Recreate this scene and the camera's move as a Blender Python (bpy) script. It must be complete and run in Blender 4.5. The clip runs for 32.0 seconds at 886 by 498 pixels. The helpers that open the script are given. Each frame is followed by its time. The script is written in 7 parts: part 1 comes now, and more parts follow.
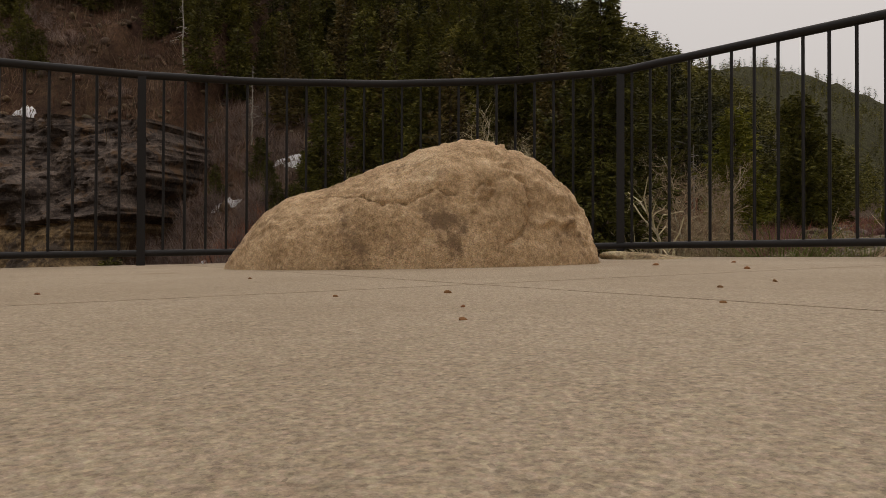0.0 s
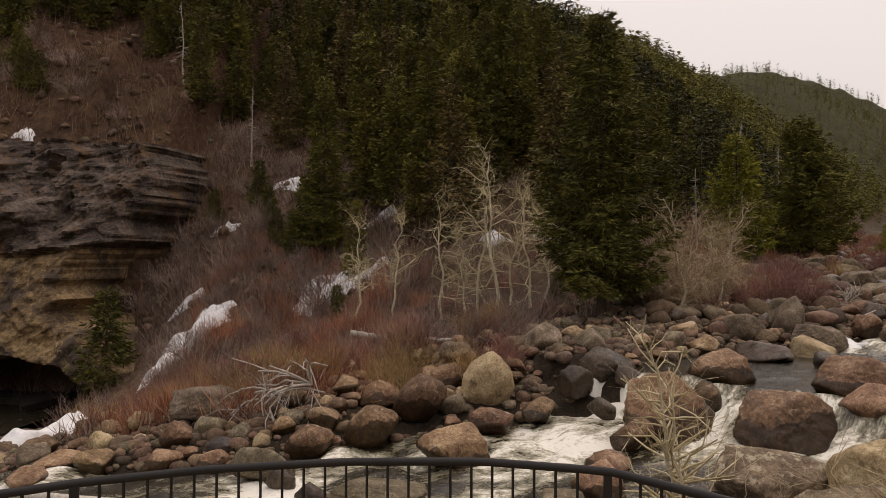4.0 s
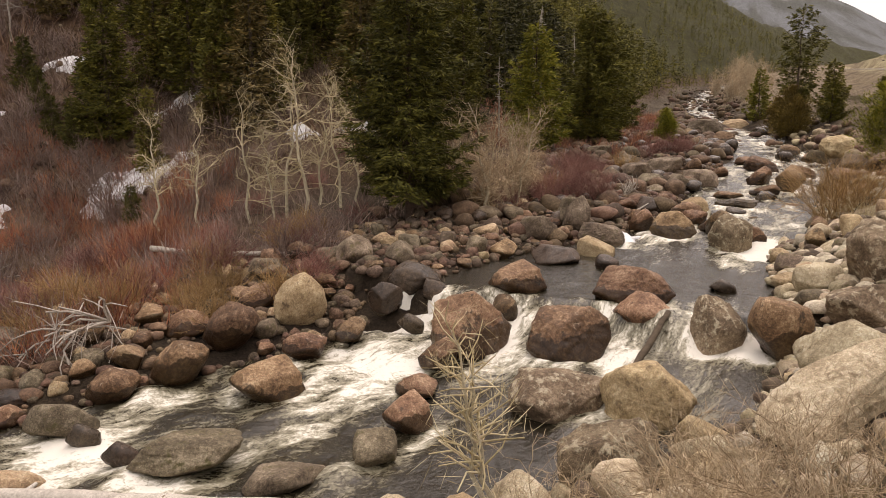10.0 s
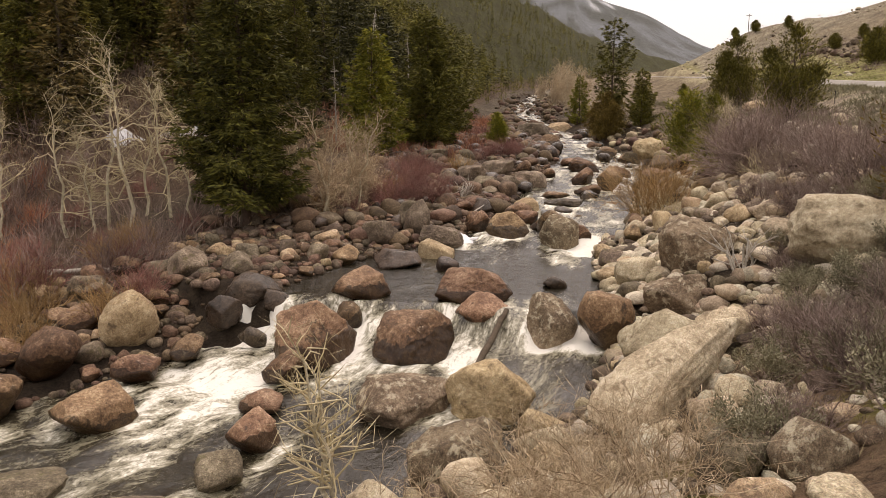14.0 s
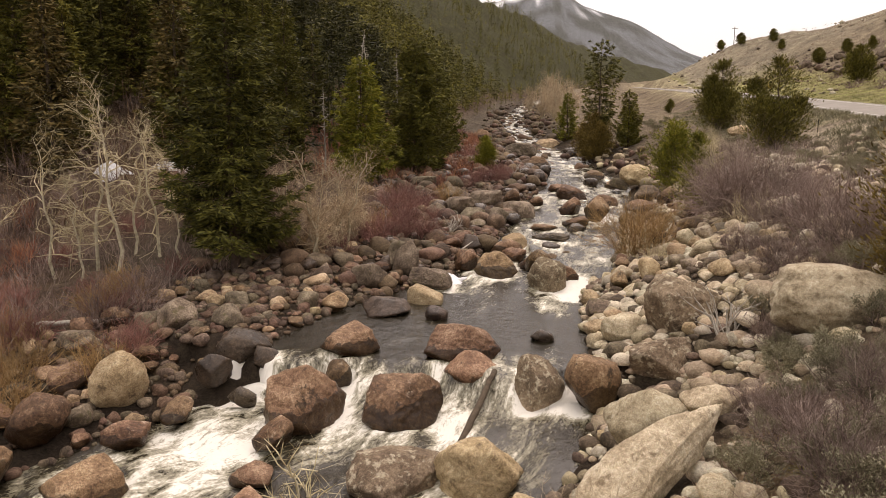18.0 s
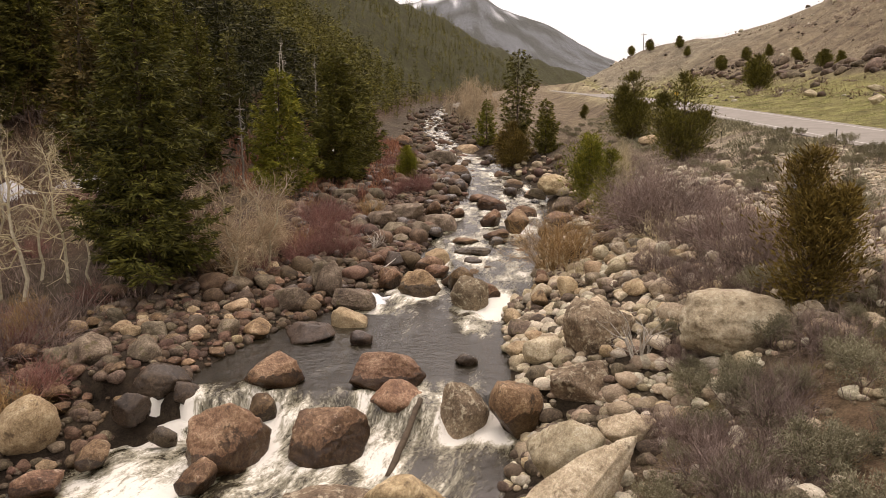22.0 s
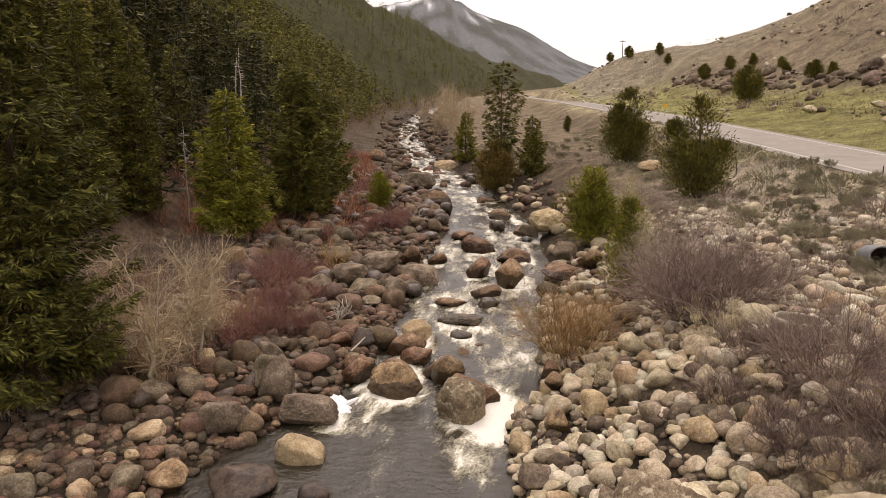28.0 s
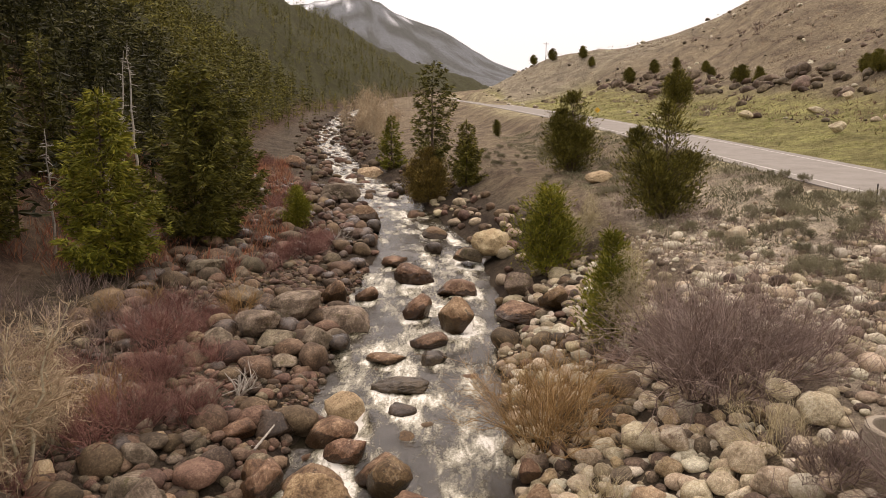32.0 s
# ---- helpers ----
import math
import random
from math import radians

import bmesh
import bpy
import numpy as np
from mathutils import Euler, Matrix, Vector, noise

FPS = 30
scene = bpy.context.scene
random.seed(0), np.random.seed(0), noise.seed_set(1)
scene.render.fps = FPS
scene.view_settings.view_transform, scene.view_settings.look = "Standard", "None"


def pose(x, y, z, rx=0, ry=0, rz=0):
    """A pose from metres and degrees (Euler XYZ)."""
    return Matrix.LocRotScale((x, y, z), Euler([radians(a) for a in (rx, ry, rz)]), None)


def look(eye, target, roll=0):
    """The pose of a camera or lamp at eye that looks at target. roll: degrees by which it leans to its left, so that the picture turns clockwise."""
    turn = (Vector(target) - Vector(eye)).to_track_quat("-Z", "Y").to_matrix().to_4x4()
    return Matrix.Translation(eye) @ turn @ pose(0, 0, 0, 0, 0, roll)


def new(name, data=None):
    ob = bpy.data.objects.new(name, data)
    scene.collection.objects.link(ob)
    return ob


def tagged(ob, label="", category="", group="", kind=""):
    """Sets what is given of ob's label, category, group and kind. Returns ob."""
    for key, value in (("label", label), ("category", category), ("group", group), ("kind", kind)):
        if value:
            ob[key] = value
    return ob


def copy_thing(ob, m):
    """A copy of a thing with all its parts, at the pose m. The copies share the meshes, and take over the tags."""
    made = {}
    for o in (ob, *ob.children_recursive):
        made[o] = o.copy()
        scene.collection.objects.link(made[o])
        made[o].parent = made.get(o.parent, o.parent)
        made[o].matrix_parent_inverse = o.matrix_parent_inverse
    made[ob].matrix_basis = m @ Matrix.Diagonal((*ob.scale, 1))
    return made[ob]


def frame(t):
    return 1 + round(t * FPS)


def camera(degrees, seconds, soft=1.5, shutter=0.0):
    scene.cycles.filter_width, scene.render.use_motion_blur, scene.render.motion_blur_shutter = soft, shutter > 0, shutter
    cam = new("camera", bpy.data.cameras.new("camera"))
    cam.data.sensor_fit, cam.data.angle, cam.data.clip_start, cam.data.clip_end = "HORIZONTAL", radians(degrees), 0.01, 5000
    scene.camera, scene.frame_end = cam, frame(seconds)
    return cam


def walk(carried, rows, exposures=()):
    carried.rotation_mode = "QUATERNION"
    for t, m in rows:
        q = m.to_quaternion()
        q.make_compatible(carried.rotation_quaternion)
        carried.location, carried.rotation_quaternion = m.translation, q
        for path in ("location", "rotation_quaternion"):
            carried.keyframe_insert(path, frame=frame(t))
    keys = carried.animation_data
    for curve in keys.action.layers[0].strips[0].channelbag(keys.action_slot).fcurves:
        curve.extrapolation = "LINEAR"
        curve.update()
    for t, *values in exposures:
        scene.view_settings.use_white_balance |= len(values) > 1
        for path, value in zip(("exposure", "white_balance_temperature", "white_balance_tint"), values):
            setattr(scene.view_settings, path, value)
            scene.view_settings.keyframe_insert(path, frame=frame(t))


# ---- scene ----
cam = camera(64.06, 32.0, soft=0.65)


def aim(x, y, z, yaw, pitch, roll):
    """A camera pose from a place and degrees: yaw to the left from +y, pitch up, roll."""
    return pose(x, y, z, 0, 0, yaw) @ pose(0, 0, 0, 90 + pitch) @ pose(0, 0, 0, 0, 0, roll)


walk(cam, [
    (0, aim(0.002, -0.000, 0.071, 2.279, 0.691, 0.172)),
    (0.5, aim(0.012, 0.136, 0.187, 2.395, 0.843, -0.070)),
    (1, aim(0.020, 0.241, 0.316, 2.418, 0.977, -0.101)),
    (1.5, aim(0.017, 0.296, 0.517, 2.425, 0.955, -0.198)),
    (2, aim(0.009, 0.366, 0.806, 2.437, 0.961, -0.219)),
    (2.5, aim(0.010, 0.390, 1.150, 2.414, 0.934, -0.097)),
    (3, aim(0.011, 0.408, 1.496, 2.304, 0.844, 0.276)),
    (3.5, aim(0.150, 0.383, 1.810, 2.444, 0.857, 0.259)),
    (5.5, aim(0.106, 0.351, 2.946, 2.425, 0.811, 0.255)),
    (6, aim(0.077, 0.310, 3.160, 2.434, 0.115, 0.342)),
    (6.5, aim(0.086, 0.319, 3.366, 2.528, -4.433, 0.324)),
    (7, aim(0.105, 0.390, 3.751, 2.609, -9.291, 0.295)),
    (7.5, aim(0.090, 0.409, 3.971, 2.599, -9.654, 0.265)),
    (8, aim(0.098, 0.419, 4.036, 1.947, -9.672, 0.246)),
    (8.5, aim(0.172, 0.438, 4.043, -0.765, -9.707, 0.205)),
    (9, aim(0.148, 0.463, 4.006, -4.577, -9.682, 0.159)),
    (9.5, aim(0.209, 0.504, 3.992, -8.584, -9.734, 0.078)),
    (10, aim(0.258, 0.502, 4.001, -12.710, -9.763, -0.080)),
    (10.5, aim(0.283, 0.485, 3.970, -16.946, -9.754, -0.198)),
    (11, aim(0.315, 0.499, 3.946, -21.162, -9.794, -0.221)),
    (11.5, aim(0.312, 0.522, 3.898, -25.078, -9.806, -0.273)),
    (12, aim(0.286, 0.516, 3.825, -25.747, -9.758, -0.265)),
    (12.5, aim(0.272, 0.487, 3.769, -25.693, -9.701, -0.238)),
    (13, aim(0.275, 0.500, 3.889, -25.670, -9.668, -0.174)),
    (13.5, aim(0.263, 0.509, 4.022, -25.640, -9.626, -0.152)),
    (14, aim(0.265, 0.507, 4.143, -25.593, -9.608, -0.166)),
    (14.5, aim(0.262, 0.520, 4.256, -25.593, -9.546, -0.166)),
    (16.5, aim(0.290, 0.527, 5.243, -25.369, -9.270, -0.124)),
    (17, aim(0.277, 0.541, 5.554, -25.360, -9.234, -0.130)),
    (17.5, aim(0.275, 0.530, 5.844, -25.359, -9.196, -0.092)),
    (18, aim(0.291, 0.542, 6.050, -26.509, -9.148, -0.078)),
    (18.5, aim(0.288, 0.516, 6.239, -27.924, -9.148, -0.068)),
    (19, aim(0.244, 0.477, 6.429, -29.245, -9.137, -0.093)),
    (19.5, aim(0.247, 0.469, 6.584, -29.863, -9.123, -0.077)),
    (20, aim(0.263, 0.475, 6.711, -30.542, -9.109, -0.123)),
    (20.5, aim(0.248, 0.459, 6.848, -31.270, -9.137, -0.129)),
    (21, aim(0.232, 0.462, 6.953, -32.286, -9.138, -0.145)),
    (21.5, aim(0.229, 0.470, 7.038, -32.837, -9.161, -0.171)),
    (22, aim(0.239, 0.497, 7.110, -32.842, -9.146, -0.169)),
    (22.5, aim(0.250, 0.519, 7.321, -32.811, -9.102, -0.177)),
    (23, aim(0.232, 0.513, 7.557, -32.811, -9.083, -0.135)),
    (23.5, aim(0.277, 0.593, 7.762, -32.796, -9.083, -0.125)),
    (24, aim(0.410, 0.875, 7.955, -32.824, -9.094, -0.070)),
    (24.5, aim(0.685, 1.378, 8.165, -32.819, -9.131, -0.042)),
    (25, aim(1.136, 2.186, 8.368, -32.811, -9.120, -0.020)),
    (25.5, aim(1.742, 3.184, 8.540, -32.795, -9.032, -0.085)),
    (27.5, aim(4.333, 7.366, 9.238, -33.343, -8.962, 0.031)),
    (28, aim(4.989, 8.421, 9.312, -34.916, -8.964, -0.019)),
    (28.5, aim(5.569, 9.459, 9.360, -36.660, -8.957, -0.026)),
    (29, aim(6.180, 10.476, 9.401, -39.041, -8.985, -0.030)),
    (29.5, aim(6.744, 11.471, 9.432, -41.768, -9.008, -0.057)),
    (30, aim(7.321, 12.418, 9.458, -44.386, -9.030, -0.083)),
    (30.5, aim(7.877, 13.322, 9.564, -44.554, -9.041, 0.011)),
    (31, aim(8.464, 14.188, 9.750, -43.985, -8.975, -0.041)),
    (31.5, aim(9.064, 15.035, 9.870, -43.068, -8.917, 0.102)),
    (32, aim(9.601, 15.798, 9.933, -41.222, -8.846, 0.095)),
], [(0, -1.17, 7450, 20), (2, -1.17, 7500, 22), (3.5, -0.88, 7600, 24), (5.5, -0.56, 7700, 25), (6, -0.46, 7700, 25), (7, -0.2, 7750, 26), (13, -0.2, 7700, 25), (25, -0.17, 7700, 26), (32, -0.2, 7700, 26)])

# ---- sky and sun ----
world = bpy.data.worlds.new("overcast_sky")
scene.world = world
world.use_nodes = True
wn, wl = world.node_tree.nodes, world.node_tree.links
sky = wn.new("ShaderNodeTexSky")
sky.sky_type, sky.sun_disc = "NISHITA", False
sky.sun_elevation, sky.sun_rotation = radians(48), radians(40)
sky.air_density, sky.dust_density = 1.0, 4.0
veil = wn.new("ShaderNodeMix")
veil.data_type = "RGBA"
veil.inputs[0].default_value = 0.93
thin = wn.new("ShaderNodeMix")
thin.data_type, thin.blend_type = "RGBA", "MULTIPLY"
thin.inputs[0].default_value = 1.0
thin.inputs[7].default_value = (0.08, 0.08, 0.08, 1)
wl.new(sky.outputs[0], thin.inputs[6])
wl.new(thin.outputs[2], veil.inputs[6])
veil.inputs[7].default_value = (0.89, 0.957, 0.985, 1)       # the cloud that covers nearly all of it
# an overcast sky is brighter overhead than at the horizon
dome = wn.new("ShaderNodeSeparateXYZ")
wl.new(wn.new("ShaderNodeTexCoord").outputs["Generated"], dome.inputs[0])
lift = wn.new("ShaderNodeMapRange")
lift.inputs[1].default_value, lift.inputs[2].default_value, lift.inputs[3].default_value, lift.inputs[4].default_value = 0.10, 1.0, 1.3, 2.1
wl.new(dome.outputs[2], lift.inputs[0])
wl.new(veil.outputs[2], wn["Background"].inputs[0])
wl.new(lift.outputs[0], wn["Background"].inputs[1])
sun = new("sun", bpy.data.lights.new("sun", "SUN"))
sun.data.energy, sun.data.angle, sun.data.color = 1.2, radians(40), (1.0, 0.96, 0.90)
sun.matrix_basis = look((0, 0, 60), (-22, -24, 0))


# ---- materials ----
def node(tree, kind, **values):
    n = tree.nodes.new(kind)
    for key, v in values.items():
        if key in n.inputs:
            n.inputs[key].default_value = v
    return n


def surface(name, colours, scale=3.0, rough=0.85, bump=0.3, fine=14.0, vary=0.25, by="object", patches=None, speck=0.0, gloss=None, fold=0.06, line=None, grain=0.0):
    """A natural surface. colours: dark to light, mixed by coarse and fine noise at real size; vary: how much pieces differ;
    patches: a second colour (r, g, b, amount, size) in blotches such as lichen or moss; gloss: roughness of wet patches."""
    m = bpy.data.materials.new(name)
    m.use_nodes = True
    t = m.node_tree
    out = t.nodes["Principled BSDF"]
    out.inputs["Roughness"].default_value = rough
    out.inputs["Specular IOR Level"].default_value = 0.35
    at = t.nodes.new("ShaderNodeNewGeometry").outputs["Position"]
    big, small = node(t, "ShaderNodeTexNoise", Scale=scale, Detail=5.0, Roughness=0.6), node(t, "ShaderNodeTexNoise", Scale=fine, Detail=6.0, Roughness=0.7)
    for n in (big, small):
        t.links.new(at, n.inputs["Vector"])
    mixed = node(t, "ShaderNodeMath")
    mixed.operation = "ADD"
    half = node(t, "ShaderNodeMath")
    half.operation = "MULTIPLY"
    half.inputs[1].default_value = 0.5
    t.links.new(big.outputs[0], mixed.inputs[0])
    t.links.new(small.outputs[0], mixed.inputs[1])
    t.links.new(mixed.outputs[0], half.inputs[0])
    ramp = t.nodes.new("ShaderNodeValToRGB")
    while len(ramp.color_ramp.elements) < len(colours):
        ramp.color_ramp.elements.new(0.5)
    for k, c in enumerate(colours):
        ramp.color_ramp.elements[k].position = 0.36 + 0.28 * k / max(1, len(colours) - 1)
        ramp.color_ramp.elements[k].color = (*c, 1)
    t.links.new(half.outputs[0], ramp.inputs[0])
    colour = ramp.outputs[0]
    rub = None
    if grain:
        # fine grain: dark pits and bright crystals
        rub = node(t, "ShaderNodeTexNoise", Scale=fine * 3.7, Detail=4.0, Roughness=0.8)
        t.links.new(at, rub.inputs["Vector"])
        mid = node(t, "ShaderNodeMapRange")
        mid.inputs[1].default_value, mid.inputs[2].default_value, mid.inputs[3].default_value, mid.inputs[4].default_value = 0.33, 0.67, 1 - grain, 1 + grain
        t.links.new(rub.outputs[0], mid.inputs[0])
        worn = t.nodes.new("ShaderNodeHueSaturation")
        t.links.new(colour, worn.inputs["Color"])
        t.links.new(mid.outputs[0], worn.inputs["Value"])
        colour = worn.outputs[0]
    if patches:
        blot = node(t, "ShaderNodeTexNoise", Scale=patches[4], Detail=7.0, Roughness=0.75)
        t.links.new(at, blot.inputs["Vector"])
        edge = node(t, "ShaderNodeMapRange")
        edge.inputs[1].default_value, edge.inputs[2].default_value = 0.66 - 0.3 * patches[3], 0.74 - 0.3 * patches[3]
        t.links.new(blot.outputs[0], edge.inputs[0])
        mix = t.nodes.new("ShaderNodeMix")
        mix.data_type = "RGBA"
        mix.inputs[7].default_value = (*patches[:3], 1)
        t.links.new(edge.outputs[0], mix.inputs[0])
        t.links.new(colour, mix.inputs[6])
        colour = mix.outputs[2]
    if speck:
        dots = node(t, "ShaderNodeTexVoronoi", Scale=fine * 6)
        t.links.new(at, dots.inputs["Vector"])
        mix = t.nodes.new("ShaderNodeMix")
        mix.data_type, mix.blend_type = "RGBA", "OVERLAY"
        mix.inputs[0].default_value = speck
        grey = node(t, "ShaderNodeHueSaturation", Saturation=0.15)
        t.links.new(dots.outputs["Color"], grey.inputs["Color"])
        t.links.new(colour, mix.inputs[6])
        t.links.new(grey.outputs[0], mix.inputs[7])
        colour = mix.outputs[2]
    if vary:
        own = t.nodes.new("ShaderNodeObjectInfo").outputs["Random"] if by == "object" else t.nodes.new("ShaderNodeNewGeometry").outputs["Random Per Island"]
        lift = node(t, "ShaderNodeMapRange")
        lift.inputs[3].default_value, lift.inputs[4].default_value = 1 - vary, 1 + vary
        t.links.new(own, lift.inputs[0])
        tint = node(t, "ShaderNodeMapRange")
        tint.inputs[3].default_value, tint.inputs[4].default_value = 0.5 - fold * vary, 0.5 + fold * vary
        spin = node(t, "ShaderNodeMath")
        spin.operation = "FRACT"
        turn = node(t, "ShaderNodeMath")
        turn.operation = "MULTIPLY"
        turn.inputs[1].default_value = 7.31
        t.links.new(own, turn.inputs[0])
        t.links.new(turn.outputs[0], spin.inputs[0])
        t.links.new(spin.outputs[0], tint.inputs[0])
        hsv = t.nodes.new("ShaderNodeHueSaturation")
        t.links.new(tint.outputs[0], hsv.inputs["Hue"])
        t.links.new(lift.outputs[0], hsv.inputs["Value"])
        t.links.new(colour, hsv.inputs["Color"])
        colour = hsv.outputs[0]
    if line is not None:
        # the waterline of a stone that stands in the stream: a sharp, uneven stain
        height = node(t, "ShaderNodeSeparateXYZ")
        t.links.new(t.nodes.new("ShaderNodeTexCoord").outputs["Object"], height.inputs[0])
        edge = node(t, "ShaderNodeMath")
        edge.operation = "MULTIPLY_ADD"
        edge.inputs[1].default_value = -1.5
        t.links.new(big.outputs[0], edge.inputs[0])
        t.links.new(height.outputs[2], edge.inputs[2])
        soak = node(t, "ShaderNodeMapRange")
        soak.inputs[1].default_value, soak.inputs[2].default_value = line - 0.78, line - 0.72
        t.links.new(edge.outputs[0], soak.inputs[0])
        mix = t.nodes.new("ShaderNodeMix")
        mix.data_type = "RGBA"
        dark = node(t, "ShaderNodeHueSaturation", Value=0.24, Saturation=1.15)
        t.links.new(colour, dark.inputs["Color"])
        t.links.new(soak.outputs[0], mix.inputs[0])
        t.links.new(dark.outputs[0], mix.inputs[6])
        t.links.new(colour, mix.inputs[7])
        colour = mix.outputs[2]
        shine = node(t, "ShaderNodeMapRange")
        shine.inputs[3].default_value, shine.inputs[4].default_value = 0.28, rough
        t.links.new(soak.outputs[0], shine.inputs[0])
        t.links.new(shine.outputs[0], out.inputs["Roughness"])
    t.links.new(colour, out.inputs["Base Color"])
    if gloss is not None and line is None:
        wet = node(t, "ShaderNodeMapRange")
        wet.inputs[1].default_value, wet.inputs[2].default_value, wet.inputs[3].default_value, wet.inputs[4].default_value = 0.42, 0.6, gloss, rough
        t.links.new(big.outputs[0], wet.inputs[0])
        t.links.new(wet.outputs[0], out.inputs["Roughness"])
    if bump:
        b = node(t, "ShaderNodeBump", Strength=bump, Distance=0.6 / fine)
        t.links.new(half.outputs[0], b.inputs["Height"])
        last = b
        if rub:
            last = node(t, "ShaderNodeBump", Strength=min(1.0, grain * 1.3), Distance=0.2 / fine)
            t.links.new(rub.outputs[0], last.inputs["Height"])
            t.links.new(b.outputs[0], last.inputs["Normal"])
        t.links.new(last.outputs[0], out.inputs["Normal"])
    return m


def leafy(name, colours, vary=0.35, rough=0.7):
    """Leaves, needles and twigs: each piece of its own shade."""
    m = bpy.data.materials.new(name)
    m.use_nodes = True
    t = m.node_tree
    out = t.nodes["Principled BSDF"]
    out.inputs["Roughness"].default_value = rough
    out.inputs["Specular IOR Level"].default_value = 0.2
    ramp = t.nodes.new("ShaderNodeValToRGB")
    while len(ramp.color_ramp.elements) < len(colours):
        ramp.color_ramp.elements.new(0.5)
    for k, c in enumerate(colours):
        ramp.color_ramp.elements[k].position = k / max(1, len(colours) - 1)
        ramp.color_ramp.elements[k].color = (*c, 1)
    t.links.new(t.nodes.new("ShaderNodeNewGeometry").outputs["Random Per Island"], ramp.inputs[0])
    big = node(t, "ShaderNodeTexNoise", Scale=0.35, Detail=3.0)
    t.links.new(t.nodes.new("ShaderNodeNewGeometry").outputs["Position"], big.inputs["Vector"])
    lift = node(t, "ShaderNodeMapRange")
    lift.inputs[1].default_value, lift.inputs[2].default_value = 0.3, 0.7
    lift.inputs[3].default_value, lift.inputs[4].default_value = 1 - vary, 1 + vary
    t.links.new(big.outputs[0], lift.inputs[0])
    hsv = t.nodes.new("ShaderNodeHueSaturation")
    t.links.new(lift.outputs[0], hsv.inputs["Value"])
    t.links.new(ramp.outputs[0], hsv.inputs["Color"])
    t.links.new(hsv.outputs[0], out.inputs["Base Color"])
    return m


ROCK = {
    "tan": surface("tan_granite", [(0.142, 0.095, 0.052), (0.332, 0.240, 0.140), (0.522, 0.420, 0.280)], 1.6, 0.88, 0.9, 11, 0.15, speck=0.35, grain=0.5, patches=(0.13, 0.09, 0.055, 0.3, 2.2)),
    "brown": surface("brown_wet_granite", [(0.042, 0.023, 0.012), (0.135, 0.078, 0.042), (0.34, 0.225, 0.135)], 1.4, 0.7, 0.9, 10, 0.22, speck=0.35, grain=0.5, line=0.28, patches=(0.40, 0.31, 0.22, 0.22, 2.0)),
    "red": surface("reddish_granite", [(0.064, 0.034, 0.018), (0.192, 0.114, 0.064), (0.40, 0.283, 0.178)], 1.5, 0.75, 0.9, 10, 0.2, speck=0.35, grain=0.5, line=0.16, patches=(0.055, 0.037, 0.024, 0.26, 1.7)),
    "grey": surface("grey_weathered_granite", [(0.048, 0.035, 0.024), (0.138, 0.106, 0.072), (0.31, 0.25, 0.18)], 1.5, 0.9, 0.9, 11, 0.24, speck=0.35, grain=0.5, patches=(0.10, 0.084, 0.04, 0.34, 2.6)),
    "lichen": surface("lichened_granite", [(0.05, 0.034, 0.021), (0.14, 0.10, 0.064), (0.28, 0.215, 0.145)], 1.5, 0.9, 1.0, 11, 0.12, speck=0.35, grain=0.5, patches=(0.37, 0.32, 0.23, 0.44, 3.4)),
    "pale": surface("pale_granite", [(0.185, 0.138, 0.085), (0.395, 0.320, 0.218), (0.600, 0.520, 0.385)], 1.5, 0.9, 0.85, 11, 0.18, speck=0.33, grain=0.5, patches=(0.18, 0.135, 0.085, 0.3, 2.4)),
    "dark": surface("dark_wet_granite", [(0.018, 0.013, 0.009), (0.05, 0.034, 0.023), (0.12, 0.085, 0.058)], 1.6, 0.45, 0.8, 11, 0.25, speck=0.2, grain=0.4, gloss=0.2),
}
BARK = surface("brown_bark", [(0.05, 0.035, 0.025), (0.12, 0.085, 0.06)], 6, 0.95, 0.6, 40, 0.2)
WHITE_BARK = surface("pale_aspen_bark", [(0.24, 0.205, 0.135), (0.47, 0.415, 0.295), (0.64, 0.58, 0.43)], 5, 0.85, 0.3, 30, 0.1, patches=(0.08, 0.07, 0.06, 0.15, 9.0))
DEAD = surface("bleached_dead_wood", [(0.20, 0.18, 0.15), (0.38, 0.34, 0.29), (0.52, 0.48, 0.42)], 5, 0.85, 0.4, 40, 0.12)
NEEDLE = leafy("dark_spruce_needles", [(0.028, 0.029, 0.007), (0.074, 0.073, 0.015), (0.150, 0.140, 0.028)])
PINE = leafy("olive_pine_needles", [(0.044, 0.044, 0.009), (0.100, 0.096, 0.017), (0.185, 0.165, 0.030)])
YELLOW_PINE = leafy("yellow_green_pine_needles", [(0.078, 0.086, 0.010), (0.163, 0.163, 0.018), (0.260, 0.234, 0.030)])
JUNIPER = leafy("juniper_scales", [(0.050, 0.048, 0.011), (0.120, 0.108, 0.020), (0.205, 0.175, 0.034)])
WOODS = [leafy("dark_conifer_needles", [(0.042, 0.041, 0.010), (0.096, 0.090, 0.019), (0.160, 0.145, 0.031)], 0.5), leafy("olive_conifer_needles", [(0.062, 0.059, 0.013), (0.138, 0.124, 0.025), (0.220, 0.190, 0.038)], 0.5), leafy("brownish_conifer_needles", [(0.042, 0.034, 0.011), (0.105, 0.078, 0.024), (0.182, 0.130, 0.044)], 0.5)]
# darker copies of the first two WOODS, with the valley's shade in the colour
SHADE_WOODS = [leafy("shaded_dark_conifer_needles", [(0.012, 0.013, 0.004), (0.034, 0.034, 0.008), (0.070, 0.066, 0.015)], 0.5), leafy("shaded_olive_conifer_needles", [(0.018, 0.018, 0.005), (0.048, 0.046, 0.010), (0.092, 0.083, 0.018)], 0.5)]
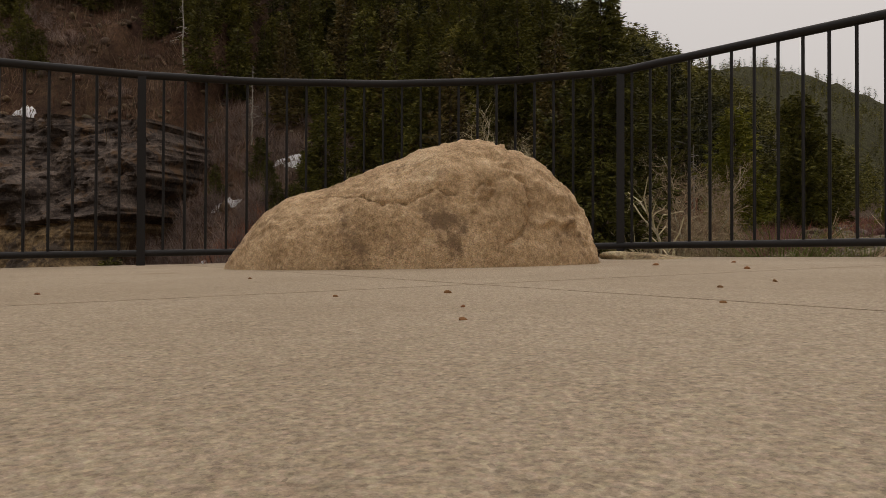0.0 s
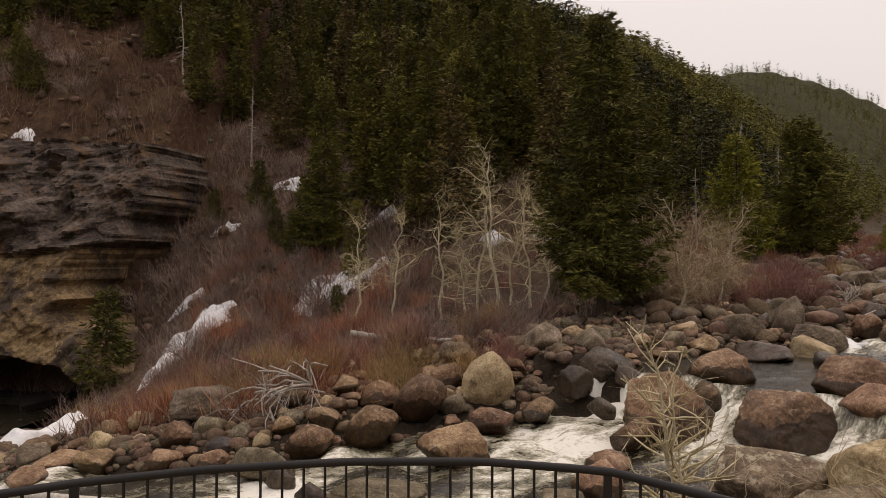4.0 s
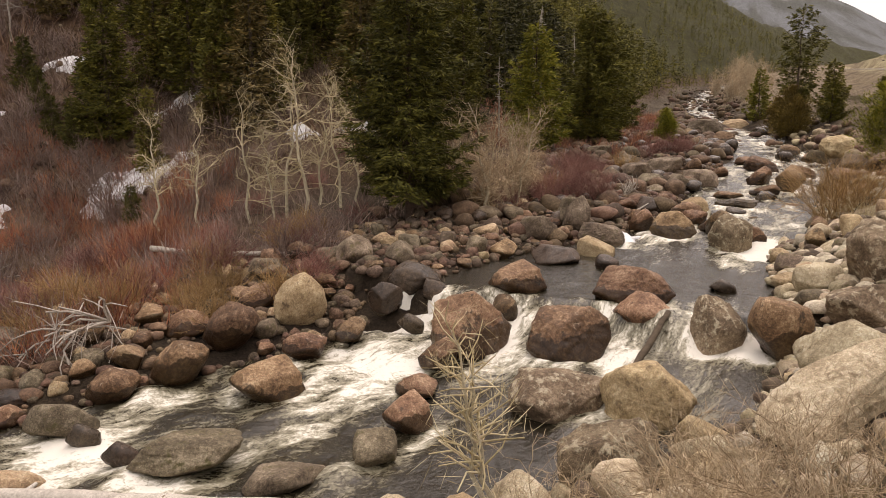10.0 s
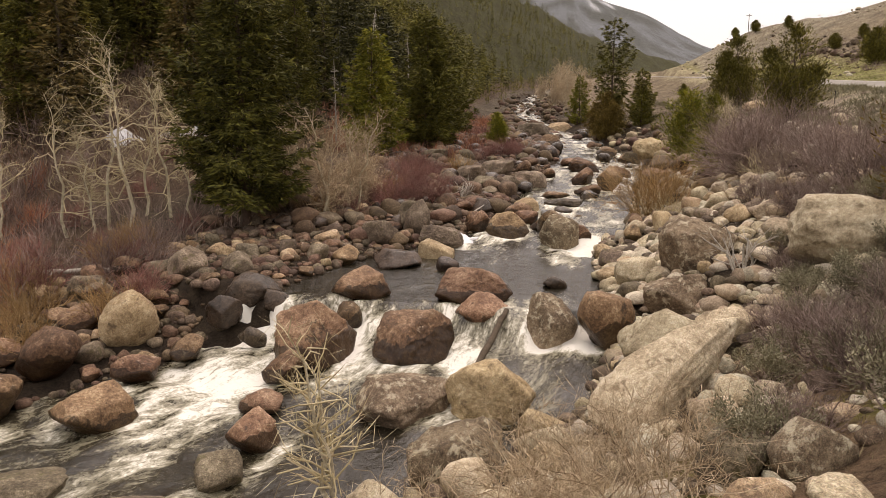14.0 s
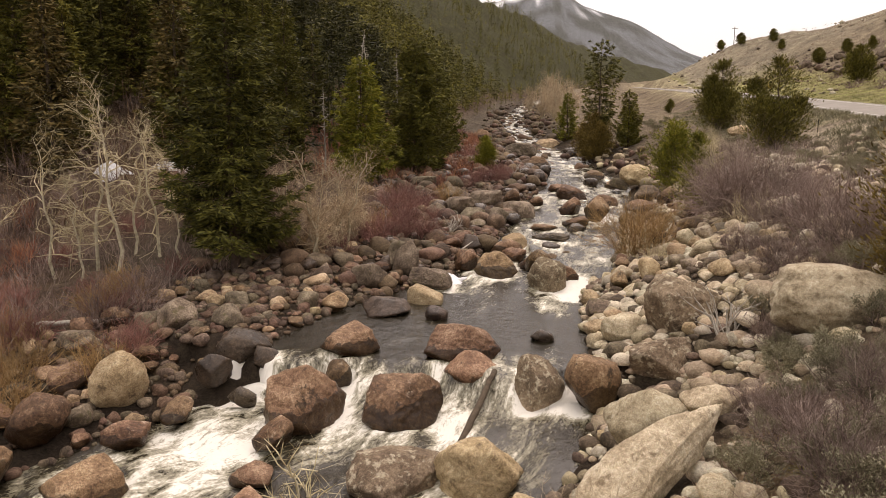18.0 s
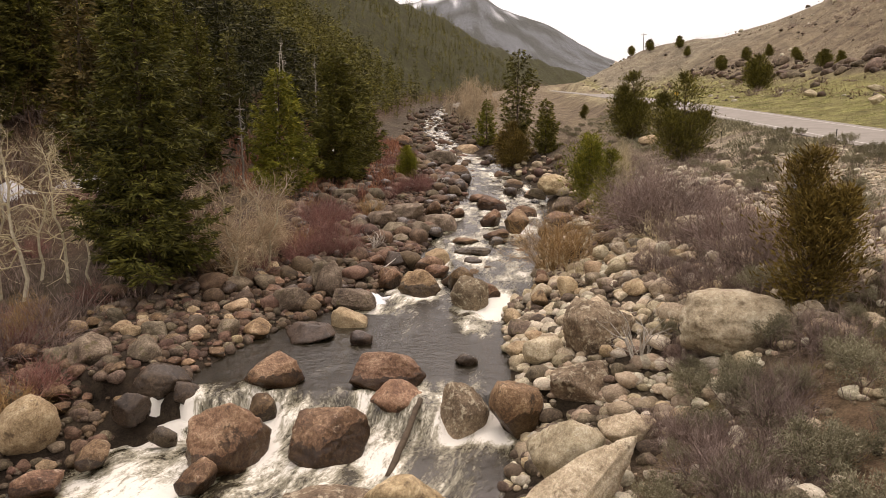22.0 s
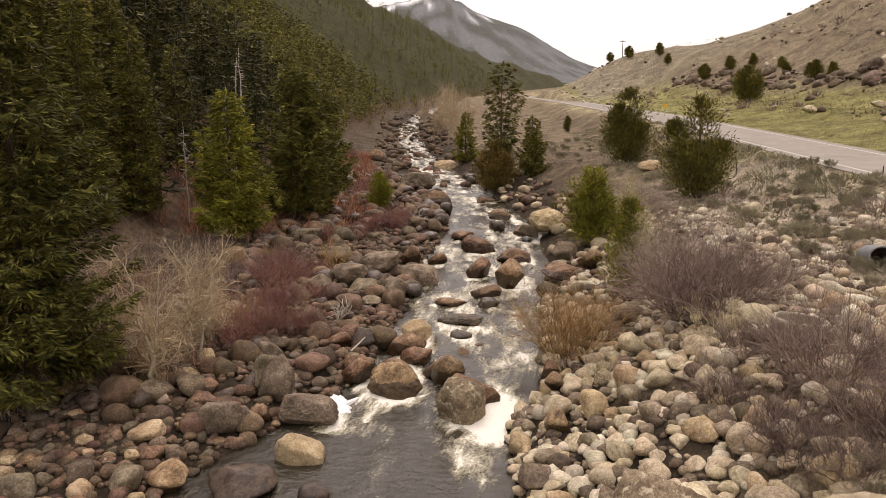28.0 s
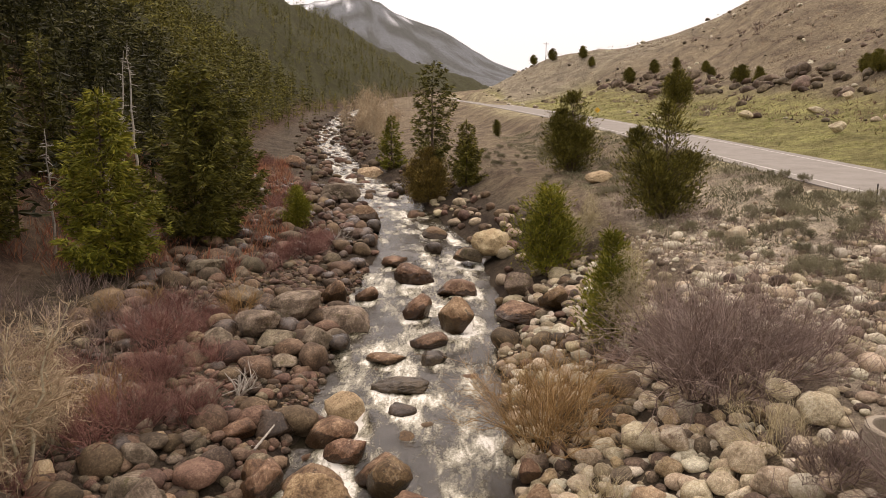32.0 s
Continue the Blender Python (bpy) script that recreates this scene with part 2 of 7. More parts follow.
RED_TWIG = leafy("red_willow_twigs", [(0.13, 0.050, 0.043), (0.235, 0.110, 0.088), (0.32, 0.185, 0.15)], 0.35)
BROWN_TWIG = leafy("tan_brown_twigs", [(0.26, 0.18, 0.11), (0.46, 0.35, 0.225), (0.62, 0.50, 0.345)], 0.25)
ORANGE_TWIG = leafy("orange_willow_twigs", [(0.20, 0.115, 0.045), (0.34, 0.21, 0.09), (0.42, 0.29, 0.15)], 0.35)
GREY_TWIG = leafy("grey_brown_twigs", [(0.13, 0.088, 0.074), (0.245, 0.175, 0.148), (0.37, 0.285, 0.24)], 0.3)
BRONZE = leafy("bronze_juniper_scales", [(0.075, 0.050, 0.012), (0.155, 0.108, 0.025), (0.235, 0.168, 0.044)])
TAN_TWIG = leafy("tan_aspen_twigs", [(0.36, 0.29, 0.16), (0.54, 0.455, 0.28), (0.68, 0.59, 0.40)], 0.25)
SAGE = leafy("grey_green_sage_leaves", [(0.14, 0.125, 0.075), (0.22, 0.20, 0.125), (0.31, 0.285, 0.19)], 0.3)
UNDERGROWTH = leafy("red_brown_undergrowth", [(0.15, 0.044, 0.033), (0.34, 0.12, 0.07), (0.47, 0.24, 0.125), (0.25, 0.125, 0.095)], 0.35)
LITTER = leafy("brown_forest_litter", [(0.05, 0.030, 0.019), (0.15, 0.086, 0.052), (0.28, 0.185, 0.12), (0.14, 0.066, 0.045), (0.085, 0.072, 0.026)], 0.4)
STRAW = leafy("dry_straw_grass", [(0.20, 0.15, 0.075), (0.33, 0.26, 0.14), (0.42, 0.35, 0.21)], 0.3)
GREEN_GRASS = leafy("fresh_green_grass", [(0.08, 0.11, 0.02), (0.16, 0.19, 0.04), (0.26, 0.25, 0.09)], 0.3)
CONCRETE = surface("tan_concrete", [(0.281, 0.217, 0.147), (0.335, 0.265, 0.185), (0.390, 0.316, 0.231)], 1.3, 0.85, 0.45, 60, 0.0, speck=0.28, grain=0.38, patches=(0.25, 0.185, 0.115, 0.22, 1.6))
GREY_CONCRETE = surface("weathered_concrete", [(0.24, 0.20, 0.15), (0.36, 0.31, 0.24)], 2.0, 0.9, 0.3, 30, 0.0)
ZINC = surface("dull_galvanised_steel", [(0.096, 0.102, 0.108), (0.180, 0.186, 0.192)], 3.0, 0.5, 0.1, 30, 0.0)
YELLOW = surface("yellow_sign_paint", [(0.62, 0.36, 0.03), (0.72, 0.44, 0.05)], 3.0, 0.6, 0.0, 30, 0.0)
STEEL = surface("black_painted_steel", [(0.006, 0.005, 0.005), (0.012, 0.010, 0.010)], 4, 0.55, 0.05, 60, 0.0)
SNOW = surface("old_snow", [(0.62, 0.62, 0.63), (0.78, 0.78, 0.79), (0.86, 0.86, 0.87)], 1.2, 0.7, 0.4, 8, 0.0)
ASPHALT = surface("worn_asphalt", [(0.20, 0.178, 0.152), (0.255, 0.23, 0.20), (0.30, 0.27, 0.238)], 0.6, 0.9, 0.2, 12, 0.0)
PAINT = surface("white_road_paint", [(0.6, 0.58, 0.52), (0.75, 0.73, 0.68)], 3, 0.8, 0.1, 20, 0.0)


def land_material():
    """Soil, litter, gravel and grass, each where its kind of ground lies (painted by the land's own zones), with far
    haze and shade between stones put into the colour.
    """
    m = bpy.data.materials.new("valley_ground")
    m.use_nodes = True
    t = m.node_tree
    out = t.nodes["Principled BSDF"]
    out.inputs["Roughness"].default_value = 0.95
    out.inputs["Specular IOR Level"].default_value = 0.15
    zone = t.nodes.new("ShaderNodeVertexColor")
    zone.layer_name = "soil"
    at = t.nodes.new("ShaderNodeNewGeometry").outputs["Position"]
    n1, n2, n3 = (node(t, "ShaderNodeTexNoise", Scale=s, Detail=8.0, Roughness=0.72) for s in (0.22, 1.7, 13.0))
    for n in (n1, n2, n3):
        t.links.new(at, n.inputs["Vector"])
    add = node(t, "ShaderNodeMath")
    add.operation = "ADD"
    t.links.new(n2.outputs[0], add.inputs[0])
    t.links.new(n3.outputs[0], add.inputs[1])
    light = node(t, "ShaderNodeMapRange")
    light.inputs[1].default_value, light.inputs[2].default_value, light.inputs[3].default_value, light.inputs[4].default_value = 0.72, 1.28, 0.3, 1.9
    t.links.new(add.outputs[0], light.inputs[0])
    hue = node(t, "ShaderNodeMapRange")
    hue.inputs[1].default_value, hue.inputs[2].default_value, hue.inputs[3].default_value, hue.inputs[4].default_value = 0.3, 0.7, 0.485, 0.515
    t.links.new(n1.outputs[0], hue.inputs[0])
    broad = node(t, "ShaderNodeMapRange")
    broad.inputs[1].default_value, broad.inputs[2].default_value, broad.inputs[3].default_value, broad.inputs[4].default_value = 0.36, 0.64, 0.62, 1.38
    t.links.new(n1.outputs[0], broad.inputs[0])
    both = node(t, "ShaderNodeMath")
    both.operation = "MULTIPLY"
    t.links.new(light.outputs[0], both.inputs[0])
    t.links.new(broad.outputs[0], both.inputs[1])
    hsv = t.nodes.new("ShaderNodeHueSaturation")
    t.links.new(zone.outputs[0], hsv.inputs["Color"])
    t.links.new(both.outputs[0], hsv.inputs["Value"])
    t.links.new(hue.outputs[0], hsv.inputs["Hue"])
    t.links.new(hsv.outputs[0], out.inputs["Base Color"])
    b = node(t, "ShaderNodeBump", Strength=1.0, Distance=0.25)
    t.links.new(add.outputs[0], b.inputs["Height"])
    t.links.new(b.outputs[0], out.inputs["Normal"])
    return m


def water_material():
    """Clear brown-green water that turns to foam where the stream is broken: torn streaks that run with the flow."""
    m = bpy.data.materials.new("stream_water")
    m.use_nodes = True
    t = m.node_tree
    out = t.nodes["Principled BSDF"]
    foam = t.nodes.new("ShaderNodeVertexColor")
    foam.layer_name = "foam"
    flow = t.nodes.new("ShaderNodeUVMap")
    flow.uv_map = "flow"

    def field(along, across, scale, detail, roughness, distortion):
        turn = node(t, "ShaderNodeMapping")
        turn.inputs["Scale"].default_value = (along, across, 1)
        t.links.new(flow.outputs[0], turn.inputs[0])
        n = node(t, "ShaderNodeTexNoise", Scale=scale, Detail=detail, Roughness=roughness, Distortion=distortion)
        t.links.new(turn.outputs[0], n.inputs["Vector"])
        return n.outputs[0]

    def blend(a, b, k):
        mix = t.nodes.new("ShaderNodeMix")
        mix.inputs[0].default_value = k
        t.links.new(a, mix.inputs[2])
        t.links.new(b, mix.inputs[3])
        return mix.outputs[0]

    swell, streak, lace = field(0.7, 1.0, 0.9, 4.0, 0.55, 0.5), field(0.55, 1.7, 1.7, 6.0, 0.6, 0.9), field(1.0, 1.2, 7.5, 6.0, 0.68, 0.8)
    torn_by = blend(blend(swell, streak, 0.5), lace, 0.32)
    wide = node(t, "ShaderNodeMapRange")
    wide.clamp = False
    wide.inputs[1].default_value, wide.inputs[2].default_value, wide.inputs[3].default_value, wide.inputs[4].default_value = 0.3, 0.7, 0.05, 0.95
    t.links.new(torn_by, wide.inputs[0])
    less = node(t, "ShaderNodeMath")
    less.operation = "SUBTRACT"
    t.links.new(foam.outputs[0], less.inputs[0])
    t.links.new(wide.outputs[0], less.inputs[1])
    torn = node(t, "ShaderNodeMapRange")
    torn.inputs[1].default_value, torn.inputs[2].default_value = -0.17, 0.27
    t.links.new(less.outputs[0], torn.inputs[0])
    tone = t.nodes.new("ShaderNodeValToRGB")
    for k, (p, c) in enumerate(((0.0, (0.022, 0.018, 0.011)), (0.25, (0.062, 0.053, 0.032)), (0.5, (0.19, 0.172, 0.115)), (0.75, (0.47, 0.44, 0.345)), (1.0, (0.82, 0.79, 0.71)))):
        if k > 1:
            tone.color_ramp.elements.new(p)
        tone.color_ramp.elements[k].position, tone.color_ramp.elements[k].color = p, (*c, 1)
    t.links.new(torn.outputs[0], tone.inputs[0])
    t.links.new(tone.outputs[0], out.inputs["Base Color"])
    rough = node(t, "ShaderNodeMapRange")
    rough.inputs[3].default_value, rough.inputs[4].default_value = 0.10, 0.7
    t.links.new(torn.outputs[0], rough.inputs[0])
    t.links.new(rough.outputs[0], out.inputs["Roughness"])
    low = node(t, "ShaderNodeBump", Strength=0.6, Distance=0.14)
    t.links.new(field(1.2, 0.9, 2.2, 5.0, 0.6, 0.4), low.inputs["Height"])
    b = node(t, "ShaderNodeBump", Strength=0.5, Distance=0.05)
    t.links.new(lace, b.inputs["Height"])
    t.links.new(low.outputs[0], b.inputs["Normal"])
    t.links.new(b.outputs[0], out.inputs["Normal"])
    return m


LAND, WATER = land_material(), water_material()


# ---- making meshes ----
def mesh_of(name, verts, faces, mat, smooth=True):
    """A mesh from an array of places and one or more arrays of faces."""
    me = bpy.data.meshes.new(name)
    verts = np.asarray(verts, float)
    arrays = [np.asarray(f, int) for f in (faces if isinstance(faces, list) else [faces]) if len(f)]
    loops = np.concatenate([f.ravel() for f in arrays])
    sizes = np.concatenate([np.full(len(f), f.shape[1]) for f in arrays])
    me.vertices.add(len(verts))
    me.vertices.foreach_set("co", verts.ravel())
    me.loops.add(len(loops))
    me.loops.foreach_set("vertex_index", loops)
    me.polygons.add(len(sizes))
    me.polygons.foreach_set("loop_start", np.concatenate([[0], np.cumsum(sizes)[:-1]]))
    me.polygons.foreach_set("loop_total", sizes)
    me.polygons.foreach_set("use_smooth", np.full(len(sizes), smooth))
    me.materials.append(mat)
    me.update(calc_edges=True)
    return me


def part(name, me, parent=None, label=""):
    """One mesh object, under a thing or a part where one is given."""
    ob = new(name, me)
    if parent:
        ob.parent = parent
    return tagged(ob, label)


class Shape:
    """Gathers pieces into one mesh."""

    def __init__(self):
        self.v, self.q, self.t, self.n, self.late = [], [], [], 0, []

    def add(self, verts, quads=(), tris=()):
        if len(quads):
            self.q.append(np.asarray(quads, int) + self.n)
        if len(tris):
            self.t.append(np.asarray(tris, int) + self.n)
        self.v.append(np.asarray(verts, float))
        self.n += len(verts)

    def tube(self, pts, radii, sides=5):
        """A tapering round limb along pts."""
        pts, radii = np.asarray(pts, float), np.asarray(radii, float)
        way = np.gradient(pts, axis=0)
        way /= np.linalg.norm(way, axis=1, keepdims=True) + 1e-9
        ref = np.array([0.31, 0.87, 0.38]) if abs(way[0, 2]) > 0.8 else np.array([0.1, 0.15, 1.0])
        a = np.cross(way, ref)
        a /= np.linalg.norm(a, axis=1, keepdims=True) + 1e-9
        b = np.cross(way, a)
        ang = np.arange(sides) * 2 * math.pi / sides
        ring = a[:, None] * np.cos(ang)[:, None] + b[:, None] * np.sin(ang)[:, None]
        verts = (pts[:, None] + ring * radii[:, None, None]).reshape(-1, 3)
        k, j = np.meshgrid(np.arange(len(pts) - 1), np.arange(sides), indexing="ij")
        j2 = (j + 1) % sides
        quads = np.stack([k * sides + j, k * sides + j2, (k + 1) * sides + j2, (k + 1) * sides + j], -1).reshape(-1, 4)
        self.add(verts, quads)

    def sprays(self, at, way, length, width, rng, fold=0.0):
        """Small leaf-like blades at many places."""
        at, way = np.asarray(at, float), np.asarray(way, float)
        way = way / (np.linalg.norm(way, axis=1, keepdims=True) + 1e-9)
        side = np.cross(way, rng.normal(size=way.shape))
        side /= np.linalg.norm(side, axis=1, keepdims=True) + 1e-9
        length, width = np.broadcast_to(length, len(at))[:, None], np.broadcast_to(width, len(at))[:, None]
        v = np.stack([at, at + way * length * 0.45 + side * width, at + way * length, at + way * length * 0.45 - side * width], 1).reshape(-1, 3)
        self.add(v, np.arange(len(at) * 4).reshape(-1, 4))

    def box(self, lo, hi):
        x0, y0, z0 = lo
        x1, y1, z1 = hi
        self.add([(x0, y0, z0), (x1, y0, z0), (x1, y1, z0), (x0, y1, z0), (x0, y0, z1), (x1, y0, z1), (x1, y1, z1), (x0, y1, z1)],
                 [(0, 3, 2, 1), (4, 5, 6, 7), (0, 1, 5, 4), (1, 2, 6, 5), (2, 3, 7, 6), (3, 0, 4, 7)])

    def mesh(self, name, mat, smooth=True):
        if self.late:
            at, way, length, width = (np.array(c) for c in zip(*self.late))
            self.sprays(at, way, length, width, np.random.default_rng(len(self.late)))
        return mesh_of(name, np.concatenate(self.v), [np.concatenate(f) for f in (self.q, self.t) if f], mat, smooth)


# ---- the lie of the land ----
UX, UY = 0.545, 0.8384          # the valley's way upstream; to its right is (UY, -UX)


def to_sn(x, y):
    return x * UX + y * UY, x * UY - y * UX


def to_xy(s, n):
    return s * UX + n * UY, s * UY - n * UX


def lattice(ix, iy, seed):
    v = np.sin(ix * 127.1 + iy * 311.7 + seed * 74.7) * 43758.5453
    return v - np.floor(v)


def value_noise(x, y, seed=0):
    """Smooth noise from -1 to 1 over a plane."""
    ix, iy = np.floor(x), np.floor(y)
    fx, fy = x - ix, y - iy
    fx, fy = fx * fx * (3 - 2 * fx), fy * fy * (3 - 2 * fy)
    a, b = lattice(ix, iy, seed), lattice(ix + 1, iy, seed)
    c, d = lattice(ix, iy + 1, seed), lattice(ix + 1, iy + 1, seed)
    return 2 * (a + (b - a) * fx + (c - a) * fy + (a - b - c + d) * fx * fy) - 1


def fbm(x, y, octaves=4, seed=0):
    total, size = 0.0, 1.0
    for k in range(octaves):
        total = total + size * value_noise(x * 2 ** k, y * 2 ** k, seed + k)
        size *= 0.5
    return total


def step(v, a, b):
    k = np.clip((v - a) / (b - a), 0, 1)
    return k * k * (3 - 2 * k)


# the stream's middle line: x, y, height of the water, half its width
STREAM = [(-36, 56, -9.6, 3.5), (-34, 44, -9.0, 3.2), (-31, 33, -7.6, 3.0), (-24, 24, -5.8, 3.0), (-14, 19.0, -4.5, 2.6),
          (-7, 18.2, -4.1, 2.8), (-1, 18.9, -3.8, 4.9), (3.6, 19.3, -3.45, 6.5), (6.8, 20.0, -3.1, 6.7), (9.4, 21.8, -2.85, 6.4),
          (10.3, 22.9, -1.98, 6.2), (14, 27, -1.88, 5.6), (19.5, 31.5, -1.8, 4.0), (22.5, 33.0, -1.55, 4.0), (27, 37.8, -1.0, 3.9),
          (30.3, 41.4, -0.65, 4.0), (37.4, 49.4, 0.0, 4.6), (46, 59, 1.0, 4.0), (62.5, 88, 2.7, 3.6), (80, 122, 4.2, 3.2),
          (106, 168, 6.8, 3.6), (140, 222, 12.5, 3.6), (178, 272, 19.0, 4.0), (240, 345, 27.0, 4.0), (420, 470, 45.0, 4.0)]
# the foot of the wooded slope on the far bank: x, y
FOOT = [(-160, 40), (-70, 57), (-30, 55), (-16, 53), (-8, 49), (3, 48), (11, 53), (20, 66), (38, 92), (70, 146), (92, 180),
        (170, 284), (306, 397), (461, 535), (738, 713), (1259, 1056)]


def nearest(line, x, y):
    """For the points x, y: the distance to a polyline (positive on its right) and its other columns there."""
    line = np.array(line, float)
    best = np.full(np.shape(x), 1e9)
    out = [np.zeros(np.shape(x)) for _ in range(line.shape[1] - 2)]
    side = np.ones(np.shape(x))
    for a, b in zip(line[:-1], line[1:]):
        dx, dy = b[0] - a[0], b[1] - a[1]
        k = np.clip(((x - a[0]) * dx + (y - a[1]) * dy) / (dx * dx + dy * dy), 0, 1)
        px, py = x - a[0] - k * dx, y - a[1] - k * dy
        d = np.hypot(px, py)
        near = d < best
        best = np.where(near, d, best)
        side = np.where(near, np.where(dx * py - dy * px > 0, -1.0, 1.0), side)
        for n in range(len(out)):
            out[n] = np.where(near, a[2 + n] + k * (b[2 + n] - a[2 + n]), out[n])
    return best * side, out


def road_n(s):
    return np.interp(s, [-80, 20, 50, 100, 150, 250, 340, 460, 900], [37, 34.5, 34.4, 40, 45.5, 50, 53, 75, 330])


def road_z(s):
    return np.interp(s, [-80, 20, 50, 100, 150, 250, 340, 460, 900], [1.2, 3.9, 6.1, 9.9, 13.6, 21, 27.5, 35, 60])


def smooth_max(a, b, r):
    k = np.clip(0.5 + 0.5 * (a - b) / r, 0, 1)
    return b + (a - b) * k + r * k * (1 - k)


def ground(x, y):
    """The height of the land."""
    x, y = np.asarray(x, float), np.asarray(y, float)
    s, n = to_sn(x, y)
    d, (zw, w) = nearest(STREAM, x, y)
    e = np.abs(d) - w
    rough = 0.16 * fbm(x / 1.7, y / 1.7, 3, 3)
    # between the branches the far bank takes its level from all of the stream, by nearness
    pull, level = 1e-9, 0.0
    for k in range(0, len(STREAM) - 3):
        for m in (0.0, 0.5):
            a, b = STREAM[k], STREAM[k + 1]
            q = 1.0 / ((x - a[0] - m * (b[0] - a[0])) ** 2 + (y - a[1] - m * (b[1] - a[1])) ** 2 + 4.0) ** 2 * math.hypot(b[0] - a[0], b[1] - a[1])
            pull, level = pull + q, level + q * (a[2] + m * (b[2] - a[2]))
    zl = zw + (level / pull - zw) * step(e, 0.5, 6) * step(s, 110, 80)
    bed = zw - 0.55 * step(-e, -0.3, 1.2)
    bank_r = zw + np.interp(e, [-1, 0, 1.2, 3, 5.5, 8.5, 11, 17, 24, 60], [-0.5, 0.0, 0.6, 1.35, 2.5, 4.1, 4.5, 4.9, 5.9, 9.5])
    low = zw + np.interp(e, [-1, 0, 1.2, 3, 5.5, 8.0, 10.5, 14, 24, 60], [-0.5, 0.0, 0.4, 0.8, 1.3, 2.2, 3.4, 3.7, 4.5, 8])
    bank_r = bank_r + (low - bank_r) * step(x, 6, 0)
    bank_l = zl + np.interp(e, [-1, 0, 1.5, 4, 9, 15, 25, 50], [-0.5, 0.0, 0.45, 0.8, 1.3, 1.8, 3.0, 5.5]) * (1 - 0.75 * step(x, -9.5, -13))
    z = np.where(e < 0, bed, np.where(d > 0, bank_r, bank_l)) + rough * step(e, 0, 3)
    # the road's bench and the open hill over it
    rn, rz = road_n(s), road_z(s)
    side = n - rn
    z = np.where(d > 0, z + (rz - 0.12 - z) * step(side, -14, -5.4), z)
    hill = rz - 0.15 + np.interp(side, [0, 5.4, 9, 24, 34, 60, 400, 900], [0, 0, 0.5, 3.2, 7.0, 20, 200, 300])
    cap = rz + np.interp(s, [-200, 150, 215, 260, 300, 330, 380, 460, 900], [170, 150, 60, 26, 18, 14, 5, 3, 30])
    hill = hill + 13 * np.exp(-((s - 300) / 34) ** 2 - ((n - 88) / 30) ** 2)
    hill = np.where(hill > cap, cap + (hill - cap) * 0.12, hill) + 2.6 * fbm(x / 24, y / 24, 5, 8) * step(side, 14, 50) + 0.25 * fbm(x / 3.0, y / 3.0, 3, 5) * step(side, 5, 14)
    z = np.where((d > 0) & (side > 0), hill, z)
    # the wooded slope
    f, _ = nearest(FOOT, x, y)
    up = -f
    slope = np.interp(up, [-6, 0, 4, 250, 420, 800], [0, 0.6, 3.2, 190, 270, 330])
    ridge = np.interp(s, [-100, 150, 200, 240, 280, 320, 360, 400, 430, 461, 480, 500, 540, 600, 800], [330, 168, 114, 86, 74, 69, 68, 68, 73, 77, 82, 88, 82, 62, 48])
    slope = slope * (1 - 0.07 * step(s, 60, 100))
    slope = np.where(slope > ridge, ridge + (slope - ridge) * 0.1, slope)
    slope = slope * (1 + 0.10 * value_noise(x / 55, y / 55, 11)) + 1.5 * fbm(x / 14, y / 14, 3, 9) * step(up, 2, 25)
    z = np.where(up > -6, z + slope * step(up, -6, 2), z)
    # the ledge over the cave
    z = z + 13.0 * step(y, 57.6, 60.0) * step(x, -26.5, -30.0) * step(x, -80, -62)
    # the hollow before the cave
    run = -16 - (y - 30) * 0.53
    floor_z = -5.3 - 0.34 * (np.minimum(y, 47) - 30) + 1.1 * np.clip(x - run, 0, 30)
    end = np.where(x < -26.5, 57.5, 50)
    z = z + (np.minimum(z, floor_z) - z) * step(y, 26, 29) * step(y, end + 1.5, end - 1.5) * step(x, -11, -14) * step(x, -74, -66)
    # the brushy scree that runs down beside the cliff
    scree = np.interp(y, [24, 38, 42.8, 51, 66.5, 90], [-16, -9.0, -6.95, -3.0, 9.0, 26]) - (0.5 * np.clip(-18.0 - x, 0, 60) + 1.6 * np.clip(-27.5 - x, 0, 60)) * step(y, 72, 60)
    z = np.where(x < 0, smooth_max(z, scree + 0.3 * fbm(x / 3.0, y / 3.0, 3, 24) - 40 * step(x, -3, 0), 0.8), z)
    # the near bank dips between the lookout and the stones
    z = z - 0.42 * np.exp(-((x - 7.4) / 2.6) ** 2 - ((y - 5.6) / 2.2) ** 2)
    # the terrace under the lookout, level behind it
    back = step(-(y - 4.2) - 0.25 * np.abs(x), -2.2, -0.2) * step(x, 14, 5) * step(s, 13, 6)
    z = z + (-0.16 - z) * np.where(d > 0, back, 0)
    # the far mountain closes the valley
    r, az = np.hypot(x, y), np.degrees(np.arctan2(x, y))
    peak = np.interp(az, [-60, 0, 20, 28, 34.7, 39, 42.7, 46.5, 52, 70, 120], [60, 120, 300, 430, 500, 415, 325, 240, 150, 60, 40])
    peak = peak + 14 * fbm(az / 2.2, r / 700, 4, 2)
    return z + (np.maximum(peak, z) - z) * step(r, 1250, 2650) * np.where(r > 1250, 1, 0)


def ground_at(x, y):
    return float(ground(np.array([x]), np.array([y]))[0])


def water_at(x, y):
    d, (zw, w) = nearest(STREAM, np.array([float(x)]), np.array([float(y)]))
    return float(zw[0]), float(abs(d[0]) - w[0])


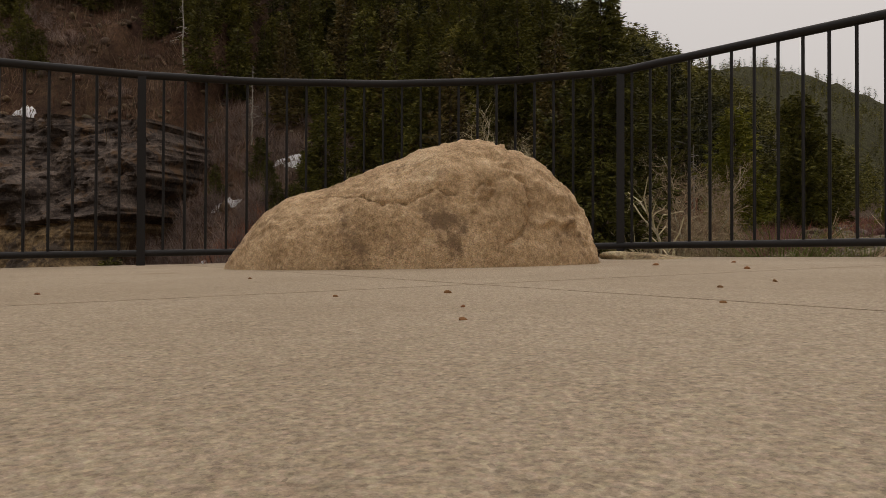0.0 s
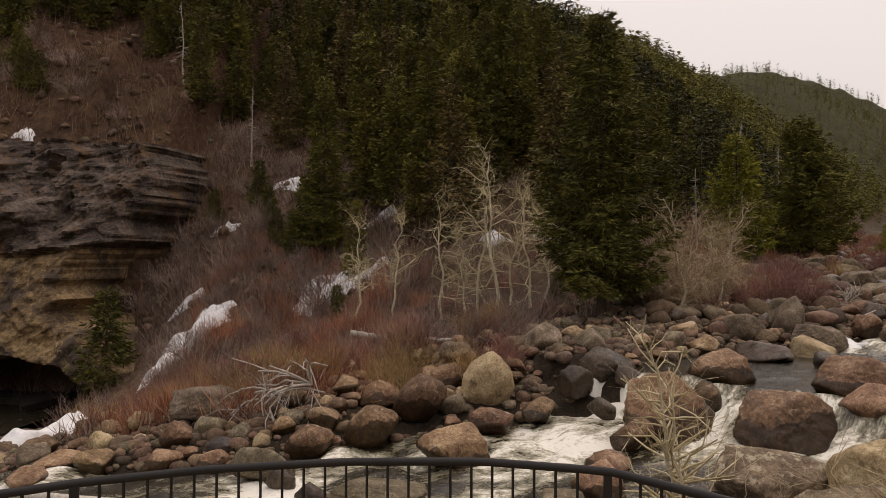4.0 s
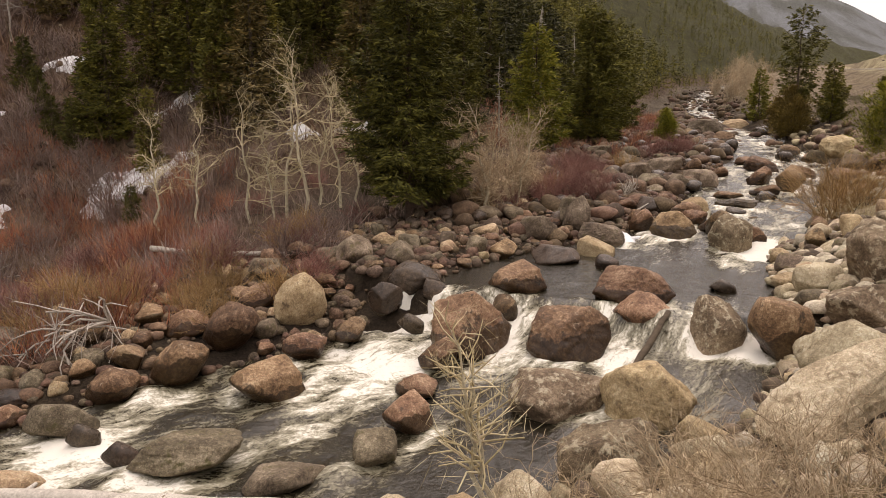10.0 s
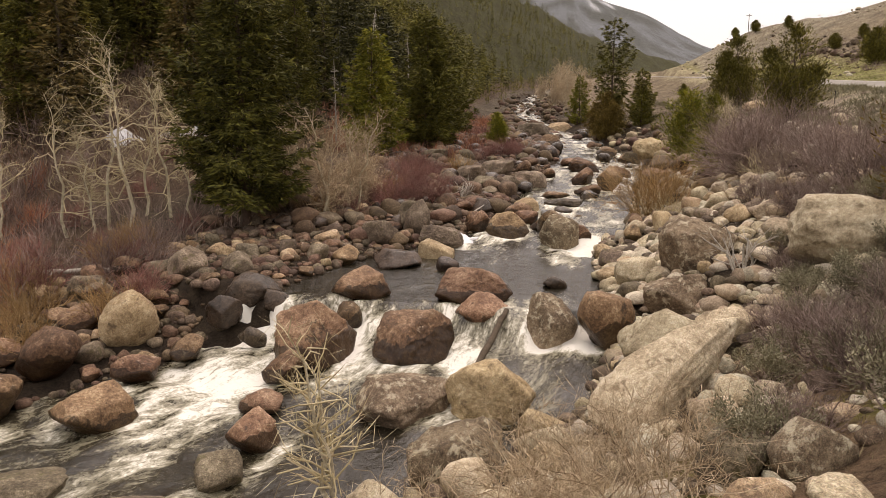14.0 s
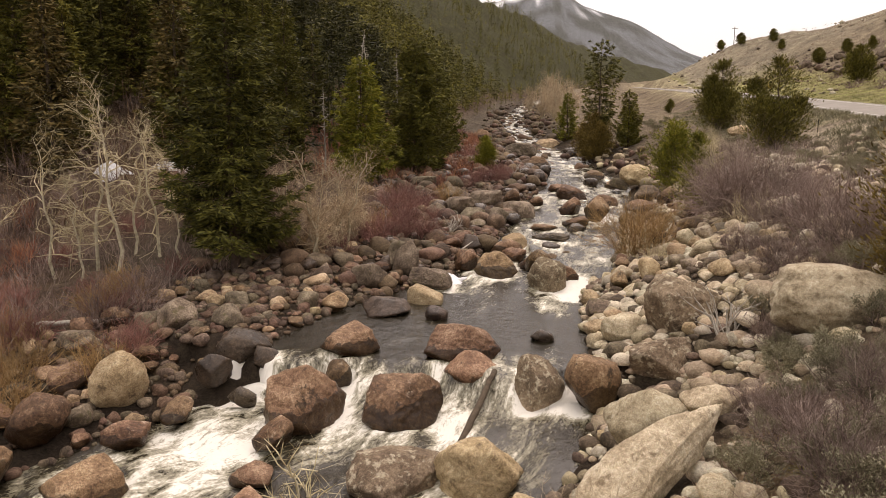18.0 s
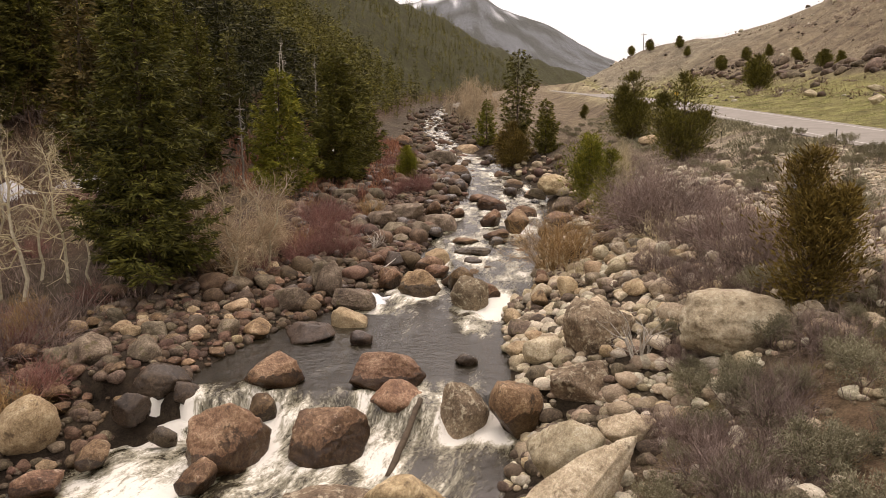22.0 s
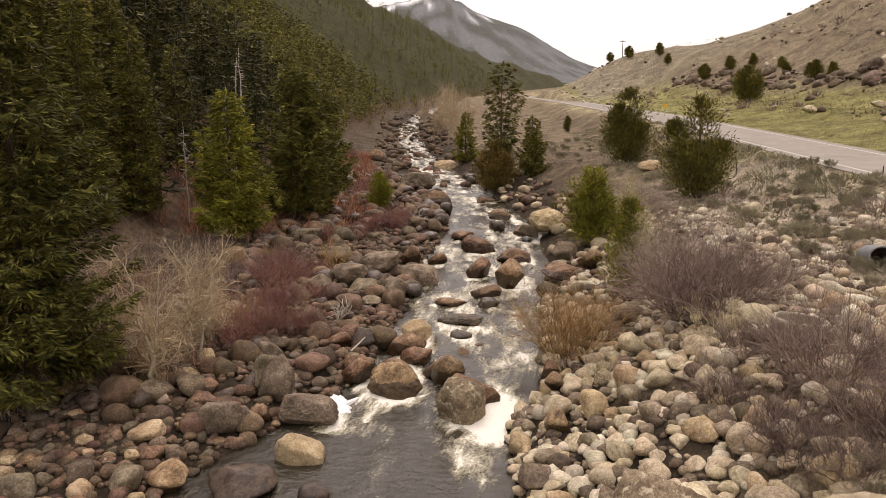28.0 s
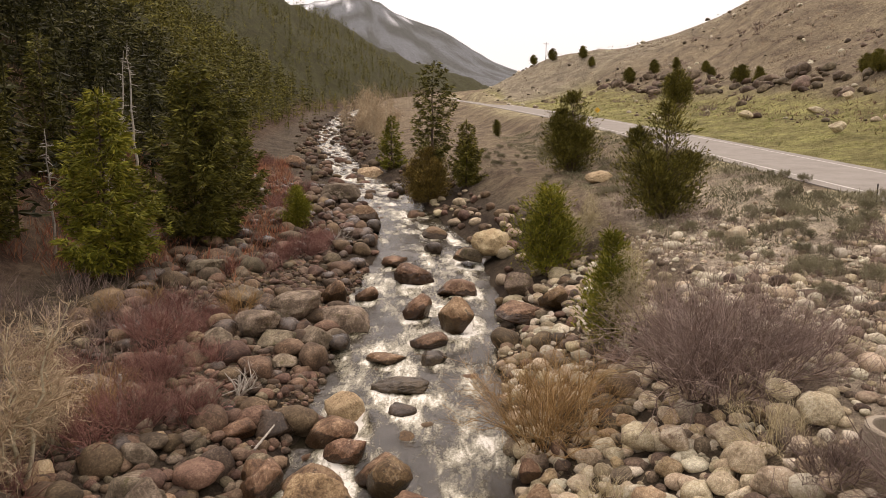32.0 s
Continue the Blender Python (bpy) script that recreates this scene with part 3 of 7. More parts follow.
# ---- land, water, road ----
def axis(fine_from, fine_to, pitch, low, high, growth=1.09):
    """Lines closely spaced in the middle and ever wider apart outwards."""
    mid = list(np.arange(fine_from, fine_to, pitch))
    gap, v = pitch, fine_to
    up = []
    while v < high:
        up.append(v)
        gap *= growth
        v += gap
    up.append(high)
    gap, v = pitch, fine_from
    down = []
    while v > low:
        gap *= growth
        v -= gap
        down.append(max(v, low))
    return np.array(down[::-1] + mid + up)


SS, NN = axis(-6, 66, 0.5, -900, 3600, 1.04), axis(-64, 30, 0.5, -2600, 2600, 1.065)
gs, gn = np.meshgrid(SS, NN, indexing="ij")
gx, gy = to_xy(gs, gn)
gz = ground(gx, gy)
on_deck = (np.hypot(gx, gy - 1.0) < 4.6) & (gy < 5.0)
gz = np.where(on_deck, np.minimum(gz, -0.2), gz)
a, b = np.meshgrid(np.arange(len(SS) - 1), np.arange(len(NN) - 1), indexing="ij")
row = len(NN)
quads = np.stack([a * row + b, (a + 1) * row + b, (a + 1) * row + b + 1, a * row + b + 1], -1).reshape(-1, 4)[:, ::-1]
land = mesh_of("ground", np.stack([gx, gy, gz], -1).reshape(-1, 3), quads, LAND)


def soil_shade_haze_colours():
    x, y = gx.ravel(), gy.ravel()
    s, n = to_sn(x, y)
    d, (zw, w) = nearest(STREAM, x, y)
    f, _ = nearest(FOOT, x, y)
    e, up, side = np.abs(d) - w, -f, n - road_n(s)
    r = np.hypot(x, y)

    def lay(col, new_colour, k):
        return col + (np.array(new_colour) - col) * k[:, None]

    blot = fbm(x / 6.0, y / 6.0, 4, 21)
    col = np.tile((0.085, 0.066, 0.046), (len(x), 1))
    left = (d < 0).astype(float)
    # soil darkened along the stream to paint in shade in the gaps between stones
    col = lay(col, (0.055, 0.040, 0.027), step(e, 5, 2))
    col = lay(col, (0.15, 0.098, 0.066), left * step(e, 4, 7) * step(x, 2, -5))
    col = lay(col, (0.17, 0.13, 0.085), (1 - left) * step(e, 4, 8))
    col = lay(col, (0.46, 0.385, 0.29), (1 - left) * step(e, 8, 10.5) * step(s, 26, 32) * step(side, -5, -8) * step(s, 80, 56))
    col = lay(col, (0.23, 0.155, 0.095), (1 - left) * step(e, 3, 5) * step(s, 22, 15) * step(r, 3, 5))
    col = lay(col, (0.15, 0.135, 0.035), (1 - left) * step(e, 4, 6) * step(s, 24, 17) * step(r, 3, 5) * step(fbm(x / 1.8, y / 1.8, 4, 23), 0.2, 0.5))
    col = lay(col, (0.30, 0.255, 0.155), (1 - left) * step(side, -11, -6) * step(blot, -0.5, 0.5))
    col = lay(col, (0.21, 0.19, 0.075), (1 - left) * step(side, 4, 6))
    col = lay(col, (0.19, 0.15, 0.10), (1 - left) * step(side + 5 * blot, 26, 36))
    col = lay(col, (0.22, 0.185, 0.13), (1 - left) * step(s, 230, 262) * step(side, 5, 9))
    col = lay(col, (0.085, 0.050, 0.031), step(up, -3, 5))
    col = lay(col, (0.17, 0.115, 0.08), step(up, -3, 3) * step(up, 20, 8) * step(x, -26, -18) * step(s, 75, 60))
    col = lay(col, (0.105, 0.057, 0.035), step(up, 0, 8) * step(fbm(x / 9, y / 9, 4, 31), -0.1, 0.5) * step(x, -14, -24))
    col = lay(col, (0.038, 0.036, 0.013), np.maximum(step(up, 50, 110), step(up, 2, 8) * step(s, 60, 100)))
    # distance haze painted into the far mountain as a grey-blue ground colour
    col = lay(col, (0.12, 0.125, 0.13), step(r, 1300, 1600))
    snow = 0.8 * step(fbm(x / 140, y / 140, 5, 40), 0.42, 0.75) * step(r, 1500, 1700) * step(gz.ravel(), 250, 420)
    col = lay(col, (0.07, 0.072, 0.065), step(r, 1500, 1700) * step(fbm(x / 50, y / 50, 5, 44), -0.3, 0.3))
    col = lay(col, (0.75, 0.76, 0.78), snow)
    return np.concatenate([col, np.ones((len(x), 1))], 1)


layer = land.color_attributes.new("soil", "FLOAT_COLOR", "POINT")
layer.data.foreach_set("color", soil_shade_haze_colours().ravel())
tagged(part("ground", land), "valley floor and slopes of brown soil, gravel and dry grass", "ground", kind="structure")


# where the water breaks white: x, y, how much, how far round
CHUTES = [(10.9, 25.2, 0.22, 1.1), (9.4, 23.0, 0.20, 1.0), (10.6, 22.3, 0.22, 0.9), (13.5, 21.2, 0.42, 0.9), (12.6, 19.5, 0.48, 1.2), (11.0, 17.3, 0.35, 1.3), (13.7, 18.6, 0.48, 0.9), (5.1, 26.3, 0.56, 1.0), (3.9, 25.8, 0.50, 1.2),
          (2.6, 23.6, 0.20, 1.6), (3.4, 21.6, 0.14, 1.6), (7.8, 19.2, 0.22, 1.6), (10.0, 20.1, 0.50, 1.3), (7.3, 22.4, 0.35, 1.0), (6.6, 24.4, 0.30, 1.0), (8.3, 22.6, 0.25, 0.9), (2.0, 22.6, 0.2, 1.0), (19.2, 27.2, 0.30, 1.6), (21.4, 28.4, 0.56, 1.3), (22.7, 29.2, 0.56, 1.2), (18.4, 26.0, 0.25, 1.3), (26.5, 33.5, 0.28, 1.6), (30.7, 43.8, 0.28, 1.5)]


def foam_at(x, y, e):
    s, n = to_sn(x, y)
    v = np.interp(s, [-20, 8, 14, 19, 21, 22.5, 24.6, 25.6, 27, 34, 36, 40, 60, 100, 400], [0.43, 0.46, 0.44, 0.37, 0.29, 0.25, 0.22, 0.14, 0.04, 0.10, 0.33, 0.37, 0.40, 0.46, 0.5])
    for cx, cy, k, r in CHUTES:
        v = v + k * np.exp(-((x - cx) ** 2 + (y - cy) ** 2) / r ** 2)
    v = v - 0.42 * np.exp(-((x - 4.5) / 3.2) ** 2 - ((y - 14.6) / 1.9) ** 2)
    return v + 0.24 * fbm(s / 2.6, n / 1.0, 4, 17) - 0.12 * step(e, -0.9, -0.1)


def stream_mesh():
    line = np.array(STREAM)
    run = np.concatenate([[0], np.cumsum(np.hypot(np.diff(line[:, 0]), np.diff(line[:, 1])))])
    at = np.concatenate([np.arange(0, 150, 0.22), np.arange(150, 260, 0.7), np.arange(260, run[-1] - 60, 3)])
    fine = [np.interp(at, run, line[:, k]) for k in range(4)]
    kern = np.ones(15) / 15
    for k in (0, 1, 3):
        padded = np.concatenate([np.full(7, fine[k][0]), fine[k], np.full(7, fine[k][-1])])
        fine[k] = np.convolve(padded, kern, "valid")
    tx, ty = np.gradient(fine[0]), np.gradient(fine[1])
    ln = np.hypot(tx, ty)
    tx, ty = tx / ln, ty / ln
    across = np.linspace(-1.25, 1.25, 64)
    x = fine[0][:, None] + ty[:, None] * across * fine[3][:, None]
    y = fine[1][:, None] - tx[:, None] * across * fine[3][:, None]
    d, (zw, w) = nearest(STREAM, x, y)
    e = np.abs(d) - w
    # the falls break along an uneven line
    zw = nearest(STREAM, x + 1.1 * fbm(x / 1.7, y / 1.7, 3, 71), y + 1.1 * fbm(x / 1.7, y / 1.7, 3, 72))[1][0]
    foam = foam_at(x, y, e)
    s, n = to_sn(x, y)
    # the water breaks against each boulder that stands in it, and trails foam below it
    for bx, by, br in TAKEN:
        near = (np.abs(x - bx) < br + 3) & (np.abs(y - by) < br + 3)
        if near.any():
            q = np.hypot(x[near] - bx, y[near] - by) - br
            below = (bx - x[near]) * np.interp(bx, [8, 16], [0.85, 0.545]) + (by - y[near]) * np.interp(bx, [8, 16], [0.5, 0.838])
            foam[near] += 0.16 * np.exp(-(q / 0.35) ** 2) * (foam[near] > 0.22) + 0.12 * np.exp(-((below - br - 0.6) / 0.9) ** 2 - (q / 1.0) ** 2)
    wave = 0.17 * fbm(s / 1.5, n / 1.2, 4, 13) * step(foam, 0.15, 0.6) + 0.012 * fbm(s * 1.5, n * 1.5, 2, 14)
    z = zw + wave - 0.25 * step(e, 0.2, 0.9)
    m, k = x.shape
    i, j = np.meshgrid(np.arange(m - 1), np.arange(k - 1), indexing="ij")
    q = np.stack([i * k + j, i * k + j + 1, (i + 1) * k + j + 1, (i + 1) * k + j], -1).reshape(-1, 4)
    me = mesh_of("stream", np.stack([x, y, z], -1).reshape(-1, 3), q, WATER)
    layer = me.color_attributes.new("foam", "FLOAT_COLOR", "POINT")
    f = foam.ravel()
    layer.data.foreach_set("color", np.stack([f, f, f, np.ones_like(f)], -1).ravel())
    flow = np.stack([np.repeat(at[:, None], k, 1), across * fine[3][:, None]], -1).reshape(-1, 2)
    me.uv_layers.new(name="flow").data.foreach_set("uv", flow[q.ravel()].ravel())
    return me




def road_strip(name, off_a, off_b, lift, mat, s0=-70.0, s1=420.0, pitch=2.0, dashes=None):
    s = np.arange(s0, s1, pitch)
    n = road_n(s)
    kern = np.ones(15) / 15
    n = np.convolve(np.concatenate([np.full(7, n[0]), n, np.full(7, n[-1])]), kern, "valid")
    z = road_z(s)
    x0, y0 = to_xy(s, n + off_a)
    x1, y1 = to_xy(s, n + off_b)
    top = np.stack([np.stack([x0, y0, z + lift + 0.012 * off_a], -1), np.stack([x1, y1, z + lift + 0.012 * off_b], -1)], 1)
    low = top - (0, 0, 0.3)
    v = np.concatenate([top, low[:, ::-1]], 1).reshape(-1, 3)
    k = np.arange(len(s) - 1)
    q = np.concatenate([np.stack([k * 4 + a, k * 4 + b, k * 4 + 4 + b, k * 4 + 4 + a], -1) for a, b in ((0, 1), (1, 2), (3, 0))])
    return part(name, mesh_of(name, v, q, mat, False))


tagged(road_strip("road", -4.9, 4.9, 0.02, ASPHALT), "worn grey two-lane asphalt road curving along the hill", "road", kind="structure")
for name, o in (("road_edge_line", -3.6), ("road_edge_line", 3.6)):
    tagged(road_strip(name, o - 0.06, o + 0.06, 0.026, PAINT), "faded white painted road edge line", "road marking", kind="structure")


# ---- the lookout: slab, railing, boulder ----
def deck_z(y, x=0.0):
    return 0.015 * y + 0.018 * x


RAIL = [(-6.2, 0.4), (-4.6, 1.9), (-3.0, 2.98), (-1.75, 3.69), (-1.2, 3.90), (-0.5, 4.03), (0.2, 4.03), (0.81, 3.87), (1.6, 3.12), (2.9, 1.9), (4.3, 0.6), (5.7, -0.7)]


def along(line, gap):
    """Places at an even gap along a polyline, with the way there."""
    line = np.array(line)
    run = np.concatenate([[0], np.cumsum(np.linalg.norm(np.diff(line, axis=0), axis=1))])
    at = np.arange(gap / 2, run[-1], gap)
    p = np.stack([np.interp(at, run, line[:, 0]), np.interp(at, run, line[:, 1])], -1)
    return p, np.gradient(p, axis=0)


def slab():
    """The paved lookout: slabs with tooled joints between them."""
    edge = [(x * 1.035, y * 1.03 + 0.06) for x, y in RAIL] + [(7.0, -8.0), (-7.0, -8.0)]
    cuts = [((0.01, 1.35), (0.62, -0.94)), ((0.01, 1.35), (1.35, 0.84))]
    bm = bmesh.new()
    bm.faces.new([bm.verts.new((x, y, deck_z(y, x))) for x, y in edge])
    for (px, py), (dx, dy) in cuts:
        nrm = Vector((-dy, dx, 0)).normalized()
        for o in (-0.004, 0.004):
            bmesh.ops.bisect_plane(bm, geom=bm.verts[:] + bm.edges[:] + bm.faces[:], plane_co=Vector((px, py, 0)) + nrm * o, plane_no=nrm)
    groove = []
    for f in bm.faces:
        c = f.calc_center_median()
        for (px, py), (dx, dy) in cuts:
            if abs((c.x - px) * -dy + (c.y - py) * dx) / math.hypot(dx, dy) < 0.004:
                groove.append(f)
                break
    bmesh.ops.delete(bm, geom=groove, context="FACES")
    bmesh.ops.triangulate(bm, faces=bm.faces[:])
    top = bm.faces[:]
    made = bmesh.ops.extrude_face_region(bm, geom=top)
    for v in made["geom"]:
        if isinstance(v, bmesh.types.BMVert):
            v.co.z -= 0.005
    bmesh.ops.recalc_face_normals(bm, faces=bm.faces[:])
    me = bpy.data.meshes.new("paving_slab")
    bm.to_mesh(me)
    me.materials.append(CONCRETE)
    bed = Shape()
    e = np.array(edge)
    k = len(e)
    bed.add(np.concatenate([np.c_[e, deck_z(e[:, 1], e[:, 0]) - 0.0045], np.c_[e, np.full(k, -0.45)]]), [(i, (i + 1) % k, k + (i + 1) % k, k + i) for i in range(k)])
    c = np.array([[0.0, -2.0, -0.0345]])
    bed.add(np.concatenate([np.c_[e, deck_z(e[:, 1], e[:, 0]) - 0.0045], c]), tris=[(i, k, (i + 1) % k) for i in range(k)][::1])
    return me, bed.mesh("slab_edge", CONCRETE, False)


me, bed = slab()
lookout = tagged(part("pavement", me), "smooth tan concrete slabs with tooled joints", "pavement", kind="structure")
part("slab_edge", bed, lookout)


def railing():
    thing = tagged(new("metal_railing"), "black painted steel railing with thin upright bars on a curved edge", "railing")
    height = 1.035

    def level(p, z):
        return [(x, y, deck_z(y, x) + z) for x, y in p]

    smooth_line, _ = along(RAIL, 0.12)
    for name, z, r in (("top_rail", height - 0.022, 0.021), ("bottom_rail", 0.065, 0.018)):
        s = Shape()
        s.tube(level(smooth_line, z), np.full(len(smooth_line), r), 10)
        part(name, s.mesh(name, STEEL), thing)
    bar = Shape()
    bar.tube([(0, 0, 0.06), (0, 0, height - 0.03)], [0.0075, 0.0075], 6)
    bar = bar.mesh("baluster", STEEL)
    posts = [RAIL[1], RAIL[3], RAIL[7], RAIL[9], RAIL[11]]
    p, _ = along(RAIL, 0.108)
    for x, y in p:
        if min(math.hypot(x - a, y - b) for a, b in posts) > 0.05:
            part("baluster", bar, thing).location = (x, y, deck_z(y, x))
    for x, y in posts:
        s = Shape()
        s.box((-0.021, -0.021, -0.02), (0.021, 0.021, height - 0.02))
        ob = part("post", s.mesh("post", STEEL, False), thing)
        ob.location, ob.rotation_euler = (x, y, deck_z(y, x)), (0, 0, math.atan2(-x, y))
    return thing


railing()


def lookout_boulder():
    """The half-buried boulder: a long low back with a peak towards one end."""
    prof = np.array([(-1.0, 0.0), (-0.95, 0.06), (-0.90, 0.12), (-0.81, 0.235), (-0.72, 0.305), (-0.55, 0.345), (-0.41, 0.385), (-0.245, 0.455), (-0.145, 0.495), (0.0, 0.525), (0.10, 0.505), (0.215, 0.445), (0.29, 0.40), (0.383, 0.33), (0.446, 0.236), (0.49, 0.10), (0.52, 0.0)])
    nu, nv = 280, 150
    u = -0.24 + 0.76 * np.sin(np.linspace(-math.pi / 2, math.pi / 2, nu))
    v = np.linspace(0, math.pi, nv)
    h = np.maximum(np.interp(u, prof[:, 0], prof[:, 1]), 0.002)
    h = np.convolve(np.concatenate([np.full(4, h[0]), h, np.full(4, h[-1])]), np.ones(9) / 9, "valid")
    half = 0.54 * np.sqrt(np.clip(1 - ((u + 0.24) / 0.77) ** 2, 0.0, 1))
    y = 2.91 - half[:, None] * np.sign(np.cos(v)) * np.abs(np.cos(v)) ** 0.85
    z = h[:, None] * np.sin(v) ** 0.75
    x = np.repeat(u[:, None], nv, 1)
    p = np.stack([x, y, z], -1)
    grow = p - np.array([-0.2, 2.91, 0.0])
    grow /= np.linalg.norm(grow, axis=-1, keepdims=True) + 1e-6
    # the cracks in its face: along its length, and how far round its back
    cracks = [([(-0.573, 0.85), (-0.381, 0.66), (-0.338, 0.53), (-0.229, 0.42), (-0.193, 0.45), (-0.114, 0.48), (-0.043, 0.45)], 0.05), ([(0.15, 0.73), (0.211, 0.68), (0.228, 0.47), (0.228, 0.28), (0.175, 0.15), (0.093, 0.07)], 0.05),
              ([(0.234, 0.13), (0.294, 0.13), (0.361, 0.02)], 0.04), ([(0.013, 0.43), (0.04, 0.53), (0.106, 0.53), (0.08, 0.43), (0.03, 0.40)], 0.035), ([(-0.708, 0.02), (-0.637, 0.1)], 0.03), ([(0.294, 1.05), (0.37, 0.96), (0.445, 1.16)], 0.04), ([(-0.265, 0.75), (-0.2, 0.78), (-0.106, 0.86)], 0.025)]
    round_to = np.repeat(v[None, :], nu, 0)
    deep = np.zeros((nu, nv))
    wavy = 0.012 * fbm(x * 16, round_to * 9, 3, 5)
    for line, depth in cracks:
        way, _ = nearest([(a, b * 0.45) for a, b in line], x + wavy, round_to * 0.45 + wavy)
        deep = np.maximum(deep, depth * 0.7 * np.clip(1 - np.abs(way) / 0.008, 0, 1))
        # on one side the stone has broken away a little
        deep = np.maximum(deep, np.where(way < 0, 0.2 * depth * np.clip(1 + way / 0.05, 0, 1), 0))
    bumps = np.zeros((nu, nv))
    for i in range(nu):
        for j in range(nv):
            q = Vector(p[i, j])
            crag = 0.25 + 0.75 * min(1.0, max(0.0, (q.x + 0.15) / 0.3))
            bumps[i, j] = 0.018 * noise.noise(q * 2.6) + 0.018 * noise.noise(q * 6) - crag * 0.040 * abs(noise.noise(q * 7)) - crag * 0.026 * abs(noise.noise(q * 17)) + 0.007 * noise.noise(q * 40) + 0.0025 * noise.noise(q * 95)
    bumps = bumps - deep
    p = p + grow * (bumps * np.clip(np.sin(v) * 3, 0.25, 1))[..., None]
    p[..., 2] += deck_z(p[..., 1], p[..., 0]) - 0.012
    i, j = np.meshgrid(np.arange(nu - 1), np.arange(nv - 1), indexing="ij")
    q = np.stack([i * nv + j, i * nv + j + 1, (i + 1) * nv + j + 1, (i + 1) * nv + j], -1).reshape(-1, 4)[:, ::-1]
    rock = surface("rough_tan_granite", [(0.21, 0.13, 0.066), (0.41, 0.275, 0.155), (0.60, 0.43, 0.275)], 4.5, 0.92, 0.7, 48, 0.0, speck=0.4, patches=(0.19, 0.122, 0.07, 0.3, 4.2), grain=0.35)
    return tagged(part("lookout_boulder", mesh_of("lookout_boulder", p.reshape(-1, 3), q, rock)), "rough tan granite boulder half sunk in the concrete", "boulder")


lookout_boulder()


# ---- boulders and stones ----
def rock_mesh(name, seed, mat, detail=3, blocky=0.5):
    rng = random.Random(seed)
    bm = bmesh.new()
    bmesh.ops.create_icosphere(bm, subdivisions=detail, radius=1.0)
    cuts = []
    for _ in range(14):
        d = Vector((rng.gauss(0, 1), rng.gauss(0, 1), rng.gauss(0, 0.9))).normalized()
        cuts.append((d, rng.uniform(0.5, 0.84)))
    shift = Vector((rng.uniform(-50, 50), rng.uniform(-50, 50), rng.uniform(-50, 50)))
    for v in bm.verts:
        d = v.co.normalized()
        r = 1.0 + 0.16 * noise.noise(d * 1.1 + shift) + 0.07 * noise.noise(d * 2.7 + shift)
        for c, h in cuts:
            k = d.dot(c)
            if k > 0.05 and h / k < r:
                r = r + (h / k - r) * blocky * min(1, (r - h / k) * 30)
        r += 0.04 * noise.noise(d * 5 + shift) + 0.022 * noise.noise(d * 12 + shift) + (0.012 * noise.noise(d * 26 + shift) if detail > 4 else 0)
        v.co = d * r
    lo = [min(v.co[k] for v in bm.verts) for k in range(3)]
    hi = [max(v.co[k] for v in bm.verts) for k in range(3)]
    for v in bm.verts:
        v.co = Vector([(v.co[k] - (lo[k] + hi[k]) / 2) * 2 / (hi[k] - lo[k]) for k in range(3)])
    for f in bm.faces:
        f.smooth = True
    me = bpy.data.meshes.new(name)
    bm.to_mesh(me)
    bm.free()
    me.materials.append(mat)
    return me


WORDS = {"tan": "tan granite boulder", "brown": "wet brown granite boulder", "red": "reddish brown granite boulder", "grey": "grey weathered granite boulder",
         "lichen": "dark boulder mottled with pale lichen", "pale": "pale rounded granite boulder", "dark": "dark wet boulder"}
BLOCKS = {c: [rock_mesh("boulder_" + c, 40 * k + len(c) * 7 + ord(c[0]), ROCK[c], 5 if k < 2 else 4 if k < 5 else 3, 0.75 + 0.07 * (k % 4)) for k in range(8)] for c in ROCK}
TAKEN = []
pick = random.Random(5)


def boulder(colour, x, y, z, a, b, c, turn, block=None, tilt=None, name="boulder", group="boulders along the stream"):
    TAKEN.append((x, y, (a + b) / 2))
    ob = new(name, BLOCKS[colour][(pick.randrange(2) if a > 1.15 else pick.randrange(2, 5) if a > 0.6 else pick.randrange(5, 8)) if block is None else block])
    ob.matrix_basis = pose(x, y, z, *(tilt or (pick.uniform(-8, 8), pick.uniform(-8, 8))), turn) @ Matrix.Diagonal((a, b, c, 1))
    where = "in the rushing stream" if water_at(x, y)[1] < 0.2 else "on the stony stream bank"
    return tagged(ob, WORDS[colour].replace("boulder", name) + " " + where, name, group)


# boulders by name of their stone: middle, half sizes, turn
boulder("tan", 0.75, 26.69, -2.34, 1.02, 0.80, 1.07, 12)
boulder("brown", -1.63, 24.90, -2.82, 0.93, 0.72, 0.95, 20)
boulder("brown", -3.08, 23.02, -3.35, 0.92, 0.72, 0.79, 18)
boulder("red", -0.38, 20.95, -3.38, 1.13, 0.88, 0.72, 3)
boulder("brown", 0.80, 23.66, -3.25, 0.81, 0.63, 0.52, 20)
boulder("brown", 2.38, 24.35, -3.00, 0.65, 0.57, 0.51, 22)
boulder("dark", 3.87, 26.22, -2.28, 0.64, 0.57, 0.66, 21)
boulder("dark", 4.51, 24.62, -2.89, 0.50, 0.44, 0.43, -14)
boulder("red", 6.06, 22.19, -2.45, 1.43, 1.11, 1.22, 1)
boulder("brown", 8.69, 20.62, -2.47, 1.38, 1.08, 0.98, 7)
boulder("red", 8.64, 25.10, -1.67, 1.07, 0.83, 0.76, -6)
boulder("lichen", 7.06, 16.88, -2.86, 1.45, 1.13, 0.74, -2)
boulder("red", 3.13, 17.30, -3.21, 0.64, 0.56, 0.56, 8)
boulder("grey", -2.23, 17.20, -3.63, 1.31, 1.02, 0.48, 15)
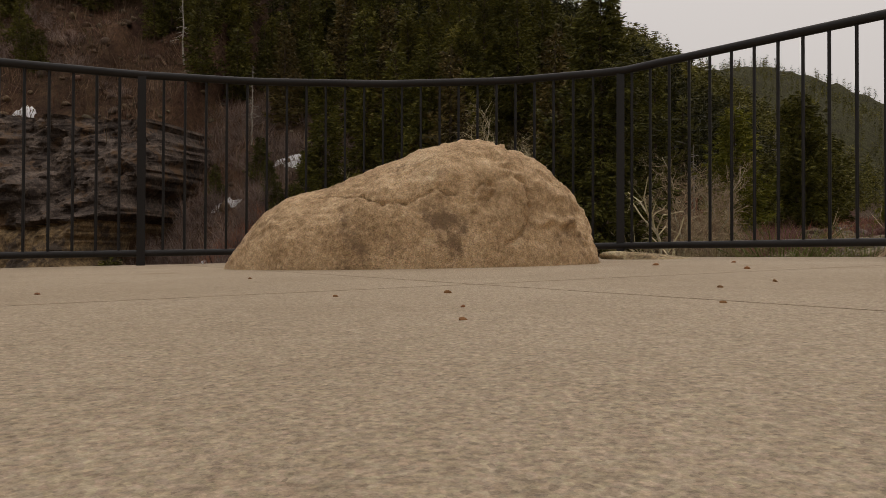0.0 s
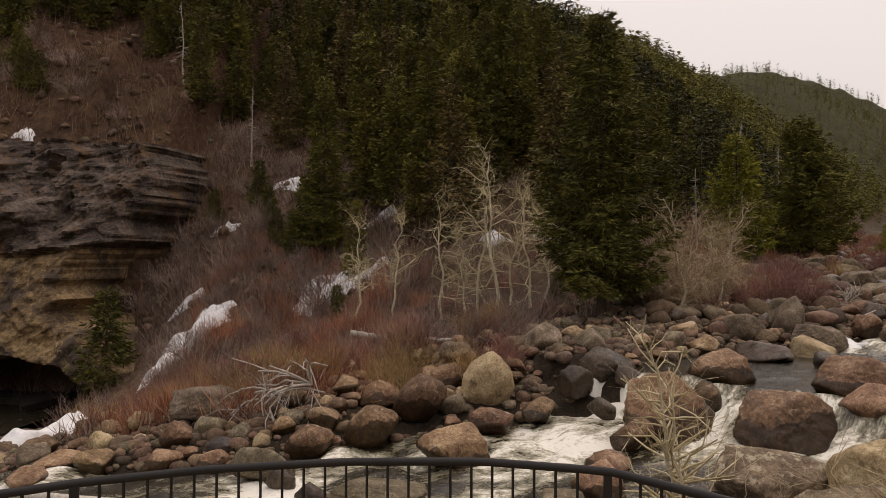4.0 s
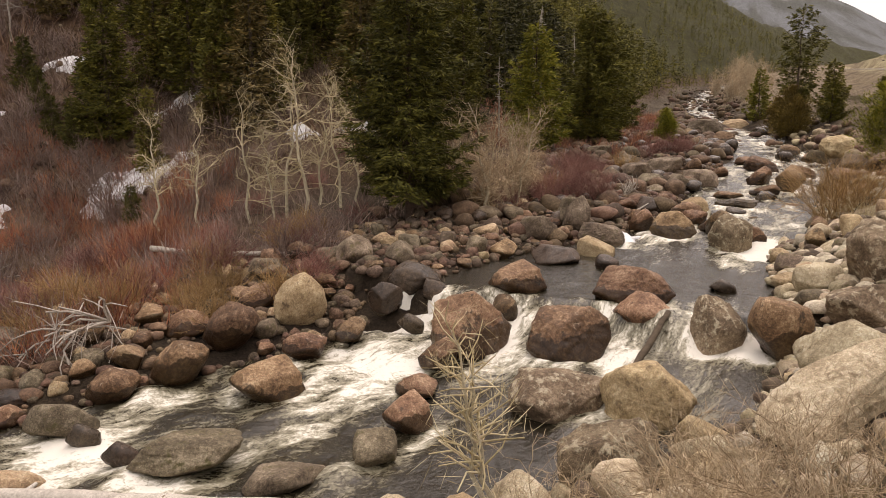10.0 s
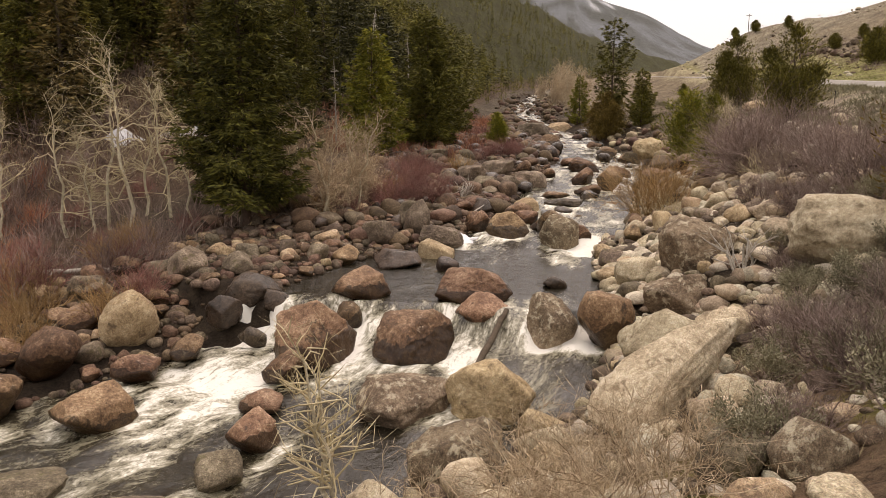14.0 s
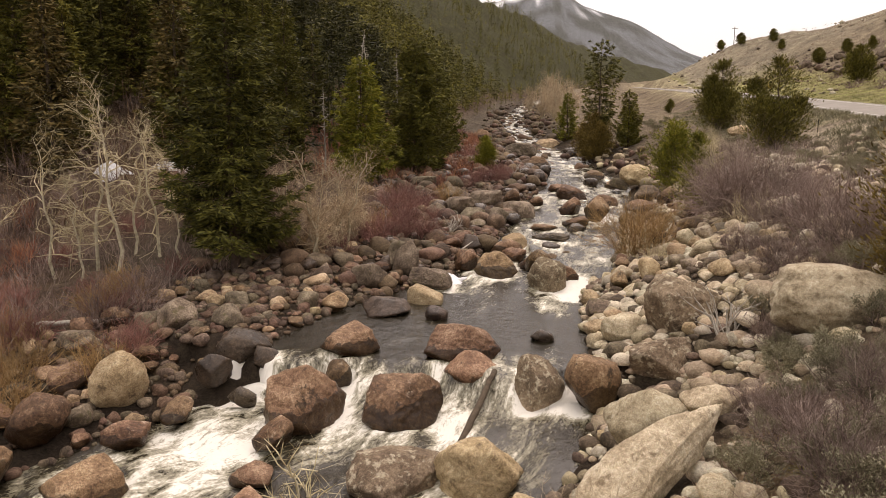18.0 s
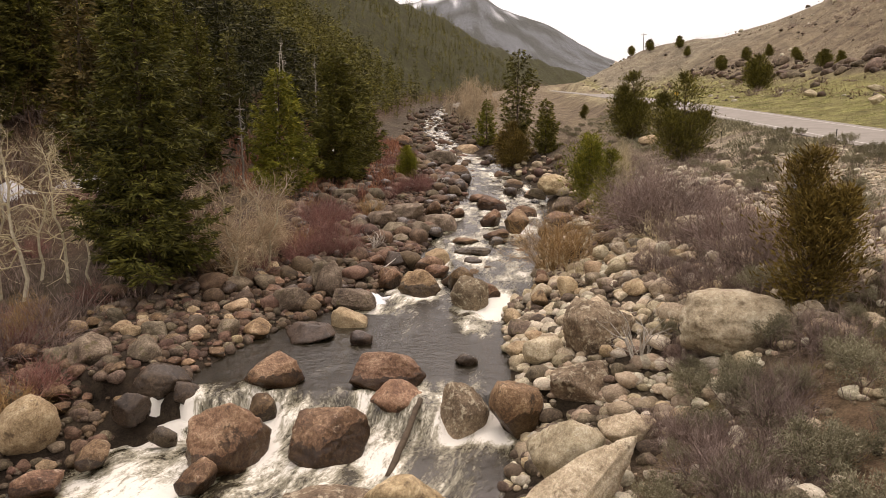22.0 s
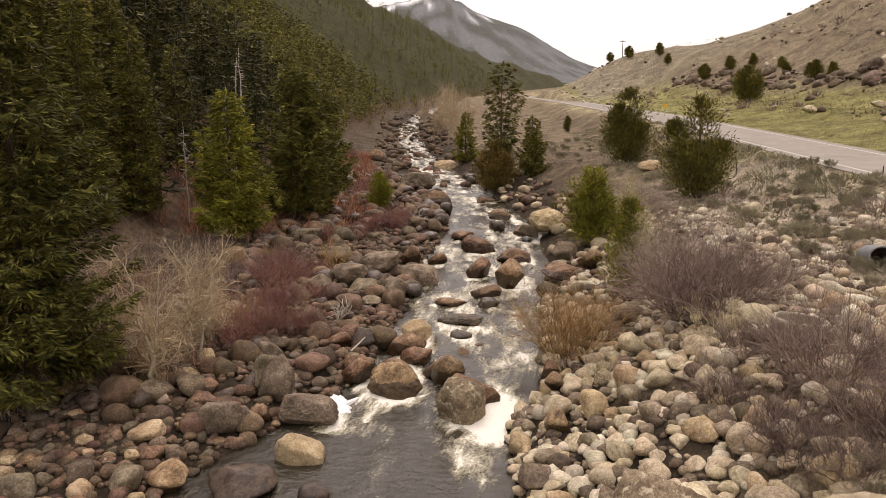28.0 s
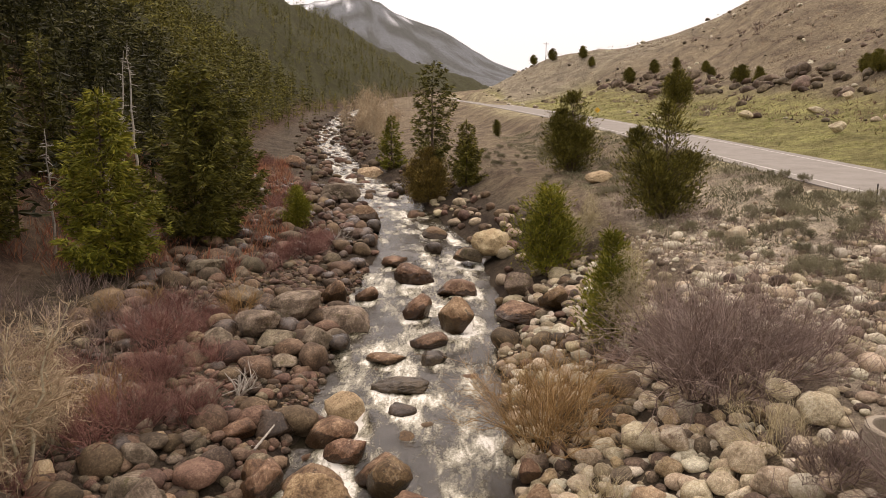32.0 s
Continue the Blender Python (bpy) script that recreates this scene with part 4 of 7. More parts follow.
boulder("dark", -3.81, 17.76, -3.76, 0.44, 0.39, 0.43, 6)
boulder("grey", -5.71, 20.09, -3.72, 0.94, 0.73, 0.59, -11)
boulder("dark", -4.97, 19.11, -3.79, 0.42, 0.37, 0.43, 10)
boulder("brown", -4.89, 22.18, -3.67, 0.79, 0.61, 0.64, 17)
boulder("dark", -7.64, 22.35, -3.83, 0.62, 0.55, 0.39, -9)
boulder("grey", -9.38, 25.49, -3.21, 1.27, 0.99, 0.76, 4)
boulder("red", -12.79, 21.97, -4.28, 0.88, 0.69, 0.36, -4)
boulder("red", -12.63, 20.22, -4.27, 0.61, 0.54, 0.33, 19)
boulder("tan", -6.02, 17.09, -3.89, 0.61, 0.54, 0.36, -15)
boulder("tan", -6.44, 13.86, -3.31, 0.66, 0.58, 0.43, 2)
boulder("red", -5.47, 13.82, -3.36, 0.40, 0.35, 0.38, 18)
boulder("grey", -9.47, 14.68, -3.64, 0.38, 0.34, 0.29, -0)
boulder("grey", 3.11, 30.69, -1.28, 0.84, 0.66, 0.76, -12)
boulder("grey", 0.04, 15.47, -3.62, 0.96, 0.75, 0.33, 14)
boulder("grey", 2.14, 15.75, -3.32, 0.64, 0.56, 0.50, 21)
boulder("red", -9.43, 22.94, -3.65, 0.50, 0.44, 0.54, 22)
boulder("grey", -8.59, 23.71, -3.59, 0.57, 0.50, 0.43, 20)
boulder("grey", -7.36, 23.00, -3.56, 0.37, 0.32, 0.40, -3)
boulder("tan", -11.65, 25.27, -3.67, 0.46, 0.40, 0.31, 12)
boulder("grey", -0.44, 30.61, -1.90, 0.66, 0.58, 0.49, 21)
boulder("grey", 8.79, 31.25, -1.41, 0.55, 0.48, 0.51, 5)
boulder("grey", 7.59, 32.19, -1.19, 0.50, 0.44, 0.44, 20)
boulder("brown", 7.65, 23.92, -2.52, 0.53, 0.46, 0.66, 6)
boulder("dark", 5.83, 26.28, -2.13, 0.56, 0.49, 0.48, -10)
boulder("tan", 8.83, 15.60, -2.53, 1.17, 0.91, 1.01, -28)
boulder("red", 11.75, 21.27, -2.20, 0.97, 0.76, 0.79, -22)
boulder("red", 12.27, 22.84, -1.57, 1.39, 1.08, 0.75, -34)
boulder("lichen", 13.19, 19.31, -2.20, 0.96, 0.75, 1.13, -18)
boulder("red", 14.48, 17.99, -2.02, 0.92, 0.71, 1.14, -30)
boulder("lichen", 16.58, 17.19, -1.30, 1.23, 0.96, 0.87, -9)
boulder("lichen", 18.68, 18.57, 0.03, 1.32, 1.03, 1.20, -38)
boulder("pale", 19.9, 13.9, 1.05, 1.9, 1.3, 1.2, -25)
boulder("pale", 22.0, 14.6, 1.5, 1.1, 0.8, 0.5, -30)
boulder("tan", 20.9, 11.2, 1.3, 1.0, 0.7, 0.5, -40)
boulder("pale", 12.57, 13.62, -1.24, 1.06, 0.82, 0.99, -43)
boulder("pale", 17.44, 20.04, -1.01, 0.85, 0.66, 0.63, -32)
boulder("grey", 19.40, 23.88, -1.31, 0.64, 0.57, 0.44, -8)
boulder("grey", 12.63, 33.83, -1.12, 1.03, 0.80, 0.89, -11)
boulder("grey", 15.65, 36.40, -0.75, 0.93, 0.73, 1.03, -33)
boulder("grey", 16.04, 33.57, -1.48, 1.17, 0.91, 0.65, -38)
boulder("tan", 14.38, 30.63, -1.56, 0.89, 0.69, 0.57, -38)
boulder("dark", 13.40, 27.48, -1.69, 0.48, 0.42, 0.42, -40)
boulder("dark", 11.84, 29.48, -1.64, 1.11, 0.87, 0.51, -26)
boulder("dark", 5.17, 27.37, -1.86, 1.07, 0.83, 0.70, -23)
boulder("grey", -0.49, 30.80, -1.88, 0.81, 0.63, 0.53, -21)
boulder("dark", 15.76, 22.92, -1.78, 0.48, 0.42, 0.32, -11)
boulder("brown", 4.74, 20.98, -2.99, 0.65, 0.57, 0.61, -9)
boulder("red", 3.73, 19.35, -3.27, 0.59, 0.52, 0.36, -25)
boulder("pale", 14.25, 13.03, -0.76, 0.79, 0.62, 0.52, -42)
boulder("red", 20.31, 34.28, -1.24, 1.12, 0.87, 0.86, -43)
boulder("brown", 21.81, 30.89, -1.32, 1.36, 1.06, 0.82, -14)
boulder("brown", 22.91, 37.15, -0.98, 0.98, 0.77, 0.74, -16)
boulder("brown", 19.50, 36.38, -1.25, 0.66, 0.58, 0.72, -52)
boulder("brown", 22.74, 34.09, -1.23, 0.81, 0.63, 0.64, -34)
boulder("grey", 15.53, 36.01, -0.82, 0.87, 0.68, 1.00, -34)
boulder("pale", 21.50, 12.47, 1.59, 0.51, 0.45, 0.46, -26)
boulder("grey", 21.09, 11.72, 1.54, 0.70, 0.62, 0.41, -49)
boulder("lichen", 21.03, 30.17, -1.21, 1.04, 0.81, 1.04, -45)
boulder("red", 20.28, 33.81, -1.23, 1.16, 0.91, 0.90, -50)
boulder("brown", 22.48, 33.24, -1.15, 0.79, 0.62, 0.87, -56)
boulder("brown", 22.62, 35.88, -1.15, 0.80, 0.62, 0.60, -32)
boulder("brown", 19.39, 35.97, -1.23, 0.74, 0.65, 0.81, -37)
boulder("grey", 15.41, 35.62, -0.77, 0.88, 0.68, 1.25, -57)
boulder("dark", 21.34, 38.90, -0.73, 0.80, 0.63, 0.71, -34)
boulder("brown", 20.05, 39.22, -0.65, 0.73, 0.64, 0.49, -43)
boulder("tan", 24.45, 38.88, -0.85, 0.80, 0.62, 0.65, -57)
boulder("dark", 27.78, 39.40, -0.80, 1.30, 1.01, 0.40, -38)
boulder("dark", 26.40, 37.45, -1.01, 0.57, 0.50, 0.30, -46)
boulder("grey", 30.24, 47.46, 0.06, 1.39, 1.08, 0.89, -45)
boulder("red", 34.86, 43.60, 0.26, 1.04, 0.81, 1.20, -50)
boulder("brown", 34.63, 46.54, 0.22, 0.92, 0.72, 0.94, -26)
boulder("brown", 32.11, 42.62, -0.34, 1.01, 0.79, 0.49, -58)
boulder("dark", 30.94, 40.85, -0.52, 0.73, 0.65, 0.42, -25)
boulder("brown", 29.12, 42.38, -0.58, 0.99, 0.77, 0.35, -56)
boulder("red", 39.94, 48.96, 0.36, 1.46, 1.14, 0.69, -32)
boulder("brown", 39.37, 52.67, 0.68, 1.45, 1.13, 0.90, -26)
boulder("grey", 25.08, 47.90, 0.65, 1.28, 1.00, 0.82, -59)
boulder("grey", 25.48, 46.01, 0.23, 1.02, 0.80, 0.55, -29)
boulder("grey", 27.05, 45.36, 0.09, 0.97, 0.75, 0.70, -63)
boulder("grey", 24.70, 44.06, -0.17, 0.69, 0.61, 0.38, -49)
boulder("grey", 26.68, 51.64, 1.14, 1.08, 0.84, 0.74, -43)
boulder("grey", 28.15, 49.31, 0.81, 1.55, 1.21, 0.92, -35)
boulder("brown", 32.03, 51.41, 0.65, 0.81, 0.63, 0.95, -58)
boulder("brown", 34.38, 51.38, 0.25, 0.78, 0.61, 0.60, -63)
boulder("grey", 53.95, 84.00, 3.56, 2.24, 1.74, 1.44, -53)
boulder("red", 49.64, 73.63, 2.35, 1.75, 1.37, 1.16, -28)
boulder("brown", 40.89, 57.04, 0.84, 0.99, 0.77, 0.55, -51)
boulder("grey", 40.20, 43.85, 1.35, 0.91, 0.71, 0.73, -43)
boulder("brown", 37.84, 39.31, 1.63, 0.81, 0.63, 0.75, -62)
boulder("brown", 37.20, 40.98, 0.73, 1.48, 1.15, 0.49, -32)
boulder("tan", 46.79, 52.74, 2.31, 1.53, 1.19, 1.06, -26)
boulder("brown", 50.15, 63.14, 1.56, 1.19, 0.93, 0.66, -53)
boulder("brown", 45.36, 53.98, 1.34, 1.01, 0.79, 0.51, -30)
boulder("grey", 22.77, 47.07, 0.48, 0.92, 0.72, 0.72, -49)
boulder("grey", 16.69, 39.41, -0.59, 0.67, 0.59, 0.52, -52)
boulder("grey", 16.91, 45.24, 0.17, 0.96, 0.75, 0.52, -51)
boulder("grey", 27.34, 59.19, 1.65, 1.51, 1.18, 0.72, -58)
boulder("grey", 23.64, 62.37, 2.40, 1.03, 0.81, 0.71, -26)
boulder("grey", 16.01, 50.04, 1.00, 0.99, 0.77, 0.83, -61)
boulder("tan", 77.83, 111.59, 4.33, 2.39, 1.87, 1.10, -47)
boulder("red", 70.44, 123.68, 5.84, 1.97, 1.54, 1.43, -39)
boulder("grey", 45.28, 53.39, 1.43, 0.89, 0.69, 0.56, -45)
boulder("tan", 24.96, 25.10, 0.39, 0.53, 0.47, 0.60, -61)
boulder("pale", 24.75, 21.60, 1.40, 0.45, 0.39, 0.63, -26)
boulder("pale", 26.98, 23.54, 1.68, 0.52, 0.46, 0.50, -30)
boulder("pale", 29.19, 22.64, 2.74, 0.59, 0.52, 0.50, -28)
boulder("pale", 30.30, 24.19, 2.58, 0.49, 0.43, 0.34, -59)
boulder("grey", 23.33, 21.53, 0.66, 0.42, 0.37, 0.37, -49)
boulder("tan", 23.22, 18.95, 1.34, 0.47, 0.42, 0.53, -48)
boulder("pale", 25.63, 17.97, 2.59, 0.74, 0.65, 0.52, -52)
boulder("tan", 23.10, 24.99, -0.20, 0.48, 0.42, 0.67, -64)
boulder("pale", 23.97, 22.37, 0.78, 0.45, 0.39, 0.34, -32)
boulder("pale", 26.94, 21.97, 2.10, 0.37, 0.32, 0.29, -35)
boulder("pale", 25.71, 24.22, 0.92, 0.47, 0.41, 0.39, -60)
boulder("red", 21.96, 25.59, -0.72, 0.45, 0.40, 0.57, -57)
boulder("red", 26.04, 30.28, -0.75, 0.41, 0.36, 0.43, -49)
boulder("red", 24.69, 28.65, -0.61, 0.43, 0.37, 0.42, -28)
boulder("grey", 23.13, 19.97, 1.09, 0.43, 0.38, 0.38, -29)
boulder("tan", 26.73, 25.68, 0.82, 0.41, 0.36, 0.32, -59)
boulder("pale", 27.88, 27.49, 0.80, 0.55, 0.48, 0.46, -28)
boulder("pale", 27.79, 26.13, 1.20, 0.48, 0.42, 0.39, -53)
boulder("tan", 25.31, 20.47, 1.85, 0.40, 0.35, 0.35, -55)
boulder("pale", 24.44, 20.30, 1.38, 0.35, 0.31, 0.25, -25)
boulder("pale", 22.75, 23.25, -0.03, 0.41, 0.36, 0.34, -61)
boulder("pale", 31.95, 19.45, 3.14, 0.44, 0.39, 0.37, -63)
boulder("pale", 29.69, 19.53, 2.99, 0.41, 0.36, 0.40, -33)
boulder("tan", 32.06, 21.36, 3.13, 0.57, 0.50, 0.50, -55)
boulder("pale", 47.30, 34.22, 4.64, 0.69, 0.61, 0.56, -40)
boulder("tan", 63.52, 55.60, 6.48, 1.26, 0.98, 0.60, -51)
boulder("pale", 102.22, 43.96, 12.51, 0.71, 0.62, 0.45, -55)
boulder("pale", 93.59, 46.35, 11.25, 0.95, 0.74, 0.70, -48)
boulder("pale", 113.13, 66.41, 13.56, 1.12, 0.88, 0.61, -44)
boulder("pale", 100.74, 44.97, 12.16, 0.60, 0.53, 0.45, -58)
boulder("pale", 114.72, 57.13, 13.96, 1.20, 0.93, 0.54, -62)
boulder("pale", 118.61, 54.52, 16.04, 0.86, 0.67, 0.64, -25)

tagged(part("water", stream_mesh()), "shallow rushing mountain stream with white rapids and a dark pool", "stream", kind="structure")


# ---- plants ----
def unit(v):
    return v / (np.linalg.norm(v, axis=-1, keepdims=True) + 1e-9)


def trunk_line(h, lean, rng, n=9, wob=0.02):
    k = np.linspace(0, 1, n)
    p = np.stack([lean[0] * k ** 1.4, lean[1] * k ** 1.4, k], -1) * h
    p[1:-1, :2] += rng.normal(0, wob * h / n, (n - 2, 2))
    return p


def juniper(name, h, width, seed, needles, label, tops=3, dense=34, open_up=0.25, spray=0.30):
    """A juniper: several leaning stems, each with its own ragged top, and clumps of upright scaly sprays."""
    rng = np.random.default_rng(seed)
    thing = tagged(new(name), label, "tree")
    wood, green = Shape(), Shape()
    for n in range(tops):
        ang, far = rng.random() * 6.28 + n * 6.28 / tops, (0.0 if n == 0 else rng.uniform(0.12, 0.30)) * width
        tall = h * (1.0 if n == 0 else rng.uniform(0.55, 0.93))
        k = np.linspace(0, 1, 7)
        line = np.stack([math.cos(ang) * far * k ** 0.7, math.sin(ang) * far * k ** 0.7, k * tall], -1)
        line[1:-1, :2] += rng.normal(0, 0.02 * h, (5, 2))
        wood.tube(line, np.linspace(0.02 * h + 0.02, 0.012, 7), 6)
        for lev in range(int(14 + 2.2 * h)):
            f = 0.03 + 0.95 * rng.random() ** 0.72
            at = np.array([np.interp(f, k, line[:, c]) for c in range(3)])
            reach = width * (0.46 if n == 0 else 0.34) * (1 - f) ** 0.7 * (0.55 + 0.45 * min(1, f * 5)) + 0.10
            for _ in range(5):
                if rng.random() < open_up:
                    continue
                a, r = rng.random() * 6.28, reach * rng.uniform(0.35, 1.1)
                out = np.array([math.cos(a), math.sin(a), rng.uniform(0.1, 0.7)])
                tip = at + out * r
                wood.tube([at, at + out * r * 0.5 + [0, 0, -0.03 * r], tip], [0.012 + 0.008 * r, 0.01, 0.004], 3)
                m = int(dense * (0.5 + 0.7 * r / reach))
                fat = 0.10 + 0.16 * r
                c = at + out * r * rng.uniform(0.35, 1.05, (m, 1)) + rng.normal(0, 1, (m, 3)) * [fat, fat, fat * 0.8]
                green.sprays(c, out + rng.normal(0, 0.55, (m, 3)) + [0, 0, 0.6], spray * rng.uniform(0.5, 1.2, m), spray * 0.10 * rng.uniform(0.6, 1.4, m), rng)
    part("trunk", wood.mesh("trunk", BARK), thing)
    part("crown", green.mesh("crown", needles, False), thing)
    return thing


def limbs(shape, at, way, length, radius, depth, rng, spread=0.6, kids=(2, 4), sides=4, upward=0.15, tips=None, bend=0.22, fine=None):
    """Branching bare wood."""
    if depth == 0:
        way = unit(np.array(way, float) + rng.normal(0, bend, 3) + np.array([0, 0, upward]))
        (fine or shape).late.append((np.array(at, float), way, length, max(radius * 0.6, 0.004)))
        if tips is not None:
            tips.append((np.array(at) + way * length * 0.6, way))
        return
    n = 4 if depth > 1 else 3
    p = [np.array(at, float)]
    way = unit(np.array(way, float))
    for _ in range(n - 1):
        way = unit(way + rng.normal(0, bend, 3) + np.array([0, 0, upward]))
        p.append(p[-1] + way * length / (n - 1))
    shape.tube(p, np.linspace(radius, radius * 0.55, n), sides)
    for _ in range(rng.integers(kids[0], kids[1] + 1)):
        k = rng.uniform(0.35, 1.0)
        j = min(n - 2, int(k * (n - 1)))
        base = p[j] + (p[j + 1] - p[j]) * (k * (n - 1) - j)
        turn = unit(way + rng.normal(0, spread, 3))
        limbs(shape, base, turn, length * rng.uniform(0.5, 0.8), radius * 0.5, depth - 1, rng, spread, kids, max(3, sides - 1), upward, tips, bend, fine)


def bare_tree(name, h, seed, bark, twig, label, stems=1, spread=0.55, depth=3, many=1.0):
    """A leafless aspen or alder: pale trunk, limbs and fine twigs."""
    rng = np.random.default_rng(seed)
    thing = tagged(new(name), label, "tree")
    wood, fine = Shape(), Shape()
    for k in range(stems):
        line = trunk_line(h * (1 - 0.15 * k), rng.normal(0, 0.08 if stems == 1 else 0.17, 2), rng, 9, 0.17)
        line[:, :2] += rng.normal(0, 0.12, 2) * (stems > 1)
        wood.tube(line, np.linspace(0.011 * h + 0.015, 0.012, 9), 7)
        for _ in range(int((9 * h ** 0.5 + 20) * many)):
            f = rng.uniform(0.25, 0.98)
            at = np.array([np.interp(f, np.linspace(0, 1, 9), line[:, c]) for c in range(3)])
            ang = rng.random() * 2 * math.pi
            limbs(fine, at, (math.cos(ang), math.sin(ang), 0.35 + 0.5 * f), h * rng.uniform(0.12, 0.30) * (1.25 - f * 0.6), 0.011 + 0.0046 * h * (1.1 - f), depth - 1, rng, spread + 0.3, (4, 6), 4, 0.03, None, 0.5)
    part("trunk", wood.mesh("trunk", bark), thing)
    part("crown", fine.mesh("crown", twig), thing)
    return thing


def bush(name, h, width, seed, twig, label, stems=26, depth=2, category="bush", radius=0.012, upward=0.10, kids=(2, 4), bend=0.32):
    """A leafless shrub of many stems from one root."""
    rng = np.random.default_rng(seed)
    thing = tagged(new(name), label, category)
    s, fine = Shape(), Shape()
    for _ in range(stems):
        ang, out = rng.random() * 2 * math.pi, rng.random() ** 0.7
        at = np.array([math.cos(ang), math.sin(ang), 0]) * out * width * 0.22
        lean = np.array([math.cos(ang), math.sin(ang), 0]) * out * width / h * 0.75 + np.array([0, 0, 1.0])
        limbs(s, at, lean, h * rng.uniform(0.38, 0.62), radius * rng.uniform(0.6, 1.3), depth, rng, 0.38, kids, 3, upward, None, bend, fine)
    part("stem", s.mesh("stem", twig), thing)
    part("crown", fine.mesh("crown", twig), thing)
    return thing


def sagebrush(name, h, width, seed, label, leaf, dense=520):
    """A low shrub with stiff stems and small grey leaves."""
    rng = np.random.default_rng(seed)
    thing = tagged(new(name), label, "bush")
    s, tips = Shape(), []
    for _ in range(9):
        ang, out = rng.random() * 2 * math.pi, rng.random() ** 0.6
        lean = np.array([math.cos(ang), math.sin(ang), 0]) * out * width / h * 0.7 + np.array([0, 0, 1.0])
        limbs(s, lean * [0.15 * h, 0.15 * h, 0], lean, h * 0.75, 0.010, 1, rng, 0.6, (4, 6), 3, 0.1, tips)
    part("stem", s.mesh("stem", GREY_TWIG), thing)
    g = Shape()
    m = max(1, dense // max(1, len(tips)))
    p = np.repeat([t[0] for t in tips], m, 0) + rng.normal(0, 0.045 * width, (len(tips) * m, 3))
    g.sprays(p, np.repeat([t[1] for t in tips], m, 0) + rng.normal(0, 0.6, p.shape), 0.038, 0.006, rng)
    part("foliage", g.mesh("foliage", leaf, False), thing)
    return thing


def set_down(thing, x, y, turn=0.0, size=1.0, sink=0.05):
    thing.matrix_basis = pose(x, y, ground_at(x, y) - sink, 0, 0, turn) @ Matrix.Diagonal((size, size, size, 1))
    return thing


def repeat(thing, places, group):
    """Copies of a thing over places of x, y, turn, size; the first is the thing itself."""
    tagged(thing, group=group)
    for n, (x, y, turn, size) in enumerate(places):
        m = pose(x, y, ground_at(x, y) - 0.05, 0, 0, turn)
        if n == 0:
            thing.matrix_basis = m @ Matrix.Diagonal((size, size, size, 1))
        else:
            ob = copy_thing(thing, m)
            ob.scale = (size, size, size)


def boughed(name, h, width, seed, needles, label, boughs=150, bare=0.06, shape=0.8, droop=0.3, lift=0.25, side=0.42, spray=0.34, dense=5, thick=0.10, patchy=0.6):
    """A conifer whose boughs are fronds: each bends down and up again and carries side twigs set with needles."""
    rng = np.random.default_rng(seed)
    thing = tagged(new(name), label, "tree")
    wood, green = Shape(), Shape()
    line = trunk_line(h, rng.normal(0, 0.01, 2), rng)
    wood.tube(line, np.linspace(0.014 * h + 0.03, 0.012, 9), 8)
    for n in range(boughs):
        k = bare + (0.985 - bare) * ((n + rng.random()) / boughs) ** 1.12
        ang = n * 2.399 + rng.normal(0, 0.35)
        gap = 1 - patchy * (0.5 + 0.5 * math.sin(ang * 2 + k * 9 + seed)) * rng.random()
        r = width / 2 * ((1 - k) ** shape * min(1.0, 0.7 + 2.5 * (k - bare))) * rng.uniform(0.5, 1.1) * gap + 0.14
        at = np.array([np.interp(k, np.linspace(0, 1, 9), line[:, c]) for c in range(3)])
        out = np.array([math.cos(ang), math.sin(ang), 0.0])
        q = np.linspace(0, 1, 6)[:, None]
        rise = 0.55 * k - droop * (1 - k) + rng.normal(0, 0.06)
        bough = at + out * r * q + np.array([0, 0, 1.0]) * r * (rise * q + lift * q ** 2.6 - 0.10 * np.sin(q * math.pi))
        wood.tube(bough, np.linspace(0.010 + 0.007 * r, 0.004, 6), 3)
        m = max(3, int(r / side * 2.4))
        f = np.sort(rng.uniform(0.16, 1.0, m))
        base = np.stack([np.interp(f, q[:, 0], bough[:, c]) for c in range(3)], -1)
        turn = np.array([-out[1], out[0], 0.0]) * np.where(np.arange(m) % 2, 1, -1)[:, None]
        long = (0.30 * r * (1.15 - f) + 0.30) * rng.uniform(0.6, 1.2, m)
        way = unit(out * rng.uniform(0.35, 0.8, (m, 1)) + turn + np.array([0, 0, 1.0]) * rng.uniform(-0.42, 0.06, (m, 1)))
        g = rng.random((m, dense))
        p = (base[:, None] + way[:, None] * (g * long[:, None])[..., None]).reshape(-1, 3)
        w = np.repeat(way, dense, 0) + rng.normal(0, 0.42, p.shape) + out * 0.3
        green.sprays(p + rng.normal(0, 0.03 + 0.012 * r, p.shape), w, spray * rng.uniform(0.6, 1.2, len(p)), spray * thick * rng.uniform(0.7, 1.4, len(p)), rng)
    top = line[-1]
    green.sprays(np.tile(top, (14, 1)) - np.c_[np.zeros((14, 2)), rng.uniform(0, 0.06 * h, 14)], np.c_[rng.normal(0, 0.5, (14, 2)), np.ones(14)], spray * 1.1, spray * thick, rng)
    part("trunk", wood.mesh("trunk", BARK), thing)
    part("crown", green.mesh("crown", needles, False), thing)
    return thing


